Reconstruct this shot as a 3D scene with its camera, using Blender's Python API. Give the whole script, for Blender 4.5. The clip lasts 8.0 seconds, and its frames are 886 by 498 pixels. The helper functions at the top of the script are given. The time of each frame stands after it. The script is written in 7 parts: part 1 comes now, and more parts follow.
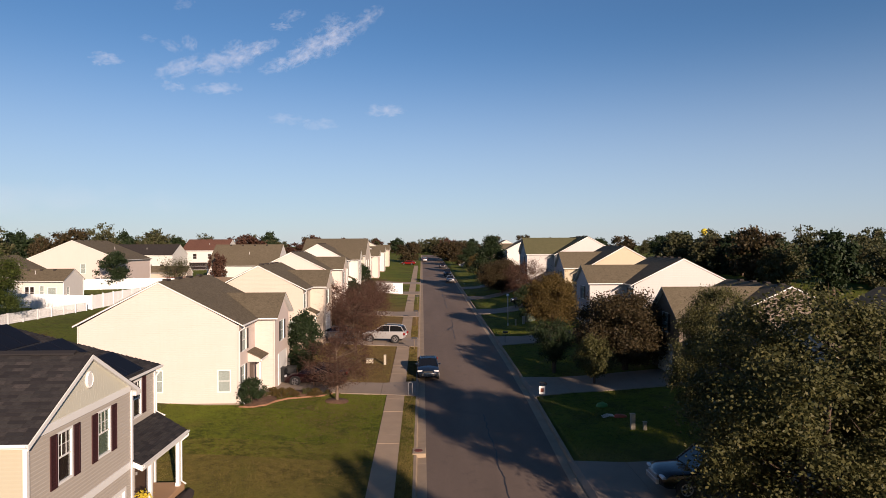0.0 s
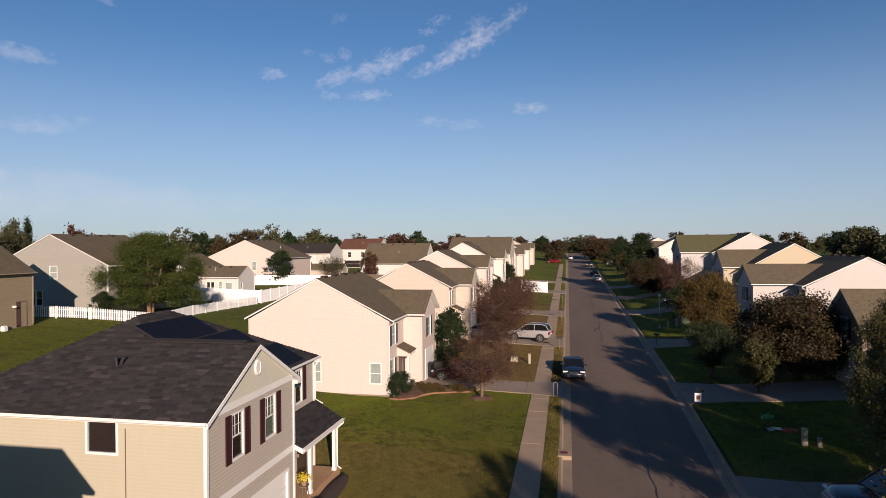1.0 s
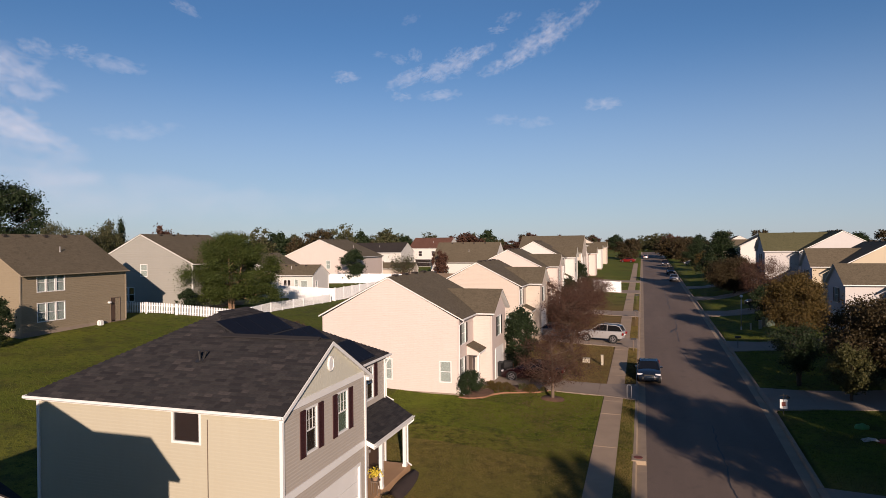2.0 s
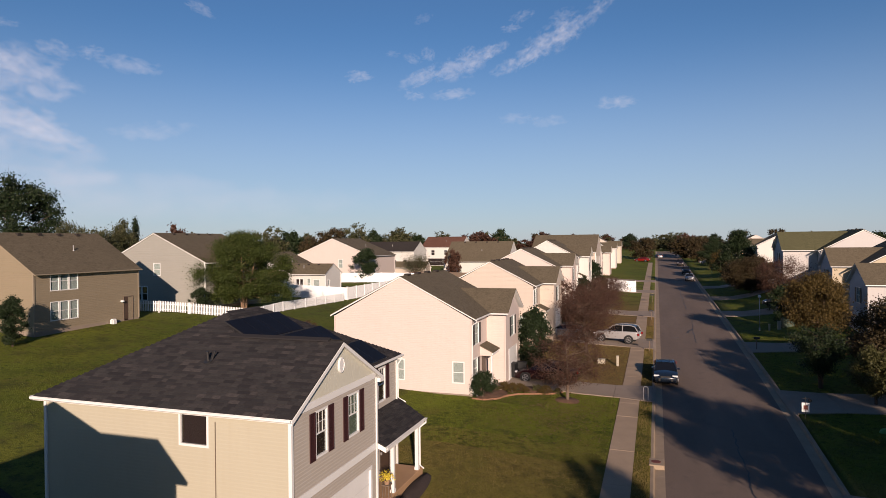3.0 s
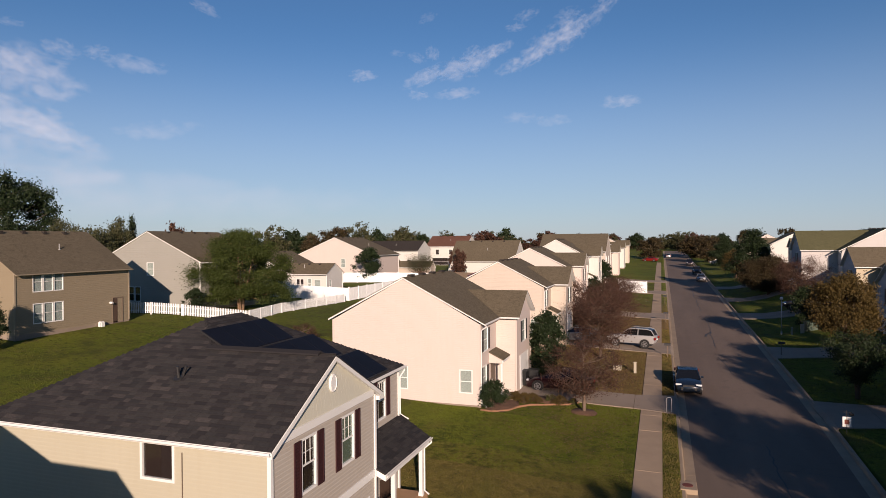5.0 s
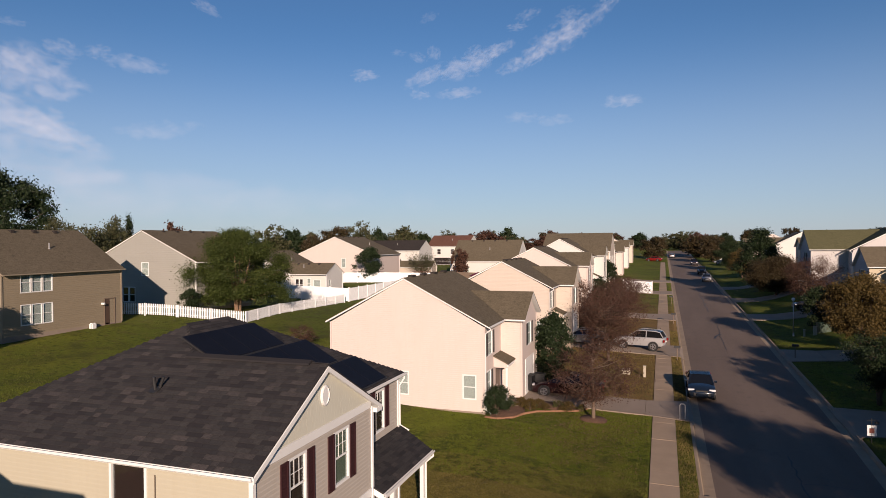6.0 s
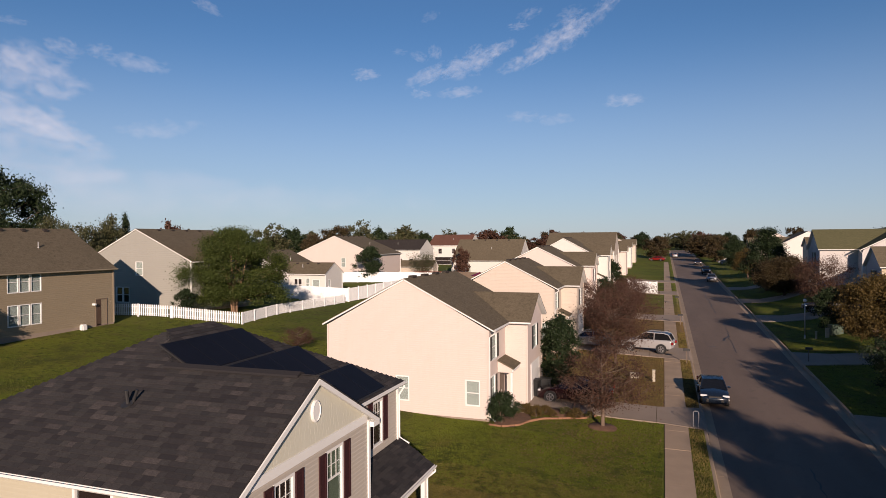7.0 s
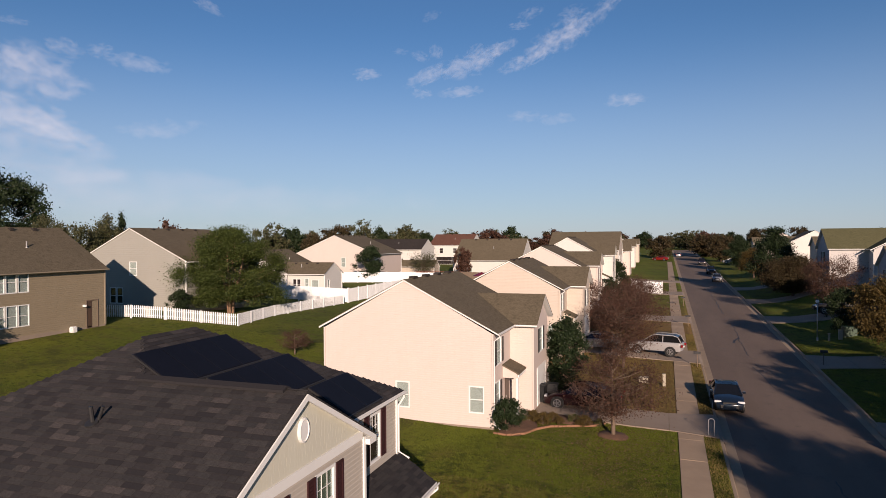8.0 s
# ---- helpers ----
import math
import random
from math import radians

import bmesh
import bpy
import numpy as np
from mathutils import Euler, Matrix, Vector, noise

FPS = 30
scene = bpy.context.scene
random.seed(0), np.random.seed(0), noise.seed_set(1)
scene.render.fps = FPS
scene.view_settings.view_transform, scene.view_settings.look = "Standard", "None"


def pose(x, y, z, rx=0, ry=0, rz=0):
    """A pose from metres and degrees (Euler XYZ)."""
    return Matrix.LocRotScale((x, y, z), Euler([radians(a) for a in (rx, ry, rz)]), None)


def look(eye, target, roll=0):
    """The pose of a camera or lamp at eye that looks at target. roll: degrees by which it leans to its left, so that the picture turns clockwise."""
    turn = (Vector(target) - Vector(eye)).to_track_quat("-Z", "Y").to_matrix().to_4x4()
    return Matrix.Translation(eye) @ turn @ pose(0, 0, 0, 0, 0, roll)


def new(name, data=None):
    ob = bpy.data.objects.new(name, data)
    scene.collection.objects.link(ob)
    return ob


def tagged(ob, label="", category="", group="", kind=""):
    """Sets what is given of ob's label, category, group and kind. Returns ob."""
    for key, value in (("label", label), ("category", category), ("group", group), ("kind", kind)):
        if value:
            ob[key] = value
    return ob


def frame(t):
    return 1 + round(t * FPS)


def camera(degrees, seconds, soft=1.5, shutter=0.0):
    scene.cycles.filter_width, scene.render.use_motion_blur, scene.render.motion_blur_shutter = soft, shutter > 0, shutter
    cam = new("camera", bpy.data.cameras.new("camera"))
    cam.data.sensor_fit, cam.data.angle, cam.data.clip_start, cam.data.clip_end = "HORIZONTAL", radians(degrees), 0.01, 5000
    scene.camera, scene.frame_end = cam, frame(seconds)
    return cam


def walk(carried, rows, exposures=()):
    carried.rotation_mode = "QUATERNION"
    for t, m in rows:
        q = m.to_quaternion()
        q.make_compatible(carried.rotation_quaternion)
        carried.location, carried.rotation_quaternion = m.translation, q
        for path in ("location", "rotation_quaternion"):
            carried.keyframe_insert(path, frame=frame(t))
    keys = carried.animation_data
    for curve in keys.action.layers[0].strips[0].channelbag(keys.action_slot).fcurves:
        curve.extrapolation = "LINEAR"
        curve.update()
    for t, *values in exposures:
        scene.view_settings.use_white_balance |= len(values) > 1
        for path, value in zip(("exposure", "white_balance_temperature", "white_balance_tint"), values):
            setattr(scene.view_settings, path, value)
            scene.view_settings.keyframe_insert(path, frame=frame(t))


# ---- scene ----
# camera and its path
cam = camera(69.95, 8.0, soft=0.8)
PATH = [
    (0, (-0.187, -0.957, 11.629), (0.479, 19.032, 11.518), -0.20),
    (0.2, (-0.179, -0.928, 11.629), (-0.947, 19.057, 11.511), -0.25),
    (0.5, (-0.166, -0.885, 11.629), (-2.494, 18.979, 11.501), -0.33),
    (0.8, (-0.159, -0.862, 11.629), (-3.596, 18.840, 11.494), -0.39),
    (1, (-0.154, -0.847, 11.629), (-4.014, 18.777, 11.489), -0.43),
    (1.3, (-0.150, -0.833, 11.629), (-4.554, 18.676, 11.484), -0.44),
    (1.5, (-0.147, -0.824, 11.629), (-4.809, 18.625, 11.480), -0.46),
    (1.7, (-0.143, -0.811, 11.629), (-5.038, 18.580, 11.477), -0.49),
    (1.9, (-0.139, -0.798, 11.629), (-5.907, 18.352, 11.474), -0.52),
    (2, (-0.137, -0.791, 11.628), (-6.142, 18.285, 11.473), -0.53),
    (3.5, (-0.533, 0.323, 11.613), (-6.948, 19.266, 11.430), -0.50),
    (4, (-0.796, 1.032, 11.614), (-7.250, 19.961, 11.425), -0.50),
    (4.5, (-1.124, 1.832, 11.593), (-7.608, 20.751, 11.400), -0.47),
    (6, (-2.068, 4.279, 11.517), (-8.622, 23.174, 11.312), -0.44),
    (6.5, (-2.370, 5.064, 11.510), (-8.938, 23.954, 11.293), -0.45),
    (7, (-2.676, 5.820, 11.508), (-9.257, 24.705, 11.282), -0.38),
    (7.5, (-2.984, 6.613, 11.483), (-9.579, 25.493, 11.250), -0.43),
    (8, (-3.287, 7.402, 11.467), (-9.901, 26.276, 11.234), -0.40),
]
walk(cam, [(t, look(eye, target, roll)) for t, eye, target, roll in PATH], [(0, 0.95, 6480, 10), (0.5, 0.85, 6380, 10), (1.0, 0.75, 6270, 10), (1.6, 0.69, 6250, 10.5), (3.5, 0.70, 6280, 11), (8.0, 0.70, 6280, 11)])

# world, sun
SUN_AZ = radians(155.8)
SUN_EL = radians(15.5)
world = bpy.data.worlds.new("sky")
scene.world = world
world.use_nodes = True
wn, wl = world.node_tree.nodes, world.node_tree.links
sky = wn.new("ShaderNodeTexSky")
sky.sky_type = "NISHITA"
sky.sun_disc = False
sky.sun_elevation = SUN_EL
sky.sun_rotation = SUN_AZ
sky.air_density = 1.0
sky.dust_density = 0.15
sky.ozone_density = 5.4
wl.new(sky.outputs[0], wn["Background"].inputs[0])
wn["Background"].inputs[1].default_value = 0.0535
sun = new("sun", bpy.data.lights.new("sun", "SUN"))
sun.data.energy = 5.0
sun.data.angle = radians(0.55)
sun.data.color = (1.0, 0.745, 0.575)
toward = Vector((math.sin(SUN_AZ) * math.cos(SUN_EL), math.cos(SUN_AZ) * math.cos(SUN_EL), math.sin(SUN_EL)))
sun.matrix_world = look(toward * 50, (0, 0, 0))



# ---- materials ----
def material(name):
    m = bpy.data.materials.new(name)
    m.use_nodes = True
    n = m.node_tree.nodes
    return m, n, m.node_tree.links, n["Principled BSDF"]


def mix_rgb(n, l, fac, a, b, mode="MIX"):
    k = n.new("ShaderNodeMix")
    k.data_type, k.blend_type = "RGBA", mode
    for value, slot in ((fac, 0), (a, 6), (b, 7)):
        if isinstance(value, (int, float)):
            k.inputs[slot].default_value = value
        elif isinstance(value, tuple):
            k.inputs[slot].default_value = (*value[:3], 1)
        else:
            l.new(value, k.inputs[slot])
    return k.outputs[2]


def noise_tex(n, l, coord, scale, detail=4, rough=0.6, stretch=None):
    k = n.new("ShaderNodeTexNoise")
    k.inputs["Scale"].default_value, k.inputs["Detail"].default_value, k.inputs["Roughness"].default_value = scale, detail, rough
    if stretch:
        mp = n.new("ShaderNodeMapping")
        mp.inputs["Scale"].default_value = stretch
        l.new(coord, mp.inputs[0])
        coord = mp.outputs[0]
    l.new(coord, k.inputs["Vector"])
    return k.outputs[0]


def ramp(n, l, src, lo, hi):
    k = n.new("ShaderNodeMapRange")
    k.inputs[1].default_value, k.inputs[2].default_value = lo, hi
    l.new(src, k.inputs[0])
    return k.outputs[0]


def bump(n, l, bs, height, strength, dist):
    k = n.new("ShaderNodeBump")
    k.inputs["Strength"].default_value, k.inputs["Distance"].default_value = strength, dist
    l.new(height, k.inputs["Height"])
    l.new(k.outputs[0], bs.inputs["Normal"])


def surface(name, col, dark, rough=0.7, big=0.35, fine=30.0, amount=0.5, bumps=0.2, dist=0.01, metal=0.0, spec=0.4):
    """A plain surface with stains at two scales."""
    m, n, l, bs = material(name)
    co = n.new("ShaderNodeTexCoord").outputs["Object"]
    a = ramp(n, l, noise_tex(n, l, co, big), 0.35, 0.75)
    b = noise_tex(n, l, co, fine, 3)
    c = mix_rgb(n, l, a, col, tuple(x * (1 - amount) + y * amount for x, y in zip(col, dark)))
    c = mix_rgb(n, l, ramp(n, l, b, 0.45, 0.8), c, tuple(x * (1 - amount * 0.6) + y * amount * 0.6 for x, y in zip(col, dark)))
    l.new(c, bs.inputs["Base Color"])
    bs.inputs["Roughness"].default_value = rough
    bs.inputs["Metallic"].default_value = metal
    bs.inputs["Specular IOR Level"].default_value = spec
    if bumps:
        bump(n, l, bs, b, bumps, dist)
    return m


def siding(name, col, lap=0.0):
    """Vinyl siding: slight fade and streaks; lap > 0 adds the course relief for walls that stay far off."""
    m, n, l, bs = material(name)
    co = n.new("ShaderNodeTexCoord").outputs["Object"]
    fade = ramp(n, l, noise_tex(n, l, co, 0.5, 3), 0.35, 0.75)
    streak = ramp(n, l, noise_tex(n, l, co, 2.0, 4, 0.6, (2.5, 2.5, 0.25)), 0.45, 0.8)
    c = mix_rgb(n, l, fade, col, tuple(x * 0.96 for x in col))
    c = mix_rgb(n, l, streak, c, tuple(x * y for x, y in zip(col, (0.965, 0.955, 0.94))))
    l.new(c, bs.inputs["Base Color"])
    bs.inputs["Roughness"].default_value = 0.55
    bs.inputs["Specular IOR Level"].default_value = 0.3
    if lap:
        sep = n.new("ShaderNodeSeparateXYZ")
        l.new(co, sep.inputs[0])
        k = n.new("ShaderNodeMath")
        k.operation = "MULTIPLY"
        k.inputs[1].default_value = 1 / lap
        l.new(sep.outputs[2], k.inputs[0])
        q = n.new("ShaderNodeMath")
        q.operation = "FRACT"
        l.new(k.outputs[0], q.inputs[0])
        bump(n, l, bs, q.outputs[0], 0.35, 0.02)
    return m


def roofing(name, col, dark, light):
    """Asphalt shingles seen from far: rows of tabs in slightly different greys."""
    m, n, l, bs = material(name)
    co = n.new("ShaderNodeTexCoord").outputs["Object"]
    sep = n.new("ShaderNodeSeparateXYZ")
    l.new(co, sep.inputs[0])
    add = n.new("ShaderNodeMath")
    add.operation = "ADD"
    l.new(sep.outputs[0], add.inputs[0])
    l.new(sep.outputs[1], add.inputs[1])
    comb = n.new("ShaderNodeCombineXYZ")
    l.new(add.outputs[0], comb.inputs[0])
    zz = n.new("ShaderNodeMath")
    zz.operation = "MULTIPLY"
    zz.inputs[1].default_value = 2.2
    l.new(sep.outputs[2], zz.inputs[0])
    l.new(zz.outputs[0], comb.inputs[1])
    br = n.new("ShaderNodeTexBrick")
    br.inputs["Scale"].default_value = 1.0
    br.inputs["Brick Width"].default_value = 0.42
    br.inputs["Row Height"].default_value = 0.15
    br.inputs["Mortar Size"].default_value = 0.006
    br.inputs["Color1"].default_value = (*dark, 1)
    br.inputs["Color2"].default_value = (*light, 1)
    br.inputs["Mortar"].default_value = (*(x * 0.5 for x in dark), 1)
    l.new(comb.outputs[0], br.inputs["Vector"])
    c = mix_rgb(n, l, 0.25, br.outputs[0], col)
    a = ramp(n, l, noise_tex(n, l, co, 0.25, 5), 0.35, 0.75)
    c = mix_rgb(n, l, a, c, tuple(x * 0.8 for x in col))
    g = noise_tex(n, l, co, 9, 4, 0.7, (1, 1, 2.5))
    c = mix_rgb(n, l, ramp(n, l, g, 0.42, 0.72), c, tuple(x * 1.4 for x in col))
    c = mix_rgb(n, l, ramp(n, l, noise_tex(n, l, co, 3.5, 4, 0.7), 0.52, 0.75), c, tuple(x * 0.62 for x in col))
    l.new(c, bs.inputs["Base Color"])
    bs.inputs["Roughness"].default_value = 0.92
    bs.inputs["Specular IOR Level"].default_value = 0.15
    bump(n, l, bs, br.outputs[1], 0.4, -0.01)
    return m


def leafage(name, cols, trans=0.3):
    """Leaves, each in its own tint."""
    m, n, l, bs = material(name)
    geo = n.new("ShaderNodeNewGeometry")
    cr = n.new("ShaderNodeValToRGB")
    cr.color_ramp.elements[0].color = (*cols[0], 1)
    cr.color_ramp.elements[1].color = (*cols[-1], 1)
    for i, c in enumerate(cols[1:-1]):
        e = cr.color_ramp.elements.new((i + 1) / (len(cols) - 1))
        e.color = (*c, 1)
    l.new(geo.outputs["Random Per Island"], cr.inputs[0])
    co = n.new("ShaderNodeTexCoord").outputs["Object"]
    shade = ramp(n, l, noise_tex(n, l, co, 0.7, 2), 0.3, 0.75)
    c = mix_rgb(n, l, shade, cr.outputs[0], cols[len(cols) // 2])
    l.new(c, bs.inputs["Base Color"])
    bs.inputs["Roughness"].default_value = 0.6
    bs.inputs["Specular IOR Level"].default_value = 0.25
    tr = n.new("ShaderNodeBsdfTranslucent")
    l.new(c, tr.inputs[0])
    mx = n.new("ShaderNodeMixShader")
    mx.inputs[0].default_value = trans
    l.new(bs.outputs[0], mx.inputs[1])
    l.new(tr.outputs[0], mx.inputs[2])
    l.new(mx.outputs[0], n["Material Output"].inputs[0])
    return m


def glass(name, tint=(0.02, 0.025, 0.03)):
    """A window pane: mostly clear, with a mirror-like gloss."""
    m, n, l, bs = material(name)
    gl = n.new("ShaderNodeBsdfGlossy")
    gl.inputs["Roughness"].default_value = 0.03
    gl.inputs[0].default_value = (0.9, 0.95, 1, 1)
    tp = n.new("ShaderNodeBsdfTransparent")
    tp.inputs[0].default_value = (0.75, 0.8, 0.8, 1)
    mx = n.new("ShaderNodeMixShader")
    mx.inputs[0].default_value = 0.08
    l.new(tp.outputs[0], mx.inputs[1])
    l.new(gl.outputs[0], mx.inputs[2])
    l.new(mx.outputs[0], n["Material Output"].inputs[0])
    return m


def tinted(name, cols, rough=0.9, spec=0.15, by="island", fine=40.0):
    """Pieces in slightly different tones: by island for joined pieces, by object for single ones."""
    m, n, l, bs = material(name)
    cr = n.new("ShaderNodeValToRGB")
    cr.color_ramp.elements[0].color = (*cols[0], 1)
    cr.color_ramp.elements[1].color = (*cols[-1], 1)
    for i, c in enumerate(cols[1:-1]):
        e = cr.color_ramp.elements.new((i + 1) / (len(cols) - 1))
        e.color = (*c, 1)
    if by == "island":
        l.new(n.new("ShaderNodeNewGeometry").outputs["Random Per Island"], cr.inputs[0])
    else:
        l.new(n.new("ShaderNodeObjectInfo").outputs["Random"], cr.inputs[0])
    co = n.new("ShaderNodeTexCoord").outputs["Object"]
    g = noise_tex(n, l, co, fine, 3)
    c = mix_rgb(n, l, ramp(n, l, g, 0.35, 0.8), cr.outputs[0], tuple(x * 0.75 for x in cols[0]))
    l.new(c, bs.inputs["Base Color"])
    bs.inputs["Roughness"].default_value = rough
    bs.inputs["Specular IOR Level"].default_value = spec
    bump(n, l, bs, g, 0.3, 0.004)
    return m


def blades(name, cols, shade, straw):
    """Grass blades, tinted one by one and gathered into darker and drier clumps."""
    m = leafage(name, cols, 0.3)
    n, l = m.node_tree.nodes, m.node_tree.links
    bs = n["Principled BSDF"]
    co = n.new("ShaderNodeTexCoord").outputs["Object"]
    c = bs.inputs["Base Color"].links[0].from_socket
    c = mix_rgb(n, l, ramp(n, l, noise_tex(n, l, co, 2.3, 5, 0.7), 0.48, 0.60), c, shade)
    c = mix_rgb(n, l, ramp(n, l, noise_tex(n, l, co, 0.9, 6, 0.75), 0.53, 0.62), c, shade)
    c = mix_rgb(n, l, ramp(n, l, noise_tex(n, l, co, 0.55, 5, 0.65), 0.50, 0.68), c, straw)
    c = mix_rgb(n, l, ramp(n, l, noise_tex(n, l, co, 0.16, 3, 0.5), 0.48, 0.66), c, cols[-2])
    l.new(c, bs.inputs["Base Color"])
    for k in n:
        if k.bl_idname == "ShaderNodeBsdfTranslucent":
            l.new(c, k.inputs[0])
    return m


def grass_ground(name):
    m, n, l, bs = material(name)
    co = n.new("ShaderNodeTexCoord").outputs["Object"]
    sep = n.new("ShaderNodeSeparateXYZ")
    l.new(co, sep.inputs[0])
    big = noise_tex(n, l, co, 0.09, 5, 0.6)
    mid = noise_tex(n, l, co, 0.7, 5, 0.65)
    fine = noise_tex(n, l, co, 9.0, 4, 0.7)
    c = mix_rgb(n, l, ramp(n, l, big, 0.35, 0.68), (0.068, 0.096, 0.011), (0.116, 0.124, 0.017))
    c = mix_rgb(n, l, ramp(n, l, mid, 0.50, 0.74), c, (0.105, 0.092, 0.026))
    c = mix_rgb(n, l, ramp(n, l, noise_tex(n, l, co, 2.6, 5, 0.7), 0.52, 0.66), c, (0.034, 0.048, 0.008))
    # the near lot's lawn, up to the property line, is drier
    wob = n.new("ShaderNodeMath")
    wob.operation = "MULTIPLY_ADD"
    wob.inputs[1].default_value = 2.5
    l.new(mid, wob.inputs[0])
    l.new(sep.outputs[1], wob.inputs[2])
    dry = ramp(n, l, wob.outputs[0], 34.6, 31.6)
    side = ramp(n, l, sep.outputs[0], -16.0, -12.5)
    both = n.new("ShaderNodeMath")
    both.operation = "MULTIPLY"
    l.new(dry, both.inputs[0])
    l.new(side, both.inputs[1])
    dd = n.new("ShaderNodeMath")
    dd.operation = "MULTIPLY"
    dd.inputs[1].default_value = 0.65
    l.new(both.outputs[0], dd.inputs[0])
    c = mix_rgb(n, l, dd.outputs[0], c, (0.152, 0.117, 0.033))
    # the lots further along on this side and the verge are dry too
    far_lot = n.new("ShaderNodeMath")
    far_lot.operation = "MULTIPLY"
    l.new(ramp(n, l, wob.outputs[0], 45.2, 47.6), far_lot.inputs[0])
    l.new(ramp(n, l, sep.outputs[0], 0.5, 0.0), far_lot.inputs[1])
    lot_end = n.new("ShaderNodeMath")
    lot_end.operation = "MULTIPLY"
    l.new(ramp(n, l, wob.outputs[0], 108.0, 84.0), lot_end.inputs[0])
    l.new(ramp(n, l, sep.outputs[0], -15.0, -12.0), lot_end.inputs[1])
    lot_all = n.new("ShaderNodeMath")
    lot_all.operation = "MULTIPLY"
    l.new(far_lot.outputs[0], lot_all.inputs[0])
    l.new(lot_end.outputs[0], lot_all.inputs[1])
    c = mix_rgb(n, l, lot_all.outputs[0], c, (0.160, 0.105, 0.041))
    patch = noise_tex(n, l, co, 0.35, 4, 0.6)
    c = mix_rgb(n, l, ramp(n, l, patch, 0.52, 0.72), c, (0.051, 0.056, 0.013))
    c = mix_rgb(n, l, ramp(n, l, fine, 0.5, 0.85), c, (0.028, 0.034, 0.009))
    l.new(c, bs.inputs["Base Color"])
    bs.inputs["Roughness"].default_value = 0.95
    bs.inputs["Specular IOR Level"].default_value = 0.1
    bump(n, l, bs, fine, 0.9, 0.06)
    return m


def asphalt(name):
    m, n, l, bs = material(name)
    co = n.new("ShaderNodeTexCoord").outputs["Object"]
    big = noise_tex(n, l, co, 0.25, 5, 0.6, (1.6, 0.25, 1))
    mid = noise_tex(n, l, co, 1.6, 5, 0.65)
    fine = noise_tex(n, l, co, 45, 3)
    c = mix_rgb(n, l, ramp(n, l, big, 0.35, 0.72), (0.118, 0.091, 0.072), (0.156, 0.120, 0.095))
    c = mix_rgb(n, l, ramp(n, l, mid, 0.55, 0.85), c, (0.090, 0.072, 0.060))
    c = mix_rgb(n, l, ramp(n, l, fine, 0.5, 0.8), c, (0.070, 0.058, 0.051))
    l.new(c, bs.inputs["Base Color"])
    bs.inputs["Roughness"].default_value = 0.85
    bs.inputs["Specular IOR Level"].default_value = 0.25
    bump(n, l, bs, fine, 0.35, 0.006)
    return m


GRASS = grass_ground("lawn")
ASPHALT = asphalt("asphalt")
CONCRETE = surface("concrete", (0.231, 0.190, 0.150), (0.138, 0.109, 0.084), 0.85, 0.4, 25, 0.6, 0.3, 0.005)
KERBSTONE = surface("kerb_concrete", (0.262, 0.206, 0.143), (0.150, 0.112, 0.075), 0.85, 0.7, 25, 0.6, 0.3, 0.005)
CRACK = surface("tar", (0.02, 0.02, 0.02), (0.04, 0.04, 0.04), 0.6)
PAVING = surface("footpath_concrete", (0.300, 0.232, 0.160), (0.170, 0.125, 0.084), 0.85, 0.5, 25, 0.6, 0.3, 0.005)
MULCH = surface("mulch", (0.118, 0.066, 0.041), (0.044, 0.025, 0.018), 0.95, 2.0, 30, 0.8, 0.9, 0.04)
DARK_MULCH = surface("dark_mulch", (0.040, 0.028, 0.024), (0.018, 0.013, 0.012), 0.95, 2.0, 30, 0.8, 0.9, 0.04)
EDGING = surface("edging_brick", (0.225, 0.118, 0.069), (0.125, 0.069, 0.044), 0.9, 2.0, 25, 0.6, 0.3)
WHITE = surface("white_trim", (0.612, 0.625, 0.617), (0.474, 0.475, 0.455), 0.5, 0.6, 12, 0.35, 0.05)
VINYL = surface("white_vinyl", (0.648, 0.671, 0.686), (0.535, 0.545, 0.532), 0.45, 0.5, 10, 0.35, 0.05)
YELLOW_SIDING = siding("cream_yellow_siding", (0.355, 0.339, 0.266))
TAUPE_SIDING = siding("taupe_siding", (0.352, 0.328, 0.290))
GABLE_PANEL = siding("cream_gable_panel", (0.470, 0.472, 0.400))
CREAM_SIDING = siding("cream_siding", (0.485, 0.425, 0.392))
TAN_SIDING = siding("tan_siding", (0.212, 0.178, 0.122), 0.18)
TAN_TRIM = surface("tan_trim", (0.235, 0.200, 0.145), (0.16, 0.135, 0.10), 0.6)
GREY_SIDING = siding("pale_grey_siding", (0.250, 0.250, 0.226), 0.18)
BEIGE_SIDING = siding("beige_siding", (0.440, 0.390, 0.335), 0.18)
WHITE_SIDING = siding("white_siding", (0.49, 0.487, 0.464), 0.18)
SOFT_WHITE_SIDING = siding("soft_white_siding", (0.395, 0.385, 0.378), 0.18)
SAND_SIDING = siding("sand_siding", (0.375, 0.325, 0.235), 0.18)
# bluish darker tint paints in the shade on fronts turned from the sun
SHADE_SIDING = siding("shaded_front_siding", (0.270, 0.308, 0.363), 0.18)
BROWN_SIDING = siding("brown_siding", (0.138, 0.110, 0.086), 0.18)
ROOF_BROWN = roofing("brown_shingles", (0.098, 0.083, 0.056), (0.080, 0.066, 0.045), (0.120, 0.101, 0.070))
ROOF_DARK = roofing("dark_shingles", (0.031, 0.027, 0.025), (0.022, 0.020, 0.018), (0.041, 0.036, 0.033))
ROOF_GREEN = roofing("green_brown_shingles", (0.075, 0.074, 0.038), (0.062, 0.061, 0.033), (0.090, 0.087, 0.049))
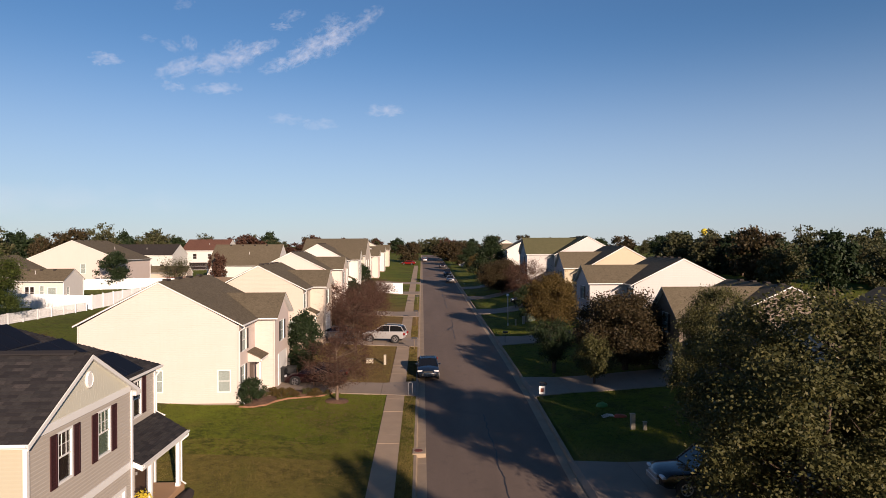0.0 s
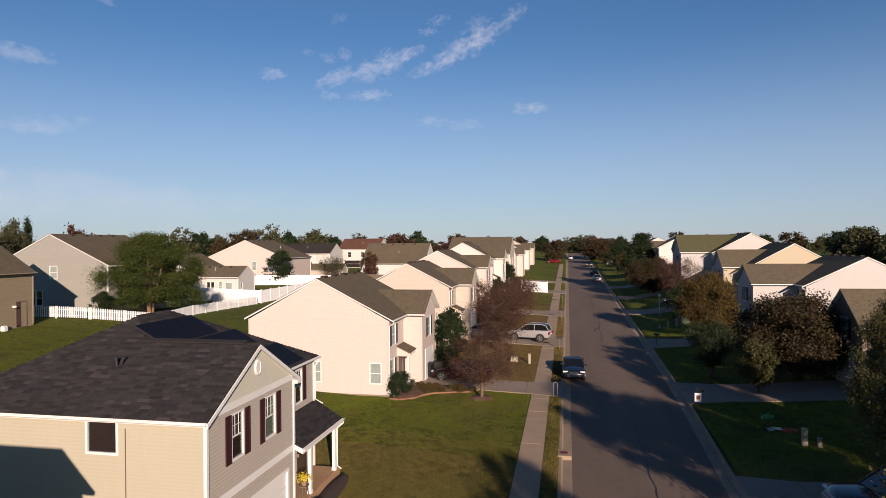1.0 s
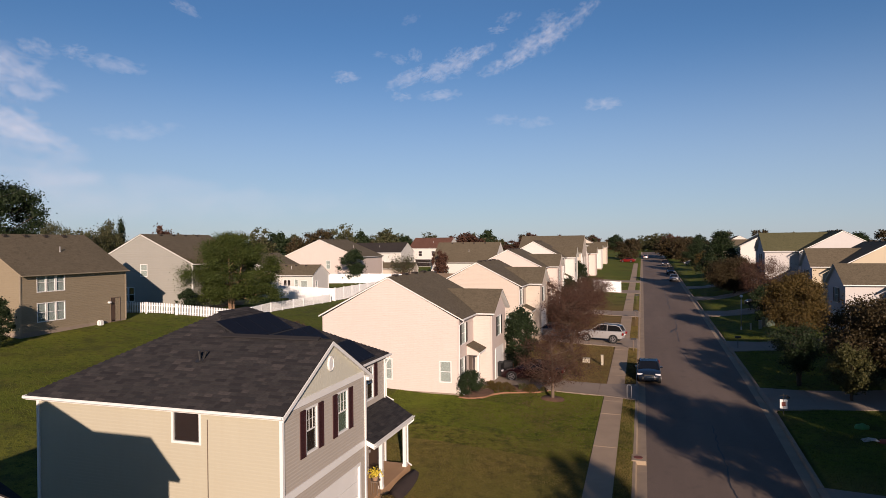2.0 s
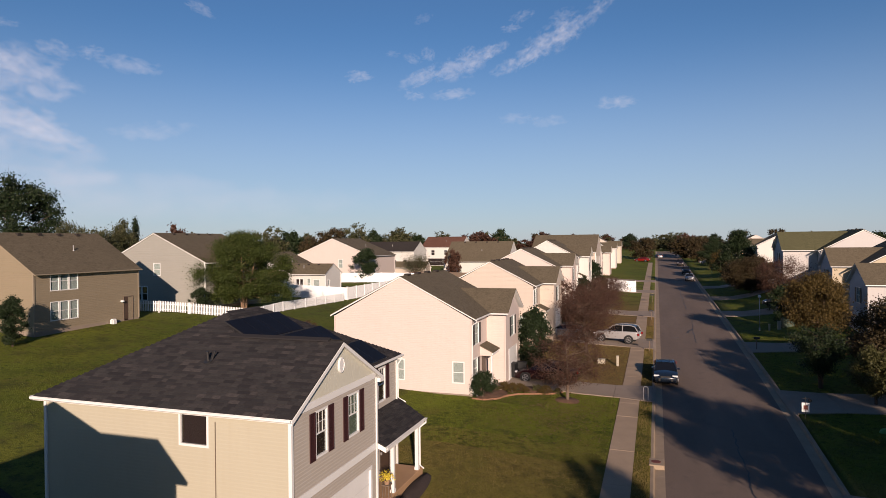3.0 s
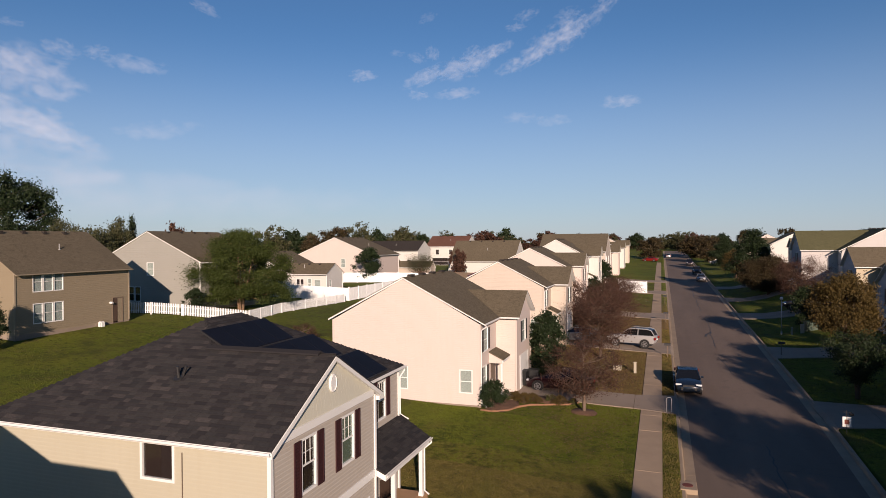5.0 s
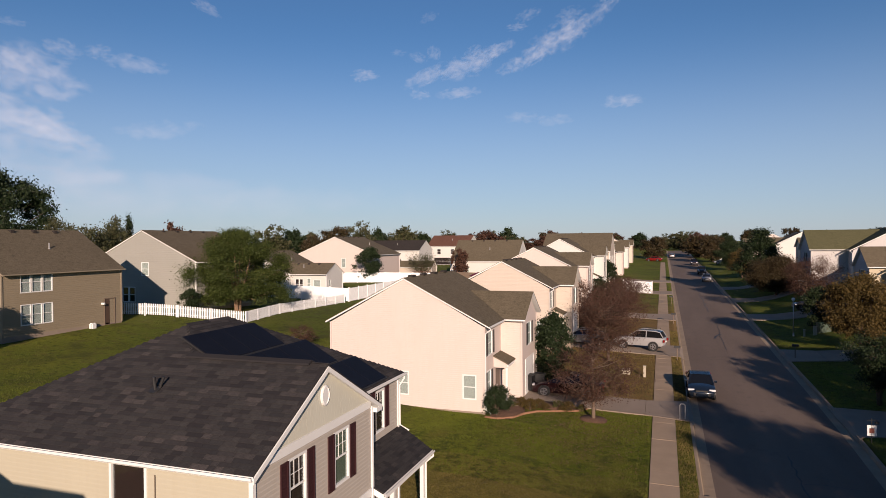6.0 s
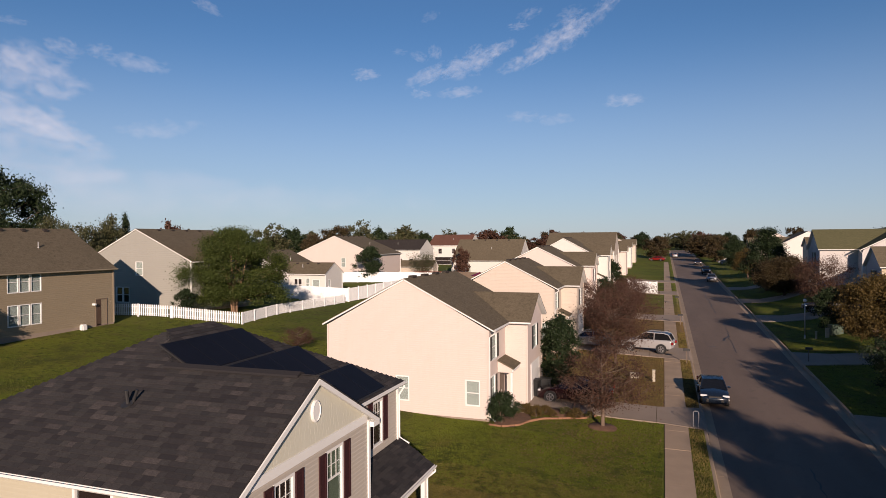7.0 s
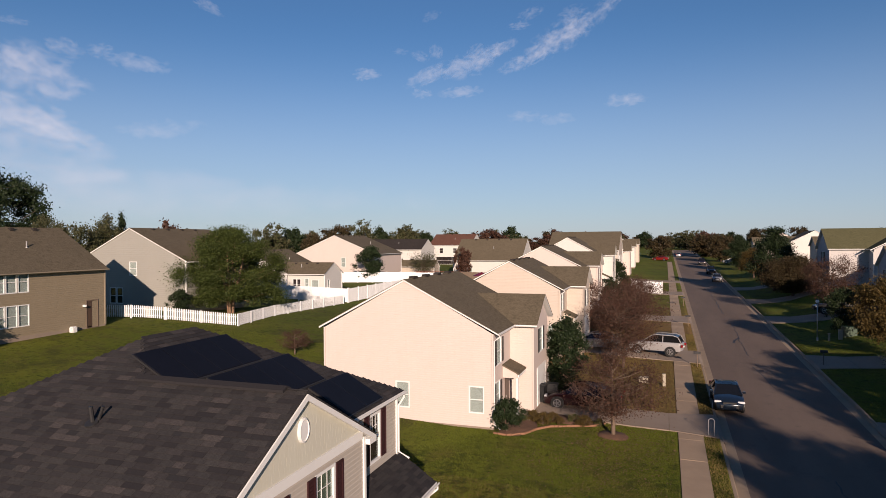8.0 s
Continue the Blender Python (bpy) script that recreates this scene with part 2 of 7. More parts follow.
ROOF_RED = roofing("red_brown_shingles", (0.106, 0.053, 0.038), (0.081, 0.044, 0.031), (0.125, 0.062, 0.046))
SHINGLE = tinted("charcoal_shingle", [(0.021, 0.020, 0.022), (0.032, 0.030, 0.031), (0.046, 0.044, 0.043), (0.024, 0.024, 0.026), (0.066, 0.059, 0.057)])
SHINGLE_ONE = tinted("charcoal_shingle_single", [(0.021, 0.020, 0.022), (0.032, 0.030, 0.031), (0.046, 0.044, 0.043), (0.024, 0.024, 0.026), (0.066, 0.059, 0.057)], by="object")
UNDERLAY = surface("roof_underlay", (0.020, 0.019, 0.019), (0.01, 0.01, 0.01), 0.95)
SHUTTER = surface("burgundy_shutter", (0.034, 0.011, 0.013), (0.018, 0.007, 0.009), 0.5, 1, 20, 0.4, 0.05)
BLACK_SHUTTER = surface("black_shutter", (0.014, 0.014, 0.015), (0.025, 0.025, 0.025), 0.5)
PANE = glass("window_glass")
BLIND = surface("window_blind", (0.450, 0.468, 0.450), (0.362, 0.387, 0.374), 0.7, 2, 8, 0.4, 0.0)
CURTAIN = surface("green_curtain", (0.138, 0.169, 0.131), (0.075, 0.094, 0.075), 0.8, 3, 12, 0.5, 0.0)
# dark colour stands in for unlit rooms, behind panes and as house cores
DARKROOM = surface("dark_room", (0.030, 0.013, 0.011), (0.01, 0.008, 0.008), 0.8, 1, 5, 0.4, 0.0)
DOORWOOD = surface("brown_door", (0.069, 0.044, 0.031), (0.038, 0.025, 0.018), 0.5)
SOLAR = surface("solar_glass", (0.006, 0.007, 0.011), (0.010, 0.011, 0.018), 0.5, 0.5, 3, 0.5, 0.0, spec=0.06)
BLACKMETAL = surface("black_metal", (0.015, 0.015, 0.016), (0.03, 0.03, 0.03), 0.5)
GALV = surface("galvanised_steel", (0.36, 0.36, 0.36), (0.22, 0.22, 0.22), 0.5, metal=0.6)
PORCHWOOD = surface("porch_slab", (0.325, 0.206, 0.112), (0.225, 0.138, 0.075), 0.8, 1, 20, 0.5, 0.2)
REDWOOD = surface("red_stained_wood", (0.125, 0.034, 0.025), (0.062, 0.025, 0.018), 0.8)
WOOD = surface("weathered_wood", (0.125, 0.094, 0.069), (0.069, 0.050, 0.038), 0.85)
BARK = surface("bark", (0.094, 0.066, 0.046), (0.044, 0.031, 0.025), 0.95, 3, 20, 0.7, 0.8, 0.03)
GREYBARK = surface("grey_bark", (0.131, 0.097, 0.072), (0.075, 0.053, 0.038), 0.9, 3, 20, 0.6, 0.6, 0.02)
PALEBARK = surface("pale_bark", (0.262, 0.169, 0.106), (0.125, 0.081, 0.056), 0.9, 3, 20, 0.6, 0.6, 0.02)
RUBBER = surface("rubber", (0.015, 0.015, 0.015), (0.03, 0.03, 0.03), 0.8)
RIM = surface("rim", (0.40, 0.40, 0.42), (0.2, 0.2, 0.2), 0.3, metal=0.8)
CARGLASS = surface("car_glass", (0.006, 0.007, 0.009), (0.012, 0.012, 0.012), 0.08, bumps=0.0, spec=0.45)
LAMPGLASS = surface("headlight", (0.55, 0.56, 0.58), (0.4, 0.4, 0.4), 0.1, bumps=0.0)
REDLAMP = surface("rear_light", (0.187, 0.007, 0.007), (0.125, 0.006, 0.006), 0.15, bumps=0.0)
PLASTIC = surface("dark_plastic", (0.011, 0.012, 0.013), (0.013, 0.013, 0.013), 0.5)
GREENBOX = surface("green_metal", (0.022, 0.053, 0.031), (0.018, 0.031, 0.018), 0.5)
BEIGEBOX = surface("beige_plastic", (0.312, 0.287, 0.225), (0.237, 0.212, 0.162), 0.6)


def paint(name, col, metal=0.3):
    m = surface(name, col, tuple(x * 0.8 for x in col), 0.22, 0.8, 40, 0.3, 0.0, metal=metal, spec=0.6)
    m.node_tree.nodes["Principled BSDF"].inputs["Coat Weight"].default_value = 0.6
    return m


BLUE_PAINT = paint("dark_blue_paint", (0.011, 0.018, 0.031))
WHITE_PAINT = paint("white_paint", (0.312, 0.312, 0.318), 0.2)
SILVER_PAINT = paint("silver_paint", (0.237, 0.243, 0.256))
RED_PAINT = paint("red_paint", (0.212, 0.013, 0.013))
MAROON_PAINT = paint("maroon_paint", (0.014, 0.004, 0.006))
BLACK_PAINT = paint("black_paint", (0.009, 0.010, 0.011))
LEAF_GREEN = leafage("green_leaves", [(0.018, 0.029, 0.007), (0.033, 0.050, 0.010), (0.050, 0.070, 0.014), (0.083, 0.094, 0.022)])
LEAF_OLIVE = leafage("olive_leaves", [(0.028, 0.036, 0.014), (0.050, 0.057, 0.020), (0.074, 0.074, 0.026), (0.125, 0.112, 0.040)], 0.35)
LEAF_DARK = leafage("dark_green_leaves", [(0.007, 0.016, 0.006), (0.015, 0.027, 0.009), (0.024, 0.038, 0.012)], 0.2)
LEAF_BROWN = leafage("brown_green_leaves", [(0.022, 0.022, 0.010), (0.038, 0.029, 0.014), (0.050, 0.038, 0.016), (0.061, 0.036, 0.018)])
LEAF_RED = leafage("red_brown_leaves", [(0.044, 0.022, 0.014), (0.061, 0.030, 0.020), (0.075, 0.038, 0.025), (0.050, 0.029, 0.022)])
LEAF_GOLD = leafage("golden_leaves", [(0.038, 0.030, 0.010), (0.069, 0.050, 0.015), (0.094, 0.064, 0.018), (0.053, 0.046, 0.016)])
LEAF_FAR = leafage("far_leaves", [(0.026, 0.036, 0.015), (0.046, 0.056, 0.022), (0.066, 0.068, 0.030), (0.078, 0.066, 0.036)])
LEAF_YELLOW = leafage("yellow_flower", [(0.55, 0.42, 0.03), (0.6, 0.5, 0.06)])
BLADE = blades("grass_blades", [(0.052, 0.084, 0.008), (0.078, 0.116, 0.010), (0.114, 0.138, 0.014), (0.138, 0.128, 0.021)], (0.026, 0.038, 0.006), (0.108, 0.092, 0.025))
DRY_BLADE = blades("dry_grass_blades", [(0.094, 0.082, 0.021), (0.132, 0.110, 0.031), (0.165, 0.127, 0.040), (0.090, 0.092, 0.018)], (0.056, 0.048, 0.016), (0.094, 0.098, 0.021))
LITTER = leafage("fallen_leaves", [(0.087, 0.044, 0.022), (0.118, 0.069, 0.034), (0.143, 0.094, 0.050), (0.069, 0.034, 0.022)], 0.1)


# ---- builders ----
def thing(name, at, label, category, group="", kind="", turn=0.0):
    """An Empty at a thing's base, which parents its parts."""
    ob = new(name)
    ob.empty_display_size = 0.3
    ob.matrix_basis = pose(*at, 0, 0, turn)
    return tagged(ob, label, category, group, kind)


def mesh_of(name, bm, mat, smooth=False):
    bmesh.ops.recalc_face_normals(bm, faces=bm.faces)
    me = bpy.data.meshes.new(name)
    bm.to_mesh(me)
    bm.free()
    me.materials.append(mat)
    if smooth:
        me.polygons.foreach_set("use_smooth", [True] * len(me.polygons))
    return me


def part(name, bm, mat, parent, label="", smooth=False):
    """One mesh under a thing or a part; coordinates are those of the top-level thing."""
    ob = new(name, mesh_of(name, bm, mat, smooth))
    ob.parent = parent
    if label:
        ob["label"] = label
    return ob


def single(name, bm, mat, label, category, group="", kind="", smooth=False, at=None):
    ob = new(name, mesh_of(name, bm, mat, smooth))
    if at:
        ob.location = at
    return tagged(ob, label, category, group, kind)


def quad_mesh(name, verts, mat):
    """A mesh of loose quads from an array of n x 4 x 3."""
    n = len(verts)
    me = bpy.data.meshes.new(name)
    me.vertices.add(n * 4)
    me.vertices.foreach_set("co", np.asarray(verts, np.float32).ravel())
    me.loops.add(n * 4)
    me.loops.foreach_set("vertex_index", np.arange(n * 4, dtype=np.int32))
    me.polygons.add(n)
    me.polygons.foreach_set("loop_start", np.arange(0, n * 4, 4, dtype=np.int32))
    me.polygons.foreach_set("loop_total", np.full(n, 4, np.int32))
    me.materials.append(mat)
    me.update(calc_edges=True)
    return me


def poly(bm, pts):
    return bm.faces.new([bm.verts.new(p) for p in pts])


def box(bm, x0, x1, y0, y1, z0, z1):
    v = [bm.verts.new((x, y, z)) for x in (x0, x1) for y in (y0, y1) for z in (z0, z1)]
    for a in ((0, 1, 3, 2), (4, 6, 7, 5), (0, 4, 5, 1), (2, 3, 7, 6), (0, 2, 6, 4), (1, 5, 7, 3)):
        bm.faces.new([v[i] for i in a])


def soft_box(bm, x0, x1, y0, y1, z0, z1, r=0.02, seg=1):
    b2 = bmesh.new()
    box(b2, x0, x1, y0, y1, z0, z1)
    bmesh.ops.bevel(b2, geom=list(b2.edges), offset=r, segments=seg, affect="EDGES")
    join(bm, b2)


def join(bm, other):
    me = bpy.data.meshes.new("tmp")
    other.to_mesh(me)
    other.free()
    bm.from_mesh(me)
    bpy.data.meshes.remove(me)


def slab(bm, pts, thick, drop=0.0):
    """A flat slab whose upper face has these points; drop lowers it along z."""
    top = [Vector(p) - Vector((0, 0, drop)) for p in pts]
    low = [p - Vector((0, 0, thick)) for p in top]
    a, b = [bm.verts.new(p) for p in top], [bm.verts.new(p) for p in low]
    bm.faces.new(a)
    bm.faces.new(b[::-1])
    for i in range(len(a)):
        j = (i + 1) % len(a)
        bm.faces.new((a[i], b[i], b[j], a[j]))


def tube(bm, pts, r0, r1=None, sides=6):
    """A tapering tube along points."""
    pts = [Vector(p) for p in pts]
    r1 = r0 if r1 is None else r1
    rings = []
    for i, p in enumerate(pts):
        d = (pts[min(i + 1, len(pts) - 1)] - pts[max(i - 1, 0)]).normalized()
        u = d.orthogonal().normalized()
        w = d.cross(u)
        r = r0 + (r1 - r0) * i / (len(pts) - 1)
        rings.append([bm.verts.new(p + r * (math.cos(k * math.tau / sides) * u + math.sin(k * math.tau / sides) * w)) for k in range(sides)])
    for a, b in zip(rings, rings[1:]):
        for k in range(sides):
            bm.faces.new((a[k], a[(k + 1) % sides], b[(k + 1) % sides], b[k]))
    bm.faces.new(rings[0][::-1])
    bm.faces.new(rings[-1])


def disc(bm, c, axis, r, depth, sides=20):
    a = Vector(axis).normalized()
    tube(bm, [Vector(c) - a * depth / 2, Vector(c) + a * depth / 2], r, r, sides)


# ---- ground height ----
def smooth(a, b, v):
    t = min(1.0, max(0.0, (v - a) / (b - a)))
    return t * t * (3 - 2 * t)


def lerp(x, pts):
    if x <= pts[0][0]:
        return pts[0][1]
    for (a, p), (b, q) in zip(pts, pts[1:]):
        if x <= b:
            return p + (q - p) * (x - a) / (b - a)
    return pts[-1][1]


def road_z(y):
    return 0.025 * max(-70.0, min(y, 290.0))


def ground_z(x, y):
    z = road_z(y)
    if x < -0.65:
        rel = 0.15 + 0.03 * smooth(-0.65, -2.7, x) + 0.47 * smooth(-3.0, -12.5, x)
        hill = lerp(-x, [(14, 0), (22, 0.5), (40, 2.15), (48, 3.0), (60, 3.6), (90, 3.9), (400, 0)])
        rel += hill * lerp(y, [(-60, 0.7), (0, 1.0), (52, 1.0), (80, 0.42), (110, 0.35), (180, 0.0)])
    elif x > 7.7:
        up = lerp(y, [(20, 0.45), (40, 0.5), (63, 0.95), (82, 1.7), (100, 2.6), (130, 2.8), (200, 1.5), (300, 0)])
        rel = 0.15 + 0.1 * smooth(7.7, 11.0, x) + up * smooth(10.0, 20.5, x)
    else:
        rel = 0.0
    return z + rel


# ---- house pieces ----
def lap_wall(bm, ax, pl, out, a0, a1, zb, ze, apex=None, holes=(), lap=0.115, lip=0.013):
    """A wall of overlapping courses in the plane x = pl (ax 'y') or y = pl (ax 'x'), facing out (+1 or -1), from a0 to a1,
    with an optional gable apex (a, z), and openings (a0, a1, z0, z1) left free."""
    zb, ze = round(zb, 4), round(ze, 4)
    zt = round(apex[1], 4) if apex else ze
    proud = lip if lap < 1 else 0.0

    def at(a, z, off):
        return (pl + out * off, a, z) if ax == "y" else (a, pl + out * off, z)

    def span(z):
        if z <= ze or not apex:
            return a0, a1
        k = (z - ze) / (zt - ze)
        return a0 + (apex[0] - a0) * k, a1 + (apex[0] - a1) * k

    levels = sorted({round(z, 4) for z in [zb, ze, zt] + [zb + (i + q) * lap for i in range(0, int((zt - zb) / lap) + 1) for q in ((0, 0.66) if lap < 1 else (0,))] + [h for o in holes for h in o[2:]]})
    levels = [z for z in levels if zb <= z <= zt]
    for z0, z1 in zip(levels, levels[1:]):
        if z1 - z0 < 0.002:
            continue
        f0, f1 = ((z0 - zb) / lap + 1e-3) % 1, ((z1 - zb) / lap - 1e-3) % 1
        (l0, r0), (l1, r1) = span(z0), span(z1)
        cuts = sorted((h[0], h[1]) for h in holes if h[2] < z1 - 1e-3 and h[3] > z0 + 1e-3)
        edges, cur0, cur1 = [], l0, l1
        for c0, c1 in cuts:
            edges.append((cur0, c0, cur1, c0))
            cur0 = cur1 = c1
        edges.append((cur0, r0, cur1, r1))
        for b0, b1, t0, t1 in edges:
            if b1 - b0 < 1e-3:
                continue
            o0, o1 = (proud * ((1 - 0.12 * f / 0.66) if f < 0.665 else 0.88 * (1 - f) / 0.34) for f in (f0, f1))
            pts = [at(b0, z0, o0), at(b1, z0, o0), at(t1, z1, o1), at(t0, z1, o1)]
            if abs(t1 - t0) < 1e-3:
                pts = pts[:3]
            poly(bm, pts)
            if f0 < 0.01 and proud:
                poly(bm, [at(b0, z0, 0), at(b1, z0, 0), at(b1, z0, o0), at(b0, z0, o0)])
    bmesh.ops.remove_doubles(bm, verts=bm.verts, dist=0.0008)


def oriented(ax, pl, out):
    """A box maker on a wall's face: along a0..a1, up z0..z1, from d0 to d1 in front of the wall."""
    def make(bm, a0, a1, z0, z1, d0, d1):
        lo, hi = sorted((pl + out * d0, pl + out * d1))
        if ax == "y":
            box(bm, lo, hi, a0, a1, z0, z1)
        else:
            box(bm, a0, a1, lo, hi, z0, z1)
    return make


def ring(bm, ax, pl, out, a0, a1, z0, z1, t, d0, d1):
    """A closed rectangular frame of width t round an opening."""
    def at(a, z, d):
        return (pl + out * d, a, z) if ax == "y" else (a, pl + out * d, z)
    loops = []
    for e, d in ((t, d0), (t, d1), (0.0, d1), (0.0, d0)):
        loops.append([bm.verts.new(at(a, z, d)) for a, z in ((a0 - e, z0 - e), (a1 + e, z0 - e), (a1 + e, z1 + e), (a0 - e, z1 + e))])
    for i in range(4):
        p, q = loops[i], loops[(i + 1) % 4]
        for k in range(4):
            bm.faces.new((p[k], p[(k + 1) % 4], q[(k + 1) % 4], q[k]))


def window(parent, ax, pl, out, a0, a1, z0, z1, behind=None, grid=False, trim=0.07, rail=True):
    put = oriented(ax, pl, out)
    bm = bmesh.new()
    ring(bm, ax, pl, out, a0, a1, z0, z1, trim, -0.09, 0.022)
    w = part("window", bm, WHITE, parent)
    zm = (z0 + z1) / 2
    if rail:
        bm = bmesh.new()
        put(bm, a0, a1, zm - 0.022, zm + 0.022, -0.034, -0.005)
        part("sash_rail", bm, WHITE, w)
    if grid:
        for k in (1, 2):
            a = a0 + (a1 - a0) * k / 3
            bm = bmesh.new()
            put(bm, a - 0.006, a + 0.006, zm, z1, -0.03, -0.016)
            part("glazing_bar", bm, WHITE, w)
        for k in (0.75,):
            z = z0 + (z1 - z0) * k
            bm = bmesh.new()
            put(bm, a0, a1, z - 0.006, z + 0.006, -0.029, -0.015)
            part("glazing_bar", bm, WHITE, w)
    bm = bmesh.new()
    put(bm, a0, a1, z0, z1, -0.036, -0.032)
    part("pane", bm, PANE, w).visible_shadow = False
    # a DARKROOM sheet paints the room's darkness; other sheets are blinds and curtains
    bm = bmesh.new()
    put(bm, a0, a1, z0, z1, -0.058, -0.05)
    part("blind" if behind in (None, BLIND) else "curtain_or_dark_room", bm, behind or BLIND, w)
    return w


def shutter(parent, ax, pl, out, a0, a1, z0, z1, mat=None):
    put = oriented(ax, pl, out)
    bm = bmesh.new()
    for b in ((a0, a0 + 0.05, z0, z1), (a1 - 0.05, a1, z0, z1), (a0 + 0.05, a1 - 0.05, z0, z0 + 0.07), (a0 + 0.05, a1 - 0.05, z1 - 0.07, z1)):
        put(bm, *b, 0.016, 0.05)
    put(bm, a0 + 0.002, a1 - 0.002, z0 + 0.002, z1 - 0.002, 0.014, 0.022)
    n = max(4, int((z1 - z0) / 0.09))
    for i in range(n):
        z = z0 + 0.07 + (z1 - z0 - 0.14) * i / n
        put(bm, a0 + 0.05, a1 - 0.05, z, z + (z1 - z0 - 0.14) / n * 0.8, 0.016, 0.038)
    part("shutter", bm, mat or BLACK_SHUTTER, parent)


def roof_plane(parent, pts, mat, fascia=True, name="roof", trim=None):
    bm = bmesh.new()
    slab(bm, pts, 0.03)
    part(name, bm, mat, parent)
    if fascia:
        bm = bmesh.new()
        c = sum((Vector(p) for p in pts), Vector()) / len(pts)
        slab(bm, [Vector(p) + (c - Vector(p)).normalized() * 0.03 for p in pts], 0.09, 0.032)
        part("fascia", bm, trim or WHITE, parent)


def gutter(parent, p, q, side, trim=None):
    """A white gutter along an eave, hung outside it by the vector side."""
    p, q, s = Vector(p), Vector(q), Vector(side).normalized()
    bm = bmesh.new()
    prof = [(0.0, 0.0), (0.0, -0.10), (0.06, -0.10), (0.10, -0.06), (0.10, 0.0), (0.085, 0.0), (0.085, -0.055), (0.015, -0.085), (0.015, 0.0)]
    rows = [[bm.verts.new(e + s * a + Vector((0, 0, b))) for a, b in prof] for e in (p, q)]
    for i in range(len(prof)):
        j = (i + 1) % len(prof)
        bm.faces.new((rows[0][i], rows[0][j], rows[1][j], rows[1][i]))
    bm.faces.new(rows[0][::-1])
    bm.faces.new(rows[1])
    part("gutter", bm, trim or WHITE, parent)


def downpipe(parent, top, bottom, kick):
    bm = bmesh.new()
    t, b, k = Vector(top), Vector(bottom), Vector(kick)
    tube(bm, [t, t + Vector((0, 0, -0.08)), Vector((b.x, b.y, t.z - 0.3)), b + Vector((0, 0, 0.12)), b + k], 0.035, 0.035, 6)
    part("downpipe", bm, WHITE, parent)


def vent_pipe(parent, x, y, z, h=0.4, mat=None):
    bm = bmesh.new()
    tube(bm, [(x, y, z - 0.2), (x, y, z + h)], 0.05, 0.05, 8)
    disc(bm, (x, y, z + 0.02), (0, 0, 1), 0.11, 0.04, 10)
    part("vent_pipe", bm, mat or GALV, parent)


def row_house(x_front, y0, z0, s, wall, roof, label, width=9.4, depth=10.2, eave=4.9, rise=2.75, lap=0.12, front_wall=None, group="row houses", bay=(3.9, 8.6, 1.35), door=True, shut=None, detail=True, trim=None, pitch=0.58):
    """A two-storey gabled house whose ridge runs along the street; s = +1 fronts towards +x, -1 towards -x.
    bay: where along the front the projecting cross gable starts and ends, and how far it projects."""
    h = thing("house", (x_front, y0, z0), label, "house", group)
    fw = front_wall or wall
    X = lambda d: -s * d  # noqa: E731  depth behind the front
    zb = -0.6
    oh, k = 0.35, rise / (depth / 2 + 0.35)
    go = 0.12
    xr = depth / 2
    ridge = eave + 0.12 + rise
    core = bmesh.new()
    b = (bay[0], bay[1])
    pj = bay[2]
    x0, x1 = sorted((X(0.1), X(depth - 0.1)))
    box(core, x0, x1, 0.1, width - 0.1, zb, eave - 0.05)
    x0, x1 = sorted((X(0.2), X(-pj + 0.1)))
    box(core, x0, x1, b[0] + 0.1, b[1] - 0.1, zb, eave - 0.05)
    part("inner_wall", core, DARKROOM, h)
    bm = bmesh.new()
    cx = lambda d: X(d)  # noqa: E731
    side_holes = [tuple(sorted((cx(1.25), cx(0.55)))) + (0.75, 2.05)] if detail else []
    if detail:
        side_holes.append(tuple(sorted((cx(5.45), cx(4.75)))) + (0.75, 2.05))
    a0, a1 = sorted((X(0), X(depth)))
    lap_wall(bm, "x", 0.0, -1, a0, a1, 0.0, eave, (X(xr), ridge - 0.18), sorted(side_holes), lap)
    part("side_wall", bm, wall, h)
    bm = bmesh.new()
    lap_wall(bm, "x", width, 1, a0, a1, 0.0, eave, (X(xr), ridge - 0.18), (), 9.0)
    part("side_wall", bm, wall, h)
    bm = bmesh.new()
    box(bm, a0 - 0.02, a1 + 0.02, -0.02, width + 0.02, zb - 0.5, 0.0)
    part("foundation", bm, CONCRETE, h)
    for o in side_holes:
        window(h, "x", 0.0, -1, *o, BLIND)
    # front wall, near stretch beside the bay
    f_holes = [(0.75, 1.75, 3.15, 4.5)] if b[0] > 2.5 else []
    if b[0] > 2.5 and detail:
        f_holes.append((0.6, 1.4, 0.9, 2.2))
    bm = bmesh.new()
    lap_wall(bm, "y", 0.0, s, 0.0, max(b[0], 0.05), 0.0, eave, None, sorted(f_holes), lap)
    part("front_wall", bm, fw, h)
    if width - b[1] > 0.2:
        bm = bmesh.new()
        lap_wall(bm, "y", 0.0, s, b[1], width, 0.0, eave, None, (), lap)
        part("front_wall", bm, fw, h)
    for o in f_holes:
        window(h, "y", 0.0, s, *o, BLIND)
        for c0, c1 in ((o[0] - 0.42, o[0] - 0.08), (o[1] + 0.08, o[1] + 0.42)):
            shutter(h, "y", 0.0, s, c0, c1, o[2], o[3], shut)
    bm = bmesh.new()
    lap_wall(bm, "y", X(depth), -s, 0, width, 0.0, eave, None, (), 9.0)
    part("back_wall", bm, wall, h)
    # bay
    mid, half = (b[0] + b[1]) / 2, (b[1] - b[0]) / 2
    gz = eave + 0.1 + (half + oh) * pitch
    b_hole = (mid - 0.55, mid + 0.55, 3.1, 4.5)
    bm = bmesh.new()
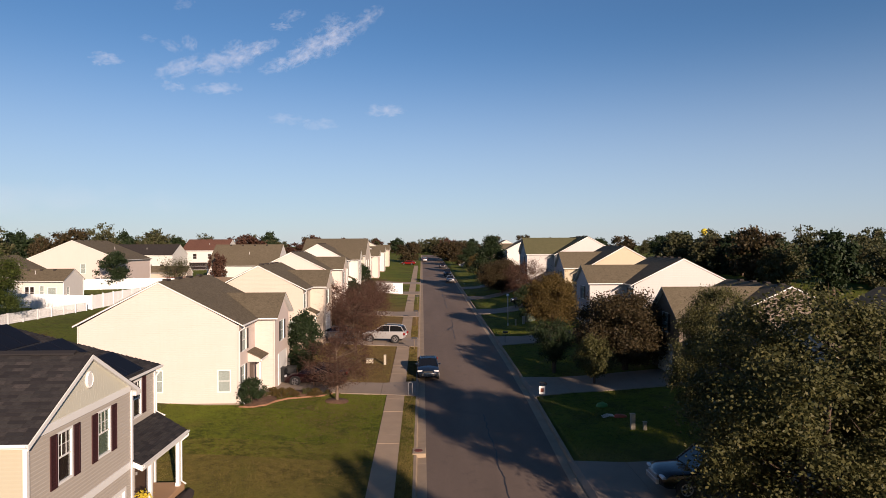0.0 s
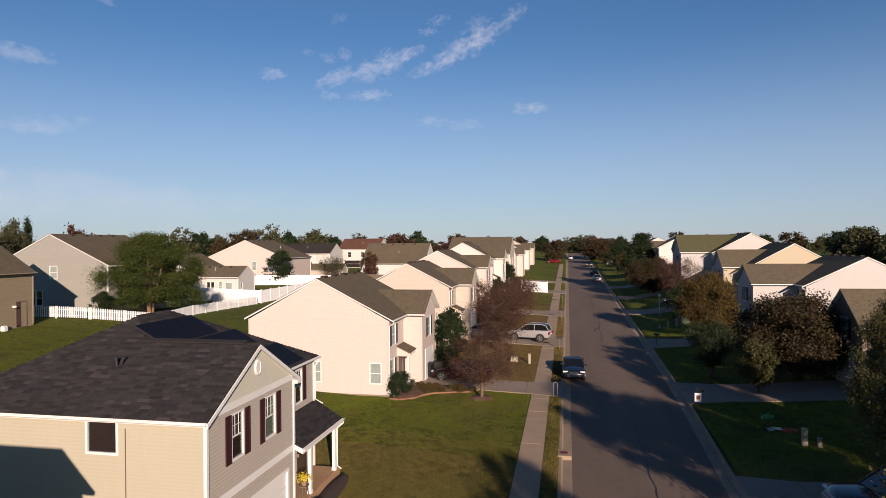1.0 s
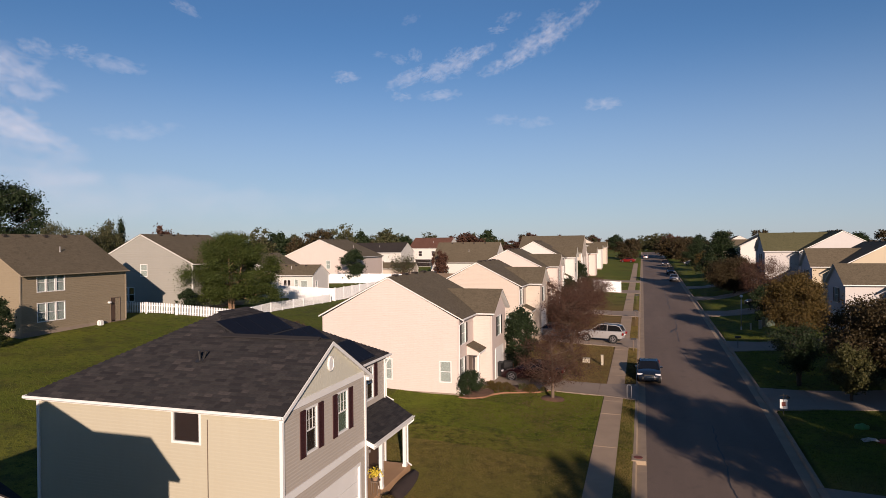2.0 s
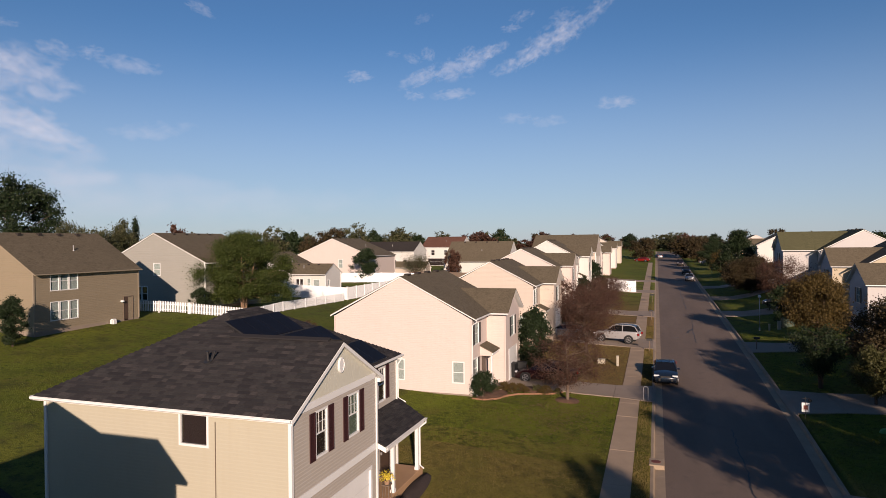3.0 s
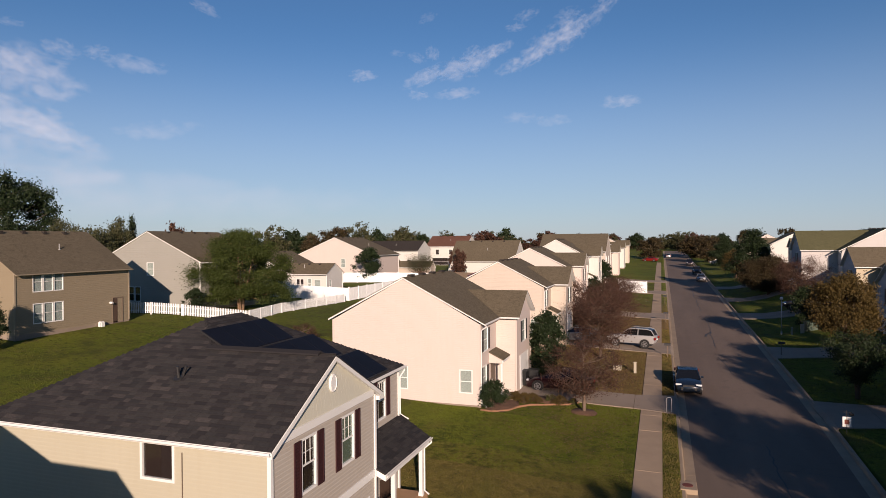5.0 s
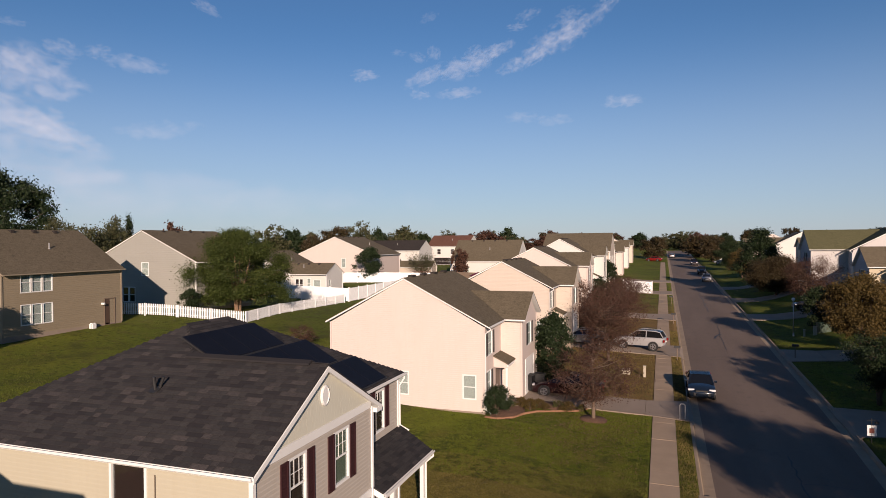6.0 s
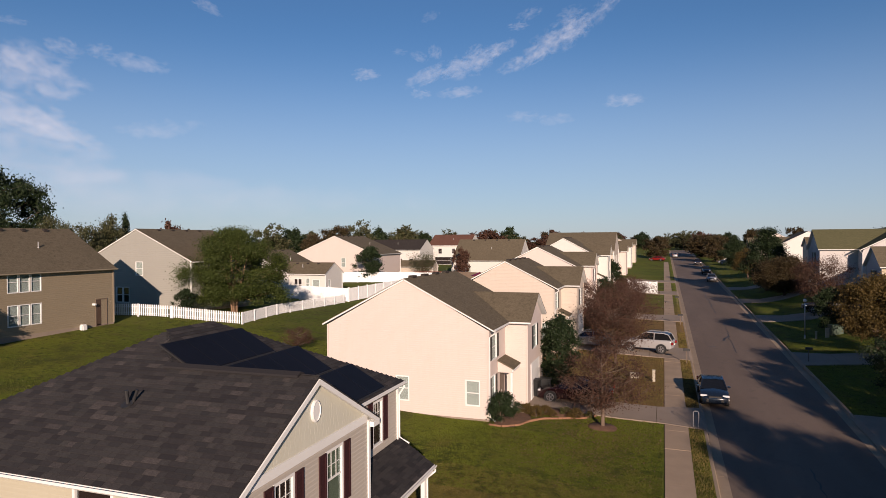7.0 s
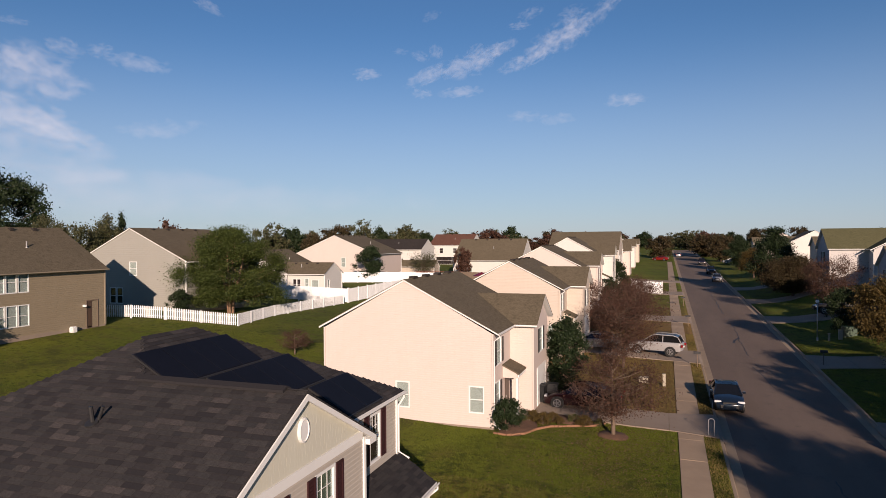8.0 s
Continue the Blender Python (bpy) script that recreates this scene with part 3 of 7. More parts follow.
    lap_wall(bm, "y", X(-pj), s, b[0], b[1], 0.0, eave, (mid, gz - 0.15), [b_hole] if detail else [], lap)
    part("front_gable_wall", bm, fw, h)
    bm = bmesh.new()
    a0, a1 = sorted((X(0), X(-pj)))
    lap_wall(bm, "x", b[0], -1, a0, a1, 0.0, eave, None, (), lap)
    part("bay_wall", bm, wall, h)
    bm = bmesh.new()
    lap_wall(bm, "x", b[1], 1, a0, a1, 0.0, eave, None, (), lap)
    part("bay_wall", bm, wall, h)
    bm = bmesh.new()
    box(bm, a0 - 0.02, a1 + 0.02, b[0] - 0.02, b[1] + 0.02, zb - 0.5, 0.0)
    part("foundation", bm, CONCRETE, h)
    if detail:
        window(h, "y", X(-pj), s, *b_hole, BLIND)
        for c0, c1 in ((b_hole[0] - 0.42, b_hole[0] - 0.08), (b_hole[1] + 0.08, b_hole[1] + 0.42)):
            shutter(h, "y", X(-pj), s, c0, c1, b_hole[2], b_hole[3], shut)
        put = oriented("y", X(-pj), s)
        bm = bmesh.new()
        ring(bm, "y", X(-pj), s, mid - 1.25, mid + 1.25, 0.03, 2.17, 0.09, -0.02, 0.05)
        gd = part("garage_door", bm, WHITE, h)
        for i in range(4):
            bm = bmesh.new()
            put(bm, mid - 1.25, mid + 1.25, 0.035 + i * 0.533, 0.555 + i * 0.533, 0.017, 0.03)
            part("door_panel", bm, WHITE, gd)
    # corner boards
    for cx_, cy_ in ((X(0), 0), (X(depth), 0), (X(-pj), b[0]), (X(-pj), b[1])):
        bm = bmesh.new()
        box(bm, cx_ - 0.05, cx_ + 0.05, cy_ - 0.05, cy_ + 0.05, 0, eave)
        part("corner_board", bm, trim or wall, h)
    # main roof
    ez = eave + 0.05
    e_f, e_b = X(-oh), X(depth + oh)
    rz = ez + k * (xr + oh)
    # cross gable: its ridge meets the main slope
    g0, g1 = b[0] - oh, b[1] + oh
    gp = (half + oh) * pitch
    gz = min(ez + gp, rz - 0.15)
    gp = gz - ez
    dx = gp / k
    xv = X(-oh + dx)
    roof_plane(h, [(e_b, -go, ez), (e_b, width + go, ez), (X(xr), width + go, rz), (X(xr), -go, rz)], roof)
    pts = [(X(xr), -go, rz), (X(xr), width + go, rz)]
    if g1 < width + go - 0.05:
        pts += [(e_f, width + go, ez), (e_f, g1, ez)]
    else:
        zc = ez + (g1 - width - go) / (half + oh) * gp
        pts += [(X(-oh + (zc - ez) / k), width + go, zc)]
    pts += [(xv, mid, gz), (e_f, g0, ez), (e_f, -go, ez)]
    roof_plane(h, pts, roof)
    xg = X(-pj - 0.3)
    for g in (g0, g1):
        roof_plane(h, [(xg, g, ez), (e_f, g, ez), (xv, mid, gz), (xg, mid, gz)], roof)
    gutter(h, (e_f, -go, ez), (e_f, g0, ez), (s, 0, 0))
    gutter(h, (e_f, g0, ez), (xg, g0, ez), (0, -1, 0))
    if detail:
        downpipe(h, (X(-oh - 0.05), -go + 0.05, ez - 0.12), (X(-0.1), -0.08, 0.05), (s * 0.3, 0, -0.08))
        for i in range(4):
            bm = bmesh.new()
            box(bm, X(xr) - 0.16, X(xr) + 0.16, 1.0 + i * 2.0, 1.6 + i * 2.0, rz - 0.02, rz + 0.1)
            part("ridge_vent", bm, ROOF_DARK, h)
    vent_pipe(h, X(xr + 1.6), width * 0.55, rz - 1.6 * k, 0.35)
    # entry porch: gabled hood on two posts
    if door and detail and b[0] > 2.5:
        d0, d1 = b[0] - 1.5, b[0] - 0.35
        put = oriented("y", 0.0, s)
        bm = bmesh.new()
        put(bm, d0 + 0.12, d1 - 0.12, 0.05, 2.1, 0.017, 0.05)
        dd = part("door", bm, DOORWOOD, h)
        bm = bmesh.new()
        put(bm, d0 + 0.2, d0 + 0.26, 1.0, 1.1, 0.05, 0.1)
        part("door_handle", bm, GALV, dd)
        bm = bmesh.new()
        # lean-to roof falling to the street, closed at its end, on a post
        h0, h1, dep = d0 - 0.45, b[0] + 0.02, 0.95
        lo, hi = X(0.0), X(-dep)
        slab(bm, [(lo, h0, 2.95), (hi, h0, 2.50), (hi, h1, 2.50), (lo, h1, 2.95)], 0.07)
        part("porch_roof", bm, roof, h)
        bm = bmesh.new()
        quads = [[(X(-0.02), yy, 2.86), (X(-dep + 0.1), yy, 2.45), (X(-dep + 0.1), yy, 2.22), (X(-0.02), yy, 2.22)] for yy in (h0 + 0.05, h0 + 0.13)]
        qa, qb = ([bm.verts.new(v) for v in q] for q in quads)
        for i in range(4):
            bm.faces.new((qa[i], qa[(i + 1) % 4], qb[(i + 1) % 4], qb[i]))
        bm.faces.new(qa[::-1])
        bm.faces.new(qb)
        bmesh.ops.recalc_face_normals(bm, faces=bm.faces)
        part("porch_gable", bm, wall, h)
        bm = bmesh.new()
        box(bm, *sorted((X(-dep + 0.03), X(-dep + 0.12))), h0 + 0.15, h1, 2.26, 2.46)
        part("porch_beam", bm, WHITE, h)
        bm = bmesh.new()
        box(bm, *sorted((X(-dep + 0.06), X(-dep + 0.18))), h0 + 0.06, h0 + 0.18, 0.0, 2.24)
        part("porch_post", bm, WHITE, h)
        bm = bmesh.new()
        box(bm, *sorted((X(-0.02), X(-1.5))), d0 - 0.35, d1 + 0.35, zb, 0.02)
        part("porch_floor", bm, CONCRETE, h)
    return h


def plain_house(x0, x1, y0, y1, z0, eave, ridge, axis, wall, roof, label, windows=(), oh=0.35, lap=9.0, group="", trim=None):
    """A gabled block; axis: the way the ridge runs. windows: (ax, plane, out, a0, a1, z0, z1, behind)."""
    h = thing("house", ((x0 + x1) / 2, (y0 + y1) / 2, z0), label, "house", group)
    ox, oy = (x0 + x1) / 2, (y0 + y1) / 2
    w, d = (x1 - x0) / 2, (y1 - y0) / 2
    bm = bmesh.new()
    box(bm, -w + 0.1, w - 0.1, -d + 0.1, d - 0.1, -0.8, eave - 0.05)
    part("inner_wall", bm, DARKROOM, h)
    bm = bmesh.new()
    box(bm, -w - 0.02, w + 0.02, -d - 0.02, d + 0.02, -1.5, 0.0)
    part("foundation", bm, CONCRETE, h)
    for ax, pl, out, a0, a1, gab in (("x", -d, -1, -w, w, axis == "y"), ("x", d, 1, -w, w, axis == "y"), ("y", -w, -1, -d, d, axis == "x"), ("y", w, 1, -d, d, axis == "x")):
        holes = sorted(tuple(v[3:7]) for v in windows if v[0] == ax and v[2] == out)
        bm = bmesh.new()
        lap_wall(bm, ax, pl, out, a0, a1, 0.0, eave, (0.0, ridge - 0.12) if gab else None, holes, lap)
        part("wall", bm, wall, h)
        for v in windows:
            if v[0] == ax and v[2] == out:
                window(h, ax, pl, out, *v[3:7], v[7] if len(v) > 7 else BLIND)
    ez, go = eave + 0.05, 0.14
    if axis == "y":
        k = (ridge - eave) / w
        for q in (-1, 1):
            roof_plane(h, [(q * (w + oh), -d - go, ez - k * oh), (q * (w + oh), d + go, ez - k * oh), (0, d + go, ridge), (0, -d - go, ridge)], roof, trim=trim)
            gutter(h, (q * (w + oh), -d - go, ez - k * oh), (q * (w + oh), d + go, ez - k * oh), (q, 0, 0), trim)
    else:
        k = (ridge - eave) / d
        for q in (-1, 1):
            roof_plane(h, [(-w - go, q * (d + oh), ez - k * oh), (w + go, q * (d + oh), ez - k * oh), (w + go, 0, ridge), (-w - go, 0, ridge)], roof, trim=trim)
            gutter(h, (-w - go, q * (d + oh), ez - k * oh), (w + go, q * (d + oh), ez - k * oh), (0, q, 0), trim)
    for sx in (-1, 1):
        for sy in (-1, 1):
            bm = bmesh.new()
            box(bm, sx * w - 0.06, sx * w + 0.06, sy * d - 0.06, sy * d + 0.06, 0, eave)
            part("corner_board", bm, trim or WHITE, h)
    # vents along the ridge and one pipe on the sunny slope
    if group == "houses beyond the gardens":
        for i in range(4):
            f = -0.55 + 0.36 * i
            bm = bmesh.new()
            if axis == "y":
                box(bm, 0.2, 0.5, f * d - 0.15, f * d + 0.15, ridge - 0.3, ridge - 0.04)
            else:
                box(bm, f * w - 0.15, f * w + 0.15, -0.5, -0.2, ridge - 0.35, ridge - 0.06)
            part("roof_vent", bm, ROOF_DARK, h)
        if axis == "y":
            vent_pipe(h, w * 0.5, d * 0.1, (eave + ridge) / 2, 0.5)
        else:
            vent_pipe(h, w * 0.1, -d * 0.5, (eave + ridge) / 2, 0.5)
    return h


# ---- trees ----
def leaf_quads(centres, size, rnd, droop=0.0):
    n = len(centres)
    u = rnd.normal(size=(n, 3))
    u /= np.linalg.norm(u, axis=1, keepdims=True)
    w = rnd.normal(size=(n, 3))
    w = np.cross(u, w)
    w /= np.linalg.norm(w, axis=1, keepdims=True) + 1e-9
    s = size * rnd.uniform(0.6, 1.35, (n, 1))
    u, w = u * s, w * s * 0.62
    mid = rnd.uniform(-0.25, 0.25, (n, 1)) * u
    return np.stack([centres - u, centres + w + mid, centres + u, centres - w + mid], 1)


def build_tree(seed, height, radius, base, leaves, leaf, mat, bark, shape="round", stems=1, trunk=0.16, clumps=60, spread=0.32, twigs=3, name="tree", gap=0.0, limbs=9):
    """Trunk with limbs and a crown of single leaves gathered in clumps. base: height of the crown's lower edge."""
    rnd = np.random.default_rng(seed)
    r = random.Random(seed)
    ch = height - base
    cc = []
    while len(cc) < clumps:
        p = rnd.uniform(-1, 1, 3)
        d = np.linalg.norm(p)
        if shape == "bell":
            # widest in the lower third
            rim = math.sqrt(max(0.0, 1 - (abs(p[2] + 0.75) / 1.75) ** 2.6))
            d = math.hypot(p[0], p[1])
            p[:2] *= rim
        if d > 1 or (d < 0.45 and r.random() < 0.6):
            continue
        if shape == "cone":
            p[:2] *= 1.0 - 0.42 * (p[2] + 1)
        elif shape == "oval":
            p[:2] *= 1.0 - 0.22 * (p[2] + 1) * (1 if p[2] > 0 else 0.5)
        elif shape == "vase":
            p[:2] *= 0.55 + 0.28 * (p[2] + 1)
        lump = 1 + 0.16 * math.sin(3 * math.atan2(p[1], p[0]) + seed) + 0.10 * math.sin(5 * p[2] + seed * 2)
        cc.append((p[0] * radius * lump, p[1] * radius * lump, base + ch * (p[2] + 1) / 2))
    cc = np.array(cc)
    bm = bmesh.new()
    tops = []
    for i in range(stems):
        a = i * math.tau / stems + r.random()
        lean = 0.0 if stems == 1 else radius * 0.28
        x, y = math.cos(a) * lean, math.sin(a) * lean
        top = Vector((x, y, base + ch * (0.72 if shape != "cone" else 0.92)))
        pts = [Vector((0.8 * trunk * math.cos(a) * (stems > 1), 0.8 * trunk * math.sin(a) * (stems > 1), -0.3))]
        for j in range(1, 6):
            f = j / 5
            pts.append(Vector((x * f + r.uniform(-0.05, 0.05) * trunk * 6, y * f + r.uniform(-0.05, 0.05) * trunk * 6, top.z * f)))
        tube(bm, pts, trunk * (1.15 if stems == 1 else 0.75), trunk * 0.18, 8)
        tops.append(pts)
    picks = list(range(len(cc)))
    r.shuffle(picks)
    for i in picks[: min(len(cc), limbs * 4)]:
        c = Vector(cc[i])
        pts = tops[i % stems]
        f = min(0.95, max(0.25, (c.z - 0.45 * (c.xy.length)) / pts[-1].z))
        start = pts[int(f * 5)].lerp(pts[min(5, int(f * 5) + 1)], f * 5 - int(f * 5))
        m1 = start.lerp(c, 0.5) + Vector((0, 0, -0.06 * c.xy.length)) + Vector((r.uniform(-1, 1), r.uniform(-1, 1), r.uniform(-1, 1))) * radius * 0.05
        big = i % 4 == 0
        tube(bm, [start, m1, c], trunk * (0.34 if big else 0.16), trunk * 0.05, 5)
        for _ in range(twigs):
            e = c + Vector((r.gauss(0, 1), r.gauss(0, 1), r.gauss(0.3, 0.8))) * radius * 0.22
            tube(bm, [c.lerp(m1, r.random() * 0.4), e], trunk * 0.05, trunk * 0.02, 3)
    tm = mesh_of("trunk", bm, bark, True)
    idx = rnd.integers(0, len(cc), leaves)
    sp = radius * spread
    pos = cc[idx] + np.clip(rnd.normal(size=(leaves, 3)), -1.9, 1.9) * np.array([sp, sp, sp * 0.75]) * rnd.uniform(0.3, 1.0, (leaves, 1))
    pos[:, 2] = np.maximum(pos[:, 2], base * 0.8)
    cm = quad_mesh("crown", leaf_quads(pos, leaf, rnd), mat)
    return tm, cm


def plant(meshes, x, y, label, category="tree", name="tree", scale=1.0, turn=0.0, group="", z=None, zs=1.0):
    tm, cm = meshes
    ob = new(name)
    ob.empty_display_size = 0.3
    ob.matrix_basis = pose(x, y, ground_z(x, y) if z is None else z, 0, 0, turn) @ Matrix.Diagonal((scale, scale, scale * zs, 1))
    tagged(ob, label, category, group)
    for nm, me in (("trunk", tm), ("crown", cm)):
        p = new(nm, me)
        p.parent = ob
    return ob


# ---- vehicles ----
def wheel(parent, x, y, z, r, side):
    bm = bmesh.new()
    disc(bm, (x, y, z), (0, 1, 0), r, 0.22, 20)
    bmesh.ops.bevel(bm, geom=[e for e in bm.edges if len(e.link_faces) == 2 and max(len(f.verts) for f in e.link_faces) > 6], offset=0.03, segments=2, affect="EDGES")
    t = part("tyre", bm, RUBBER, parent)
    bm = bmesh.new()
    yy = y + side * 0.105
    disc(bm, (x, yy, z), (0, 1, 0), r * 0.22, 0.03, 10)
    for i in range(5):
        a = i * math.tau / 5
        tube(bm, [(x, yy, z), (x + math.cos(a) * r * 0.62, yy, z + math.sin(a) * r * 0.62)], 0.05, 0.035, 4)
    ring = [(x + math.cos(a) * r * 0.64, yy, z + math.sin(a) * r * 0.64) for a in [i * math.tau / 16 for i in range(17)]]
    tube(bm, ring, 0.03, 0.03, 4)
    part("rim", bm, RIM, t)


def car(at, turn, paintmat, label, kind="sedan", category="car", group="parked cars"):
    """A vehicle built along x, its front at +x, on the ground at z = 0."""
    v = thing("car" if kind != "pickup" else "pickup_truck", at, label, category, group, turn=turn)
    L, W = {"sedan": (4.6, 1.70), "suv": (4.5, 1.8), "van": (5.0, 1.95), "pickup": (5.6, 1.98)}[kind]
    if kind == "sedan":
        low = [(-2.35, 0.45), (-2.32, 0.85), (-2.1, 0.98), (-1.5, 1.02), (0.85, 0.98), (1.5, 0.88), (2.15, 0.74), (2.34, 0.6), (2.35, 0.35), (2.2, 0.22), (-2.25, 0.25)]
        cab = [(-1.75, 0.98), (-1.05, 1.34), (-0.3, 1.41), (0.35, 1.36), (1.2, 0.94)]
    elif kind in ("suv", "van"):
        low = [(-2.25, 0.5), (-2.25, 1.08), (-2.12, 1.14), (0.85, 1.12), (1.6, 1.06), (2.05, 0.98), (2.22, 0.78), (2.25, 0.48), (2.1, 0.36), (-2.15, 0.4)]
        cab = [(-2.14, 1.12), (-1.86, 1.60), (-1.5, 1.70), (-0.1, 1.72), (0.2, 1.64), (0.95, 1.11)]
    else:
        low = [(-2.8, 0.55), (-2.8, 1.05), (1.3, 1.08), (2.5, 1.02), (2.78, 0.85), (2.8, 0.5), (2.6, 0.38), (-2.7, 0.42)]
        cab = [(-0.85, 1.06), (-0.7, 1.7), (-0.3, 1.8), (0.6, 1.78), (1.35, 1.07)]
    bm = bmesh.new()
    half = W / 2
    rows = []
    def bow(f, x, z):
        nose = max(0.0, abs(x) / (L / 2) - 0.72) / 0.28
        return f * half * (1 - 0.10 * nose * nose) * (0.95 if z < 0.4 else (0.965 if z > 0.9 else 1.0))
    for f_, inset in ((-1.0, 0.07), (-0.9, 0.015), (-0.6, 0.0), (0, -0.03), (0.6, 0.0), (0.9, 0.015), (1.0, 0.07)):
        rows.append([bm.verts.new((x - math.copysign(0.16 * f_ * f_ * (abs(x) > L * 0.42), x), bow(f_, x, z), z - inset * (z > 0.7))) for x, z in low])
    for a, b in zip(rows, rows[1:]):
        for i in range(len(low)):
            j = (i + 1) % len(low)
            bm.faces.new((a[i], a[j], b[j], b[i]))
    bm.faces.new(rows[0][::-1])
    bm.faces.new(rows[-1])
    body = part("body", bm, paintmat, v, smooth=False)
    body.data.polygons.foreach_set("use_smooth", [True] * len(body.data.polygons))
    body.modifiers.new("edge", "BEVEL").width = 0.04
    body.modifiers["edge"].segments = 2
    body.modifiers["edge"].limit_method = "ANGLE"
    bm = bmesh.new()
    rows = []
    for yy in (-1, 1):
        rows.append([bm.verts.new((x, yy * (half * (0.9 if z < 1.1 else 0.70)), z)) for x, z in cab])
    for i in range(len(cab) - 1):
        bm.faces.new((rows[0][i], rows[0][i + 1], rows[1][i + 1], rows[1][i]))
    bm.faces.new(rows[0])
    bm.faces.new(rows[1][::-1])
    part("cabin_glass", bm, CARGLASS, v)
    bm = bmesh.new()
    topz = max(z for _, z in cab)
    tops = [(x, z) for x, z in cab if z > topz - 0.12]
    r2 = []
    for yy in (-1, -0.5, 0.5, 1):
        r2.append([bm.verts.new((x, yy * half * 0.71, z + 0.02 - 0.015 * (abs(yy) > 0.9))) for x, z in tops])
    for a, b in zip(r2, r2[1:]):
        for i in range(len(tops) - 1):
            bm.faces.new((a[i], a[i + 1], b[i + 1], b[i]))
    bmesh.ops.solidify(bm, geom=list(bm.faces), thickness=0.05)
    part("car_roof", bm, paintmat, v)
    for yy in (-1, 1):
        for i in range(len(cab) - 1):
            bm = bmesh.new()
            (xa, za), (xb, zb) = cab[i], cab[i + 1]
            ya, yb = yy * half * (0.905 if za < 1.1 else 0.705), yy * half * (0.905 if zb < 1.1 else 0.705)
            tube(bm, [(xa, ya, za), (xb, yb, zb)], 0.045, 0.045, 4)
            part("pillar", bm, paintmat, v)
        bm = bmesh.new()
        xm = (cab[0][0] + cab[-1][0]) / 2 - 0.1
        tube(bm, [(xm, yy * half * 0.905, 1.0), (xm, yy * half * 0.705, topz)], 0.045, 0.045, 4)
        part("pillar", bm, paintmat, v)
    fx, fz = (2.1, 0.70) if kind == "sedan" else ((2.12, 0.8) if kind in ("suv", "van") else (2.66, 0.85))
    for yy in (-1, 1):
        bm = bmesh.new()
        soft_box(bm, fx - 0.12, fx + 0.05, yy * half * 0.74 - 0.2, yy * half * 0.74 + 0.2, fz - 0.06, fz + 0.06, 0.03)
        part("headlight", bm, LAMPGLASS, v)
        bm = bmesh.new()
        rx = low[0][0]
        soft_box(bm, rx - 0.02, rx + 0.12, yy * half * 0.82 - 0.14, yy * half * 0.82 + 0.14, 0.78, 1.0, 0.03)
        part("rear_light", bm, REDLAMP, v)
        bm = bmesh.new()
        mx = cab[-1][0] - 0.3
        soft_box(bm, mx - 0.07, mx + 0.07, yy * (half + 0.05) - 0.09, yy * (half + 0.05) + 0.09, 0.98, 1.1, 0.03)
        part("wing_mirror", bm, paintmat, v)
    bm = bmesh.new()
    soft_box(bm, fx, fx + (0.2 if kind != "pickup" else 0.15), -half * 0.45, half * 0.45, fz - 0.14, fz + 0.02, 0.03)
    soft_box(bm, fx, fx + 0.2, -half * 0.6, half * 0.6, fz - 0.36, fz - 0.13, 0.03)
    part("grille", bm, BLACKMETAL if kind != "pickup" else GALV, v)
    bm = bmesh.new()
    rx = low[0][0]
    box(bm, rx - 0.012, rx + 0.02, -0.16, 0.16, 0.72, 0.84)
    part("number_plate", bm, WHITE, v)
    if kind == "pickup":
        bm = bmesh.new()
        box(bm, -2.72, -0.95, -half * 0.86, half * 0.86, 1.045, 1.075)
        part("bed_cover", bm, PLASTIC, v)
    if kind == "suv":
        for yy in (-0.6, 0.6):
            bm = bmesh.new()
            tube(bm, [(-1.7, yy, 1.76), (-1.6, yy, 1.84), (0.1, yy, 1.84), (0.25, yy, 1.76)], 0.02, 0.02, 5)
            part("roof_rail", bm, BLACKMETAL, v)
    r = 0.33 if kind == "sedan" else 0.38
    for x in (-L * 0.29, L * 0.30):
        for yy in (-1, 1):
            wheel(v, x, yy * (half - 0.1), r, r, yy)
            bm = bmesh.new()
            disc(bm, (x, yy * (half - 0.06), r), (0, 1, 0), r + 0.06, 0.1, 18)
            part("wheel_arch", bm, PLASTIC, v)
    return v


# ---- ground, road, kerbs, pavement ----
def grid_lines(stops):
    out = []
    for (a, b, step) in stops:
        n = max(1, int(round((b - a) / step)))
        out += [a + (b - a) * i / n for i in range(n)]
    return out + [stops[-1][1]]


def right_edge(y):
    """The far kerb bends in a little near the start of the street."""
    return lerp(y, [(10, -0.6), (28, -0.42), (42, -0.08), (52, 0.0)])


gx = grid_lines([(-2500, -400, 350), (-400, -100, 30), (-100, -14, 4), (-14, -2.7, 1.2), (-2.7, -0.66, 0.5), (-0.66, -0.6, 0.06), (-0.6, 6.9, 7.5), (6.9, 7.65, 0.25), (7.65, 7.72, 0.07), (7.72, 24, 1.6), (24, 100, 8), (100, 400, 30), (400, 2500, 350)])
gy = grid_lines([(-600, -70, 90), (-70, 0, 10), (0, 120, 3), (120, 300, 10), (300, 600, 50), (600, 3500, 400)])
bm = bmesh.new()
vs = [[bm.verts.new((x, y, ground_z(x, y) - (0.25 if -0.64 < x < 7.69 + right_edge(y) else 0.0) + (0.05 * noise.noise((x * 0.22, y * 0.22, 0)) if (x < -3.2 or x > 9) and abs(x) < 100 else 0))) for y in gy] for x in gx]
for i in range(len(gx) - 1):
    for j in range(len(gy) - 1):
        bm.faces.new((vs[i][j], vs[i + 1][j], vs[i + 1][j + 1], vs[i][j + 1]))
single("ground", bm, GRASS, "mown autumn lawn, green with dry brown patches", "lawn", kind="structure", smooth=True)

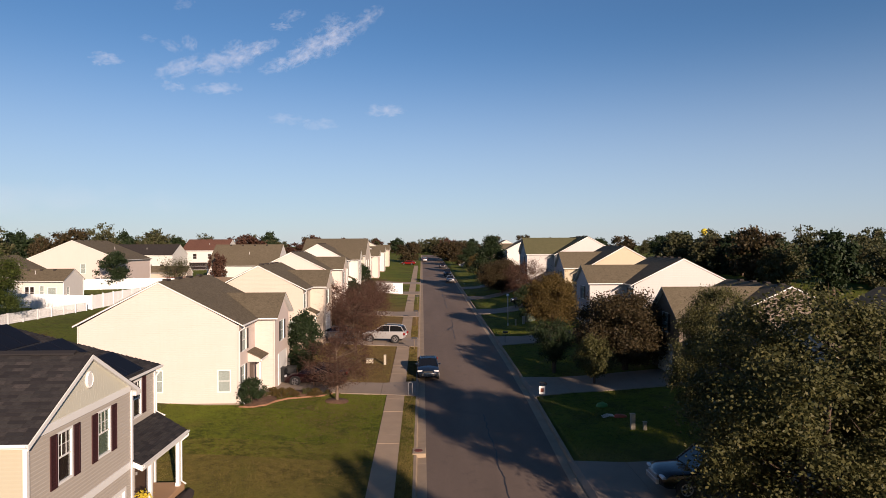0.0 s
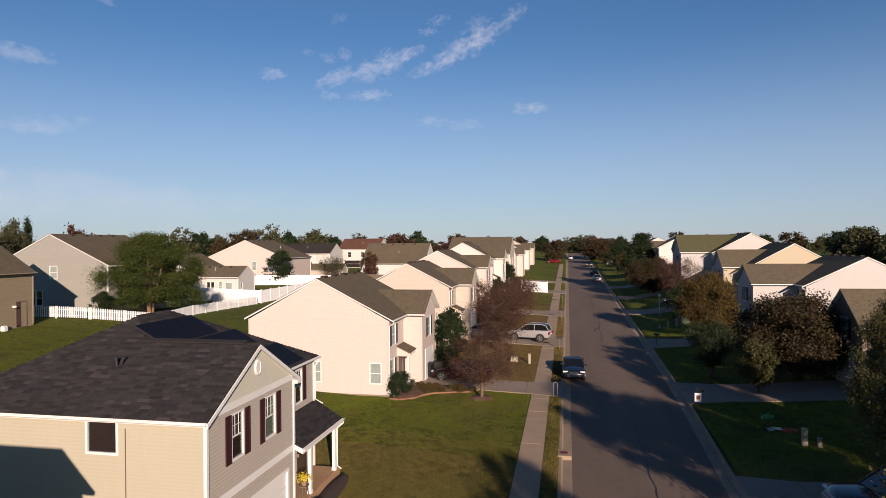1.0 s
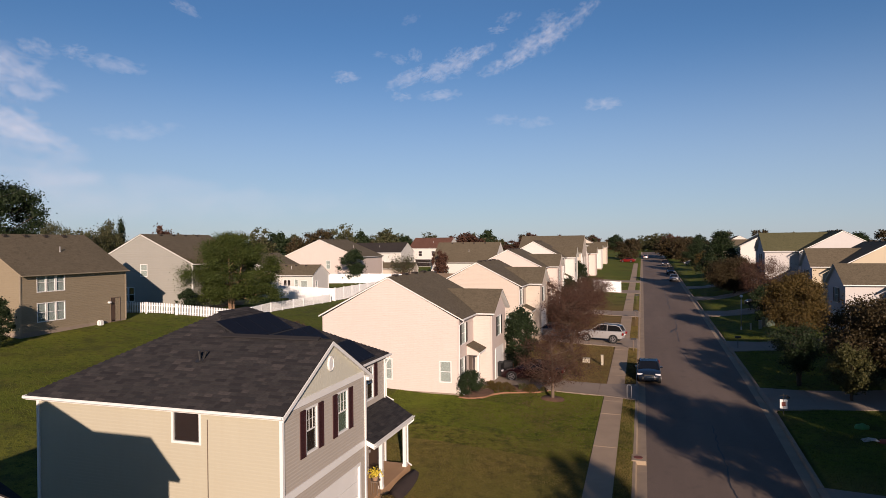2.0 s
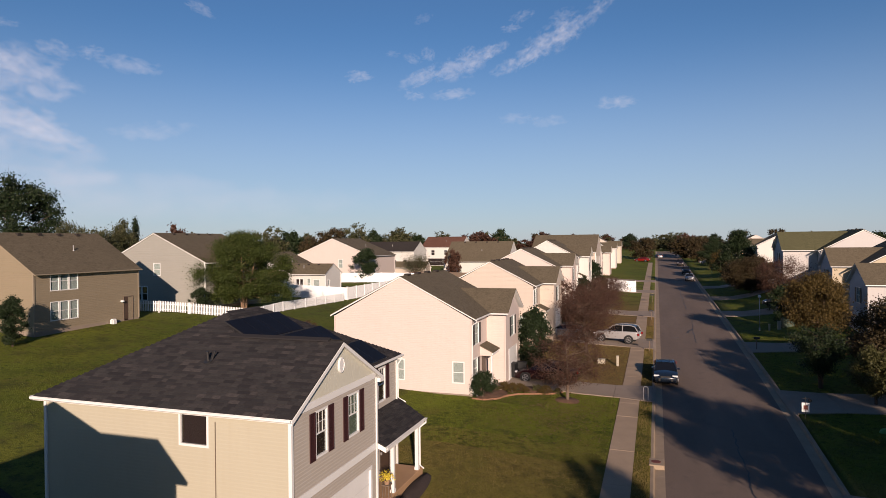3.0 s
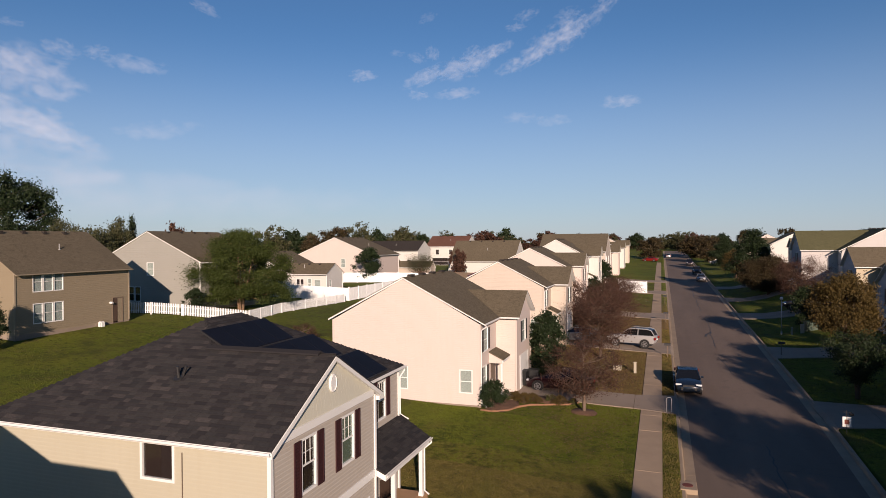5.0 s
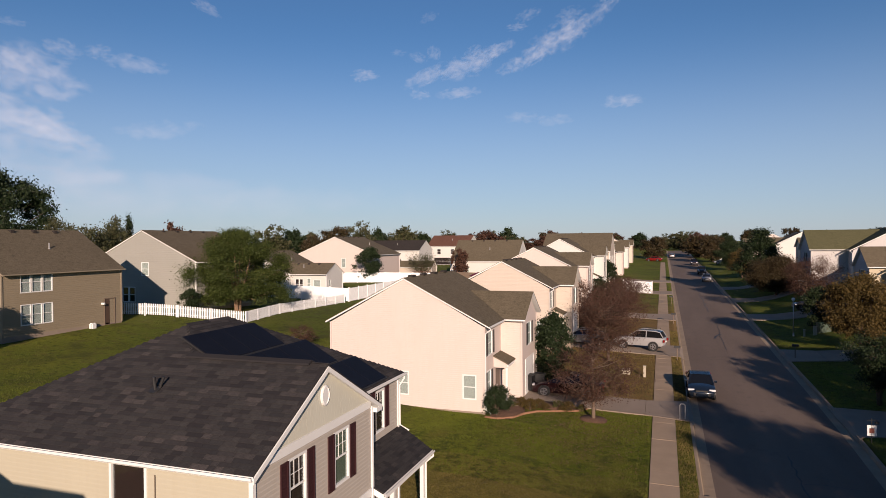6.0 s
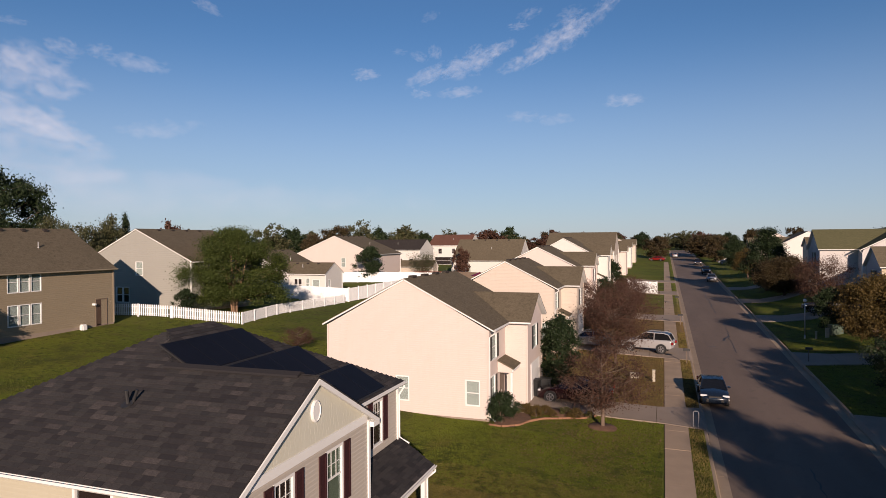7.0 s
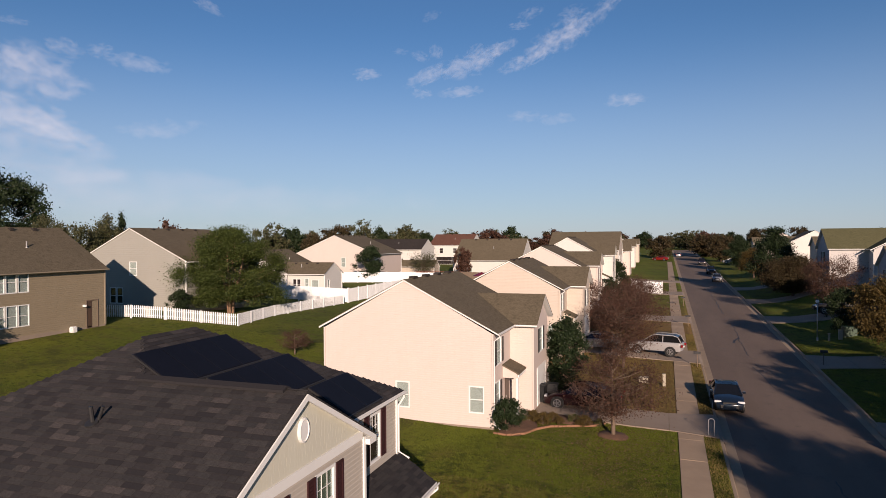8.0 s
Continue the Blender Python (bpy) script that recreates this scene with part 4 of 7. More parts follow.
ROAD_Y = (-60.0, 290.0)
bm = bmesh.new()
cols = [(0.0, 0.0), (1.8, 0.03), (3.5, 0.045), (5.2, 0.03), (7.02, 0.0)]
ys = [ROAD_Y[0] + 2.5 * i for i in range(141)]
vs = [[bm.verts.new((x + right_edge(y) * x / 7.02, y, road_z(y) + z)) for x, z in cols] for y in ys]
for a, b in zip(vs, vs[1:]):
    for i in range(len(cols) - 1):
        bm.faces.new((a[i], a[i + 1], b[i + 1], b[i]))
r0 = bmesh.ops.extrude_edge_only(bm, edges=[e for e in bm.edges if len(e.link_faces) == 1])
for v in [g for g in r0["geom"] if isinstance(g, bmesh.types.BMVert)]:
    v.co.z -= 0.3
single("road", bm, ASPHALT, "worn grey-brown asphalt street with tar-sealed cracks", "road", kind="structure")

LEFT_DRIVES = [(15.8, 21.6, -10.7), (43.2, 46.4, -10.4), (61.6, 65.8, -10.2), (83.0, 87.4, -10.2), (111.5, 116.0, -10.2), (133, 137, -10.2)]
RIGHT_DRIVES = [(24.2, 29.6, 22.0), (42.8, 47.4, 20.5), (62.0, 66.2, 21.0), (85.0, 89.5, 21.0), (103.0, 107.0, 21.0), (121, 125, 21.0)]


def kerb_line(x_road, x_back, drives, name):
    """Gutter pan and kerb as cast lengths of about 3 m, lowered at the driveways."""
    s = 1 if x_back > x_road else -1
    k = thing(name, (0, 0, 0), "weathered concrete kerb and gutter, stained brown", "kerb", kind="structure")
    y = -20.0
    while y < 288:
        inside = [d for d in drives if d[0] - 0.01 <= y < d[1] - 0.01]
        nxt = min([d[0] for d in drives if d[0] > y + 0.05] + [inside[0][1] if inside else 999, 290.0, y + 3.0 if y < 120 else y + 20.0])
        hgt = 0.035 if inside else 0.15
        bm = bmesh.new()
        prof = [(x_road, -0.25), (x_road, 0.002), (x_back - s * 0.20, -0.012), (x_back - s * 0.155, hgt - 0.03), (x_back - s * 0.13, hgt), (x_back - s * 0.0, hgt), (x_back, -0.25)]
        ea, eb = (right_edge(y), right_edge(nxt)) if s > 0 else (0.0, 0.0)
        a = [bm.verts.new((px + ea, y + 0.006, road_z(y) + pz)) for px, pz in prof]
        b = [bm.verts.new((px + eb, nxt - 0.006, road_z(nxt) + pz)) for px, pz in prof]
        for i in range(len(prof)):
            j = (i + 1) % len(prof)
            bm.faces.new((a[i], a[j], b[j], b[i]))
        bm.faces.new(a)
        bm.faces.new(b[::-1])
        part("kerb_length", bm, KERBSTONE, k)
        y = nxt


kerb_line(0.0, -0.65, LEFT_DRIVES, "kerb_left")
kerb_line(7.02, 7.70, RIGHT_DRIVES, "kerb_right")

# pavement slabs
pave = thing("pavement", (0, 0, 0), "concrete footpath of cast slabs, brownish and worn", "pavement", kind="structure")
pr = random.Random(3)
y = 0.0
while y < 200:
    ln = 1.5 if y < 110 else 6.0
    bm = bmesh.new()
    j = pr.uniform(-0.006, 0.006)
    pts = [(-2.65, y + 0.005, ground_z(-2.65, y) + 0.03 + j), (-1.43, y + 0.005, ground_z(-1.43, y) + 0.03 + j), (-1.43, y + ln - 0.005, ground_z(-1.43, y + ln) + 0.03 + j), (-2.65, y + ln - 0.005, ground_z(-2.65, y + ln) + 0.03 + j)]
    slab(bm, pts, 0.12)
    part("pavement_slab", bm, PAVING, pave)
    y += ln


def driveway(y0, y1, xa, xb):
    """Concrete drive from the kerb at xa to xb, laid in slabs that follow the ground."""
    d = thing("driveway", ((xa + xb) / 2, (y0 + y1) / 2, 0), "pale concrete driveway with joints", "driveway", "driveways", kind="structure")
    ox, oy = (xa + xb) / 2, (y0 + y1) / 2
    n = max(2, int(abs(xb - xa) / 2.4))
    for i in range(n):
        p, q = xa + (xb - xa) * i / n, xa + (xb - xa) * (i + 1) / n
        fl = 0.5 if i == 0 else 0.0
        s = 0.01 if xb > xa else -0.01
        bm = bmesh.new()
        zz = [max(ground_z(x, y), road_z(y) + 0.15) + 0.055 for x, y in ((p, y0 - fl), (q, y0), (q, y1), (p, y1 + fl))]
        if i == 0:
            # sloped lip over the lowered kerb
            lip, k = bmesh.new(), 50 * s
            low = [road_z(y) + 0.05 for y in (y0 - fl, y1 + fl)]
            slab(lip, [(p - k * 0.5 - ox, y0 - fl - 0.3 - oy, low[0]), (p + s - ox, y0 - fl - oy, zz[0]), (p + s - ox, y1 + fl - oy, zz[3]), (p - k * 0.5 - ox, y1 + fl + 0.3 - oy, low[1])], 0.1)
            part("driveway_lip", lip, CONCRETE, d)
        slab(bm, [(p + s - ox, y0 - fl - oy, zz[0]), (q - s - ox, y0 - oy, zz[1]), (q - s - ox, y1 - oy, zz[2]), (p + s - ox, y1 + fl - oy, zz[3])], 0.14)
        part("driveway_slab", bm, CONCRETE, d)


for a, b, xe in LEFT_DRIVES:
    driveway(a, b, -0.66, xe)
for a, b, xe in RIGHT_DRIVES:
    driveway(a, b, 7.72 + right_edge((a + b) / 2), xe)

# tar-sealed cracks in the road
cr = random.Random(11)


def crack(x, y, y1, wob, w, slope=0.0):
    bm = bmesh.new()
    prev = None
    ph = cr.random() * 9
    while y < y1:
        xx = x + 0.25 * noise.noise((y * 0.35, ph, 0)) + wob * noise.noise((y * 1.7, ph, 3))
        ww = w * (0.7 + 0.6 * cr.random())
        zc = road_z(y) + lerp(xx, cols) + 0.004
        cur = (bm.verts.new((xx - ww, y + slope * (-ww), zc)), bm.verts.new((xx + ww, y, zc)))
        if prev:
            bm.faces.new((prev[0], prev[1], cur[1], cur[0]))
        prev = cur
        y += 0.35
        x += slope * 0.35
    return single("road_crack", bm, CRACK, "black tar-filled crack along the asphalt", "crack", "road cracks", kind="structure")


crack(3.62, 18, 39, 0.10, 0.035)
crack(3.7, 55, 62, 0.12, 0.03, -0.08)
crack(3.3, 66, 84, 0.12, 0.03, 0.02)
crack(2.7, 72, 75, 0.1, 0.12, 0.3)
crack(3.5, 92, 130, 0.12, 0.04)


def cross_crack(y, x0, x1, w):
    bm = bmesh.new()
    prev = None
    x = x0
    while x < x1:
        yy = y + 0.35 * noise.noise((x * 0.6, y, 1)) + 0.08 * noise.noise((x * 3, y, 5))
        zc = road_z(yy) + lerp(x, cols) + 0.0045
        cur = (bm.verts.new((x, yy - w, zc)), bm.verts.new((x, yy + w, zc)))
        if prev:
            bm.faces.new((prev[0], cur[0], cur[1], prev[1]))
        prev = cur
        x += 0.3
    single("road_crack", bm, CRACK, "thin dark crack across the asphalt", "crack", "road cracks", kind="structure")


for y, a, b, w in ((35.2, 3.7, 6.8, 0.02), (36.0, 4.2, 6.0, 0.015), (60.2, 3.4, 6.9, 0.03), (82, 0.4, 6.8, 0.03), (52.6, 4.5, 5.2, 0.12), (68.8, 1.2, 1.9, 0.09)):
    cross_crack(y, a, b, w)


# ---- the near house ----
NZ = 1.0
near = thing("house", (0, 0, 0), "taupe and cream-yellow two-storey house, charcoal roof with solar panels", "house")
XF, XR, XB = -10.52, -11.62, -20.1
Y0, YG, Y1 = 15.87, 21.82, 26.40
EZ, K = 6.54, 0.55
XE, XBE, YE0, YE1 = -11.46, -20.5, 15.66, 26.75
VB = 22.2
GM = (YE0 + VB) / 2
GZ = EZ + K * (VB - YE0) / 2
bm = bmesh.new()
box(bm, XB + 0.1, XR - 0.1, Y0 + 0.1, Y1 - 0.1, NZ - 0.5, EZ - 0.1)
box(bm, XR - 0.2, XF - 0.1, Y0 + 0.1, YG - 0.1, NZ - 0.5, EZ - 0.1)
part("inner_wall", bm, DARKROOM, near)
bm = bmesh.new()
box(bm, XB - 0.02, XR + 0.02, Y0 - 0.02, Y1 + 0.02, NZ - 1.2, NZ + 0.2)
box(bm, XR - 0.1, XF + 0.02, Y0 - 0.02, YG + 0.02, NZ - 1.2, NZ + 0.2)
part("foundation", bm, CONCRETE, near)
bm = bmesh.new()
lap_wall(bm, "x", Y0, -1, XB, XF, NZ + 0.2, EZ + 0.02, None, [(-14.47, -13.49, 5.44, 6.36)], lip=0.005)
part("side_wall", bm, YELLOW_SIDING, near, "cream-yellow vinyl siding")
w = window(near, "x", Y0, -1, -14.47, -13.49, 5.44, 6.36, DARKROOM, trim=0.075, rail=False)
bm = bmesh.new()
lap_wall(bm, "x", Y1, 1, XB, XR, NZ + 0.2, EZ + 0.02, None, (), 9.0)
lap_wall(bm, "y", XB, -1, Y0, Y1, NZ + 0.2, EZ + 0.02, None, (), 9.0)
part("back_wall", bm, YELLOW_SIDING, near)
W1, W2 = (17.32, 18.0, 4.92, 6.3), (19.54, 20.28, 4.92, 6.3)
bm = bmesh.new()
GAR = (16.9, 21.35, NZ + 0.05, 3.20)
lap_wall(bm, "y", XF, 1, Y0, YG, NZ + 0.2, EZ + 0.1, None, [W1, W2, GAR])
part("front_wall", bm, TAUPE_SIDING, near, "taupe vinyl siding")
bm = bmesh.new()
lap_wall(bm, "y", XF + 0.02, 1, Y0 + 0.1, YG - 0.02, EZ + 0.1, EZ + 0.101, (GM, GZ - 0.1), (), 9.0)
part("gable_panel", bm, GABLE_PANEL, near, "cream gable panel above a white band")
bm = bmesh.new()
W3 = (24.46, 25.10, 4.86, 6.22)
W4 = (23.3, 24.2, 2.1, 3.3)
lap_wall(bm, "y", XR, 1, YG, Y1, NZ + 0.2, EZ + 0.02, None, [W3, (24.55, 25.55, 1.55, 3.6), W4])
part("recessed_wall", bm, TAUPE_SIDING, near)
bm = bmesh.new()
lap_wall(bm, "x", YG, 1, XR, XF, NZ + 0.2, EZ + 0.02, None, ())
part("return_wall", bm, TAUPE_SIDING, near)
window(near, "y", XF, 1, *W1, DARKROOM, True)
window(near, "y", XF, 1, *W2, CURTAIN, True)
window(near, "y", XR, 1, *W3, DARKROOM, True)
window(near, "y", XR, 1, *W4, DARKROOM)
for pl, a0, a1 in ((XF, 16.9, 17.23), (XF, 18.09, 18.42), (XF, 19.12, 19.45), (XF, 20.37, 20.70), (XR, 24.03, 24.36), (XR, 25.2, 25.53)):
    shutter(near, "y", pl, 1, a0, a1, 4.84, 6.36, SHUTTER)
put = oriented("y", XR, 1)
bm = bmesh.new()
put(bm, 24.57, 25.53, 1.56, 3.58, -0.08, -0.03)
dr = part("door", bm, DOORWOOD, near)
bm = bmesh.new()
put(bm, 24.68, 24.74, 2.5, 2.62, -0.03, 0.03)
part("door_handle", bm, GALV, dr)
put = oriented("y", XF, 1)
bm = bmesh.new()
ring(bm, "y", XF, 1, GAR[0] + 0.1, GAR[1] - 0.1, GAR[2], GAR[3] - 0.02, 0.12, -0.1, 0.035)
gd = part("garage_door", bm, WHITE, near, "white sectional garage door")
for i in range(4):
    bm = bmesh.new()
    put(bm, GAR[0] + 0.1, GAR[1] - 0.1, GAR[2] + i * 0.53, GAR[2] + i * 0.53 + 0.52, -0.08, -0.04)
    part("door_panel", bm, WHITE, gd)
bm = bmesh.new()
put(bm, Y0 + 0.06, YG - 0.06, 3.80, 4.05, 0.0, 0.035)
part("band_board", bm, WHITE, near)
bm = bmesh.new()
put(bm, Y0 + 0.24, YG - 0.12, EZ - 0.02, EZ + 0.2, 0.0, 0.05)
part("band_board", bm, WHITE, near)
# oval gable vent
bm = bmesh.new()
n = 20
prof = [(1.0, 0.05), (0.86, 0.07), (0.80, 0.05)]
rings = [[bm.verts.new((XF + 0.02 + d, GM + 0.02 + 0.20 * k * math.cos(i * math.tau / n), 7.52 + 0.27 * k * math.sin(i * math.tau / n))) for i in range(n)] for k, d in [(1.0, 0.0)] + prof]
for a, b in zip(rings, rings[1:]):
    for i in range(n):
        bm.faces.new((a[i], a[(i + 1) % n], b[(i + 1) % n], b[i]))
bm.faces.new(rings[-1])
part("gable_vent", bm, WHITE, near, "white oval gable vent")
for cx, cy, top in ((XF, Y0, EZ), (XB, Y0, EZ), (XF, YG, EZ), (XR, Y1, EZ)):
    bm = bmesh.new()
    box(bm, cx - 0.055, cx + 0.055, cy - 0.055, cy + 0.055, NZ + 0.2, top)
    part("corner_board", bm, WHITE, near)
# roof planes: hip over the main block, front gable running into it
xm = (XE + XBE) / 2
hw = (XE - XBE) / 2
RZ = EZ + K * hw
ya, yb = YE0 + hw, YE1 - hw
XRK = -10.36
xv = XE - (GZ - EZ) / K
vb = VB
NEAR_PLANES = {
    "south": [(XBE, YE0, EZ), (XRK, YE0, EZ), (XRK, GM, GZ), (xv, GM, GZ), (xm, ya, RZ)],
    "front": [(xv, GM, GZ), (XE, vb, EZ), (XE, YE1, EZ), (xm, yb, RZ), (xm, ya, RZ)],
    "gable_north": [(XRK, GM, GZ), (XRK, vb, EZ), (XE, vb, EZ), (xv, GM, GZ)],
    "north": [(XE, YE1, EZ), (XBE, YE1, EZ), (xm, yb, RZ)],
    "back": [(XBE, YE1, EZ), (XBE, YE0, EZ), (xm, ya, RZ), (xm, yb, RZ)],
}
slopes = {}
for nm, pts in NEAR_PLANES.items():
    bm = bmesh.new()
    slab(bm, pts, 0.04)
    slopes[nm] = part("roof", bm, UNDERLAY if nm in ("south", "front", "gable_north") else ROOF_DARK, near, "charcoal shingle roof slope")
    bm = bmesh.new()
    c = sum((Vector(p) for p in pts), Vector()) / len(pts)
    slab(bm, [Vector(p) + (c - Vector(p)).normalized() * 0.03 for p in pts], 0.10, 0.042)
    part("fascia", bm, WHITE, near)
# rake boards of the gable
for ye in (YE0, vb):
    bm = bmesh.new()
    slab(bm, [(XRK - 0.02, ye, EZ - 0.045), (XRK + 0.03, ye, EZ - 0.045), (XRK + 0.03, GM, GZ - 0.045), (XRK - 0.02, GM, GZ - 0.045)], 0.13)
    part("rake_board", bm, WHITE, near)
bm = bmesh.new()
box(bm, XF - 0.02, XRK + 0.02, YG + 0.03, vb + 0.02, EZ - 0.2, EZ - 0.06)
part("eave_return", bm, WHITE, near)
gutter(near, (XBE, YE0, EZ), (XRK + 0.02, YE0, EZ), (0, -1, 0))
gutter(near, (XE, vb + 0.05, EZ), (XE, YE1, EZ), (1, 0, 0))
gutter(near, (XBE, YE0, EZ), (XBE, YE1, EZ), (-1, 0, 0))
downpipe(near, (XE + 0.02, YE1 - 0.1, EZ - 0.12), (XR + 0.1, Y1 - 0.02, 4.5), (0.35, 0.05, -0.08))
bm = bmesh.new()
slab(bm, [(xv - 0.1, GM - 0.16, GZ + 0.03), (-10.85, GM - 0.16, GZ + 0.03), (-10.85, GM, GZ + 0.10), (xv - 0.1, GM, GZ + 0.10)], 0.05)
slab(bm, [(xv - 0.1, GM + 0.16, GZ + 0.03), (-10.85, GM + 0.16, GZ + 0.03), (-10.85, GM, GZ + 0.10), (xv - 0.1, GM, GZ + 0.10)], 0.05)
part("ridge_vent", bm, SHINGLE_ONE, near)
# plumbing vents on the side slope
zz = lambda x, y: EZ + K * (y - YE0)  # noqa: E731
bm = bmesh.new()
tube(bm, [(-14.84, 17.66, zz(0, 17.66) - 0.05), (-14.86, 17.62, zz(0, 17.66) + 0.36)], 0.045, 0.045, 8)
tube(bm, [(-14.78, 17.72, zz(0, 17.72) - 0.05), (-14.62, 17.72, zz(0, 17.72) + 0.33)], 0.035, 0.035, 8)
disc(bm, (-14.84, 17.63, zz(0, 17.63) + 0.03), (0, -0.45, 1), 0.15, 0.04, 10)
part("vent_pipe", bm, BLACKMETAL, near)
bm = bmesh.new()
tube(bm, [(-13.16, Y0 - 0.03, 6.2), (-13.16, Y0 - 0.03, 2.0)], 0.012, 0.012, 5)
part("cable", bm, WOOD, near)


# solar arrays, each a frame with panels
def solar(x0, x1, y0, y1, nx, ny):
    fz = lambda x: EZ + K * (XE - x) + 0.085  # noqa: E731
    bm = bmesh.new()
    slab(bm, [(x0 - 0.02, y0 - 0.02, fz(x0 - 0.02)), (x1 + 0.02, y0 - 0.02, fz(x1 + 0.02)), (x1 + 0.02, y1 + 0.02, fz(x1 + 0.02)), (x0 - 0.02, y1 + 0.02, fz(x0 - 0.02))], 0.05, 0.01)
    for x in (x0 + 0.25, x1 - 0.25):
        for i in range(4):
            yy = y0 + 0.2 + (y1 - y0 - 0.4) * i / 3
            box(bm, x - 0.03, x + 0.03, yy - 0.03, yy + 0.03, fz(x) - 0.2, fz(x) - 0.03)
    a = part("solar_frame", bm, BLACKMETAL, near, "dark blue-black solar panels")
    for i in range(nx):
        for j in range(ny):
            bm = bmesh.new()
            p, q = x0 + (x1 - x0) * i / nx + 0.012, x0 + (x1 - x0) * (i + 1) / nx - 0.012
            r, t = y0 + (y1 - y0) * j / ny + 0.012, y0 + (y1 - y0) * (j + 1) / ny - 0.012
            slab(bm, [(p, r, fz(p) + 0.012), (q, r, fz(q) + 0.012), (q, t, fz(q) + 0.012), (p, t, fz(p) + 0.012)], 0.03)
            part("solar_panel", bm, SOLAR, a)


solar(-15.42, -14.2, 19.33, 22.78, 1, 4)
solar(-14.13, -12.88, 20.4, 24.02, 1, 4)
solar(-12.8, -11.54, 23.0, 25.2, 1, 2)
# porch: roof, posts, slab
PX, PN = -10.12, 26.1
PORCH = [(PX, YG, 3.88), (PX, PN, 3.88), (XR, 26.62, 4.54), (XR, YG + 0.02, 4.54)]
bm = bmesh.new()
slab(bm, PORCH, 0.04)
porch_slope = part("porch_roof", bm, UNDERLAY, near)
bm = bmesh.new()
slab(bm, [(XR + 0.02, YG + 0.03, 4.54), (PX - 0.02, YG + 0.03, 3.88), (PX - 0.02, PN - 0.04, 3.88), (XR + 0.02, 26.57, 4.54)], 0.2, 0.042)
part("fascia", bm, WHITE, near)
gutter(near, (PX, YG - 0.05, 3.88), (PX, PN + 0.03, 3.88), (1, 0, 0))
for y in (23.15, 25.85):
    bm = bmesh.new()
    box(bm, PX - 0.37, PX - 0.23, y - 0.07, y + 0.07, 1.62, 3.68)
    box(bm, PX - 0.39, PX - 0.21, y - 0.09, y + 0.09, 1.6, 1.75)
    part("porch_post", bm, WHITE, near)
downpipe(near, (PX + 0.06, PN - 0.05, 3.76), (PX - 0.2, 25.96, 1.66), (0.12, 0.15, -0.06))
bm = bmesh.new()
soft_box(bm, XR, PX - 0.18, YG + 0.05, 26.25, 0.6, 1.62, 0.02)
part("porch_floor", bm, PORCHWOOD, near, "tan porch slab")

# neighbour whose roof shades the near house's side
n0 = thing("house", (-16.62, 3.2, 0.84), "two-storey house with a steep front gable, cream-yellow siding", "house")
bm = bmesh.new()
box(bm, -4.2, 4.2, -5.3, 5.3, -1.0, 5.55)
part("wall", bm, YELLOW_SIDING, n0)
bm = bmesh.new()
box(bm, 4.1, 5.4, 0.6, 5.0, -1.0, 5.55)
part("bay_wall", bm, YELLOW_SIDING, n0)
e0, r0, g0 = 5.6, 7.65, 7.64
roof_plane(n0, [(-4.6, -5.7, e0), (-4.6, 5.7, e0), (0, 5.7, r0), (0, -5.7, r0)], ROOF_DARK)
roof_plane(n0, [(4.6, -5.7, e0), (4.6, 0.23, e0), (0.05, 2.78, g0), (4.6, 5.33, e0), (4.6, 5.7, e0), (0, 5.7, r0), (0, -5.7, r0)], ROOF_DARK)
for q in (-1, 1):
    roof_plane(n0, [(5.7, 2.78 + q * 2.55, e0), (4.6, 2.78 + q * 2.55, e0), (0.05, 2.78, g0), (5.7, 2.78, g0)], ROOF_DARK)
bm = bmesh.new()
f = poly(bm, [(5.4, 0.5, 5.5), (5.4, 5.06, 5.5), (5.4, 2.78, 7.4)])
bmesh.ops.solidify(bm, geom=[f], thickness=0.1)
part("gable_wall", bm, YELLOW_SIDING, n0)

# ---- the row on the near side of the street ----
row_house(-11.76, 39.3, 1.74, 1, CREAM_SIDING, ROOF_BROWN, "two-storey cream house with brown shingle roof and black shutters", depth=9.9, group="houses along the street")
row_house(-11.15, 57.6, 2.7, 1, BEIGE_SIDING, ROOF_BROWN, "two-storey beige house with brown roof and entry hood", depth=8.1, rise=2.25, group="houses along the street")
row_house(-11.75, 75.8, 3.72, 1, CREAM_SIDING, ROOF_BROWN, "two-storey cream house with brown roof behind street trees", depth=8.4, rise=2.25, lap=9.0, group="houses along the street")
row_house(-11.5, 94.3, 4.0, 1, WHITE_SIDING, ROOF_BROWN, "two-storey white house with brown roof", depth=8.6, eave=5.4, rise=2.5, lap=9.0, group="houses along the street")
plain_house(-21.7, -10.4, 113.0, 124, 4.2, 5.8, 8.8, "x", BEIGE_SIDING, ROOF_BROWN, "tall beige house with broad brown roof", [("y", 0, 1, -3.5, -2.5, 3.4, 4.8), ("y", 0, 1, 1, 2, 3.4, 4.8)], group="houses along the street")
row_house(-11.5, 140.0, 4.3, 1, CREAM_SIDING, ROOF_BROWN, "cream house with brown roof far along the street", lap=9.0, group="houses along the street", detail=False)
row_house(-11.5, 162.0, 5.0, 1, WHITE_SIDING, ROOF_BROWN, "pale house far along the street", lap=9.0, group="houses along the street", detail=False)
row_house(-11.5, 186.0, 5.4, 1, BEIGE_SIDING, ROOF_BROWN, "beige house far along the street", lap=9.0, group="houses along the street", detail=False)

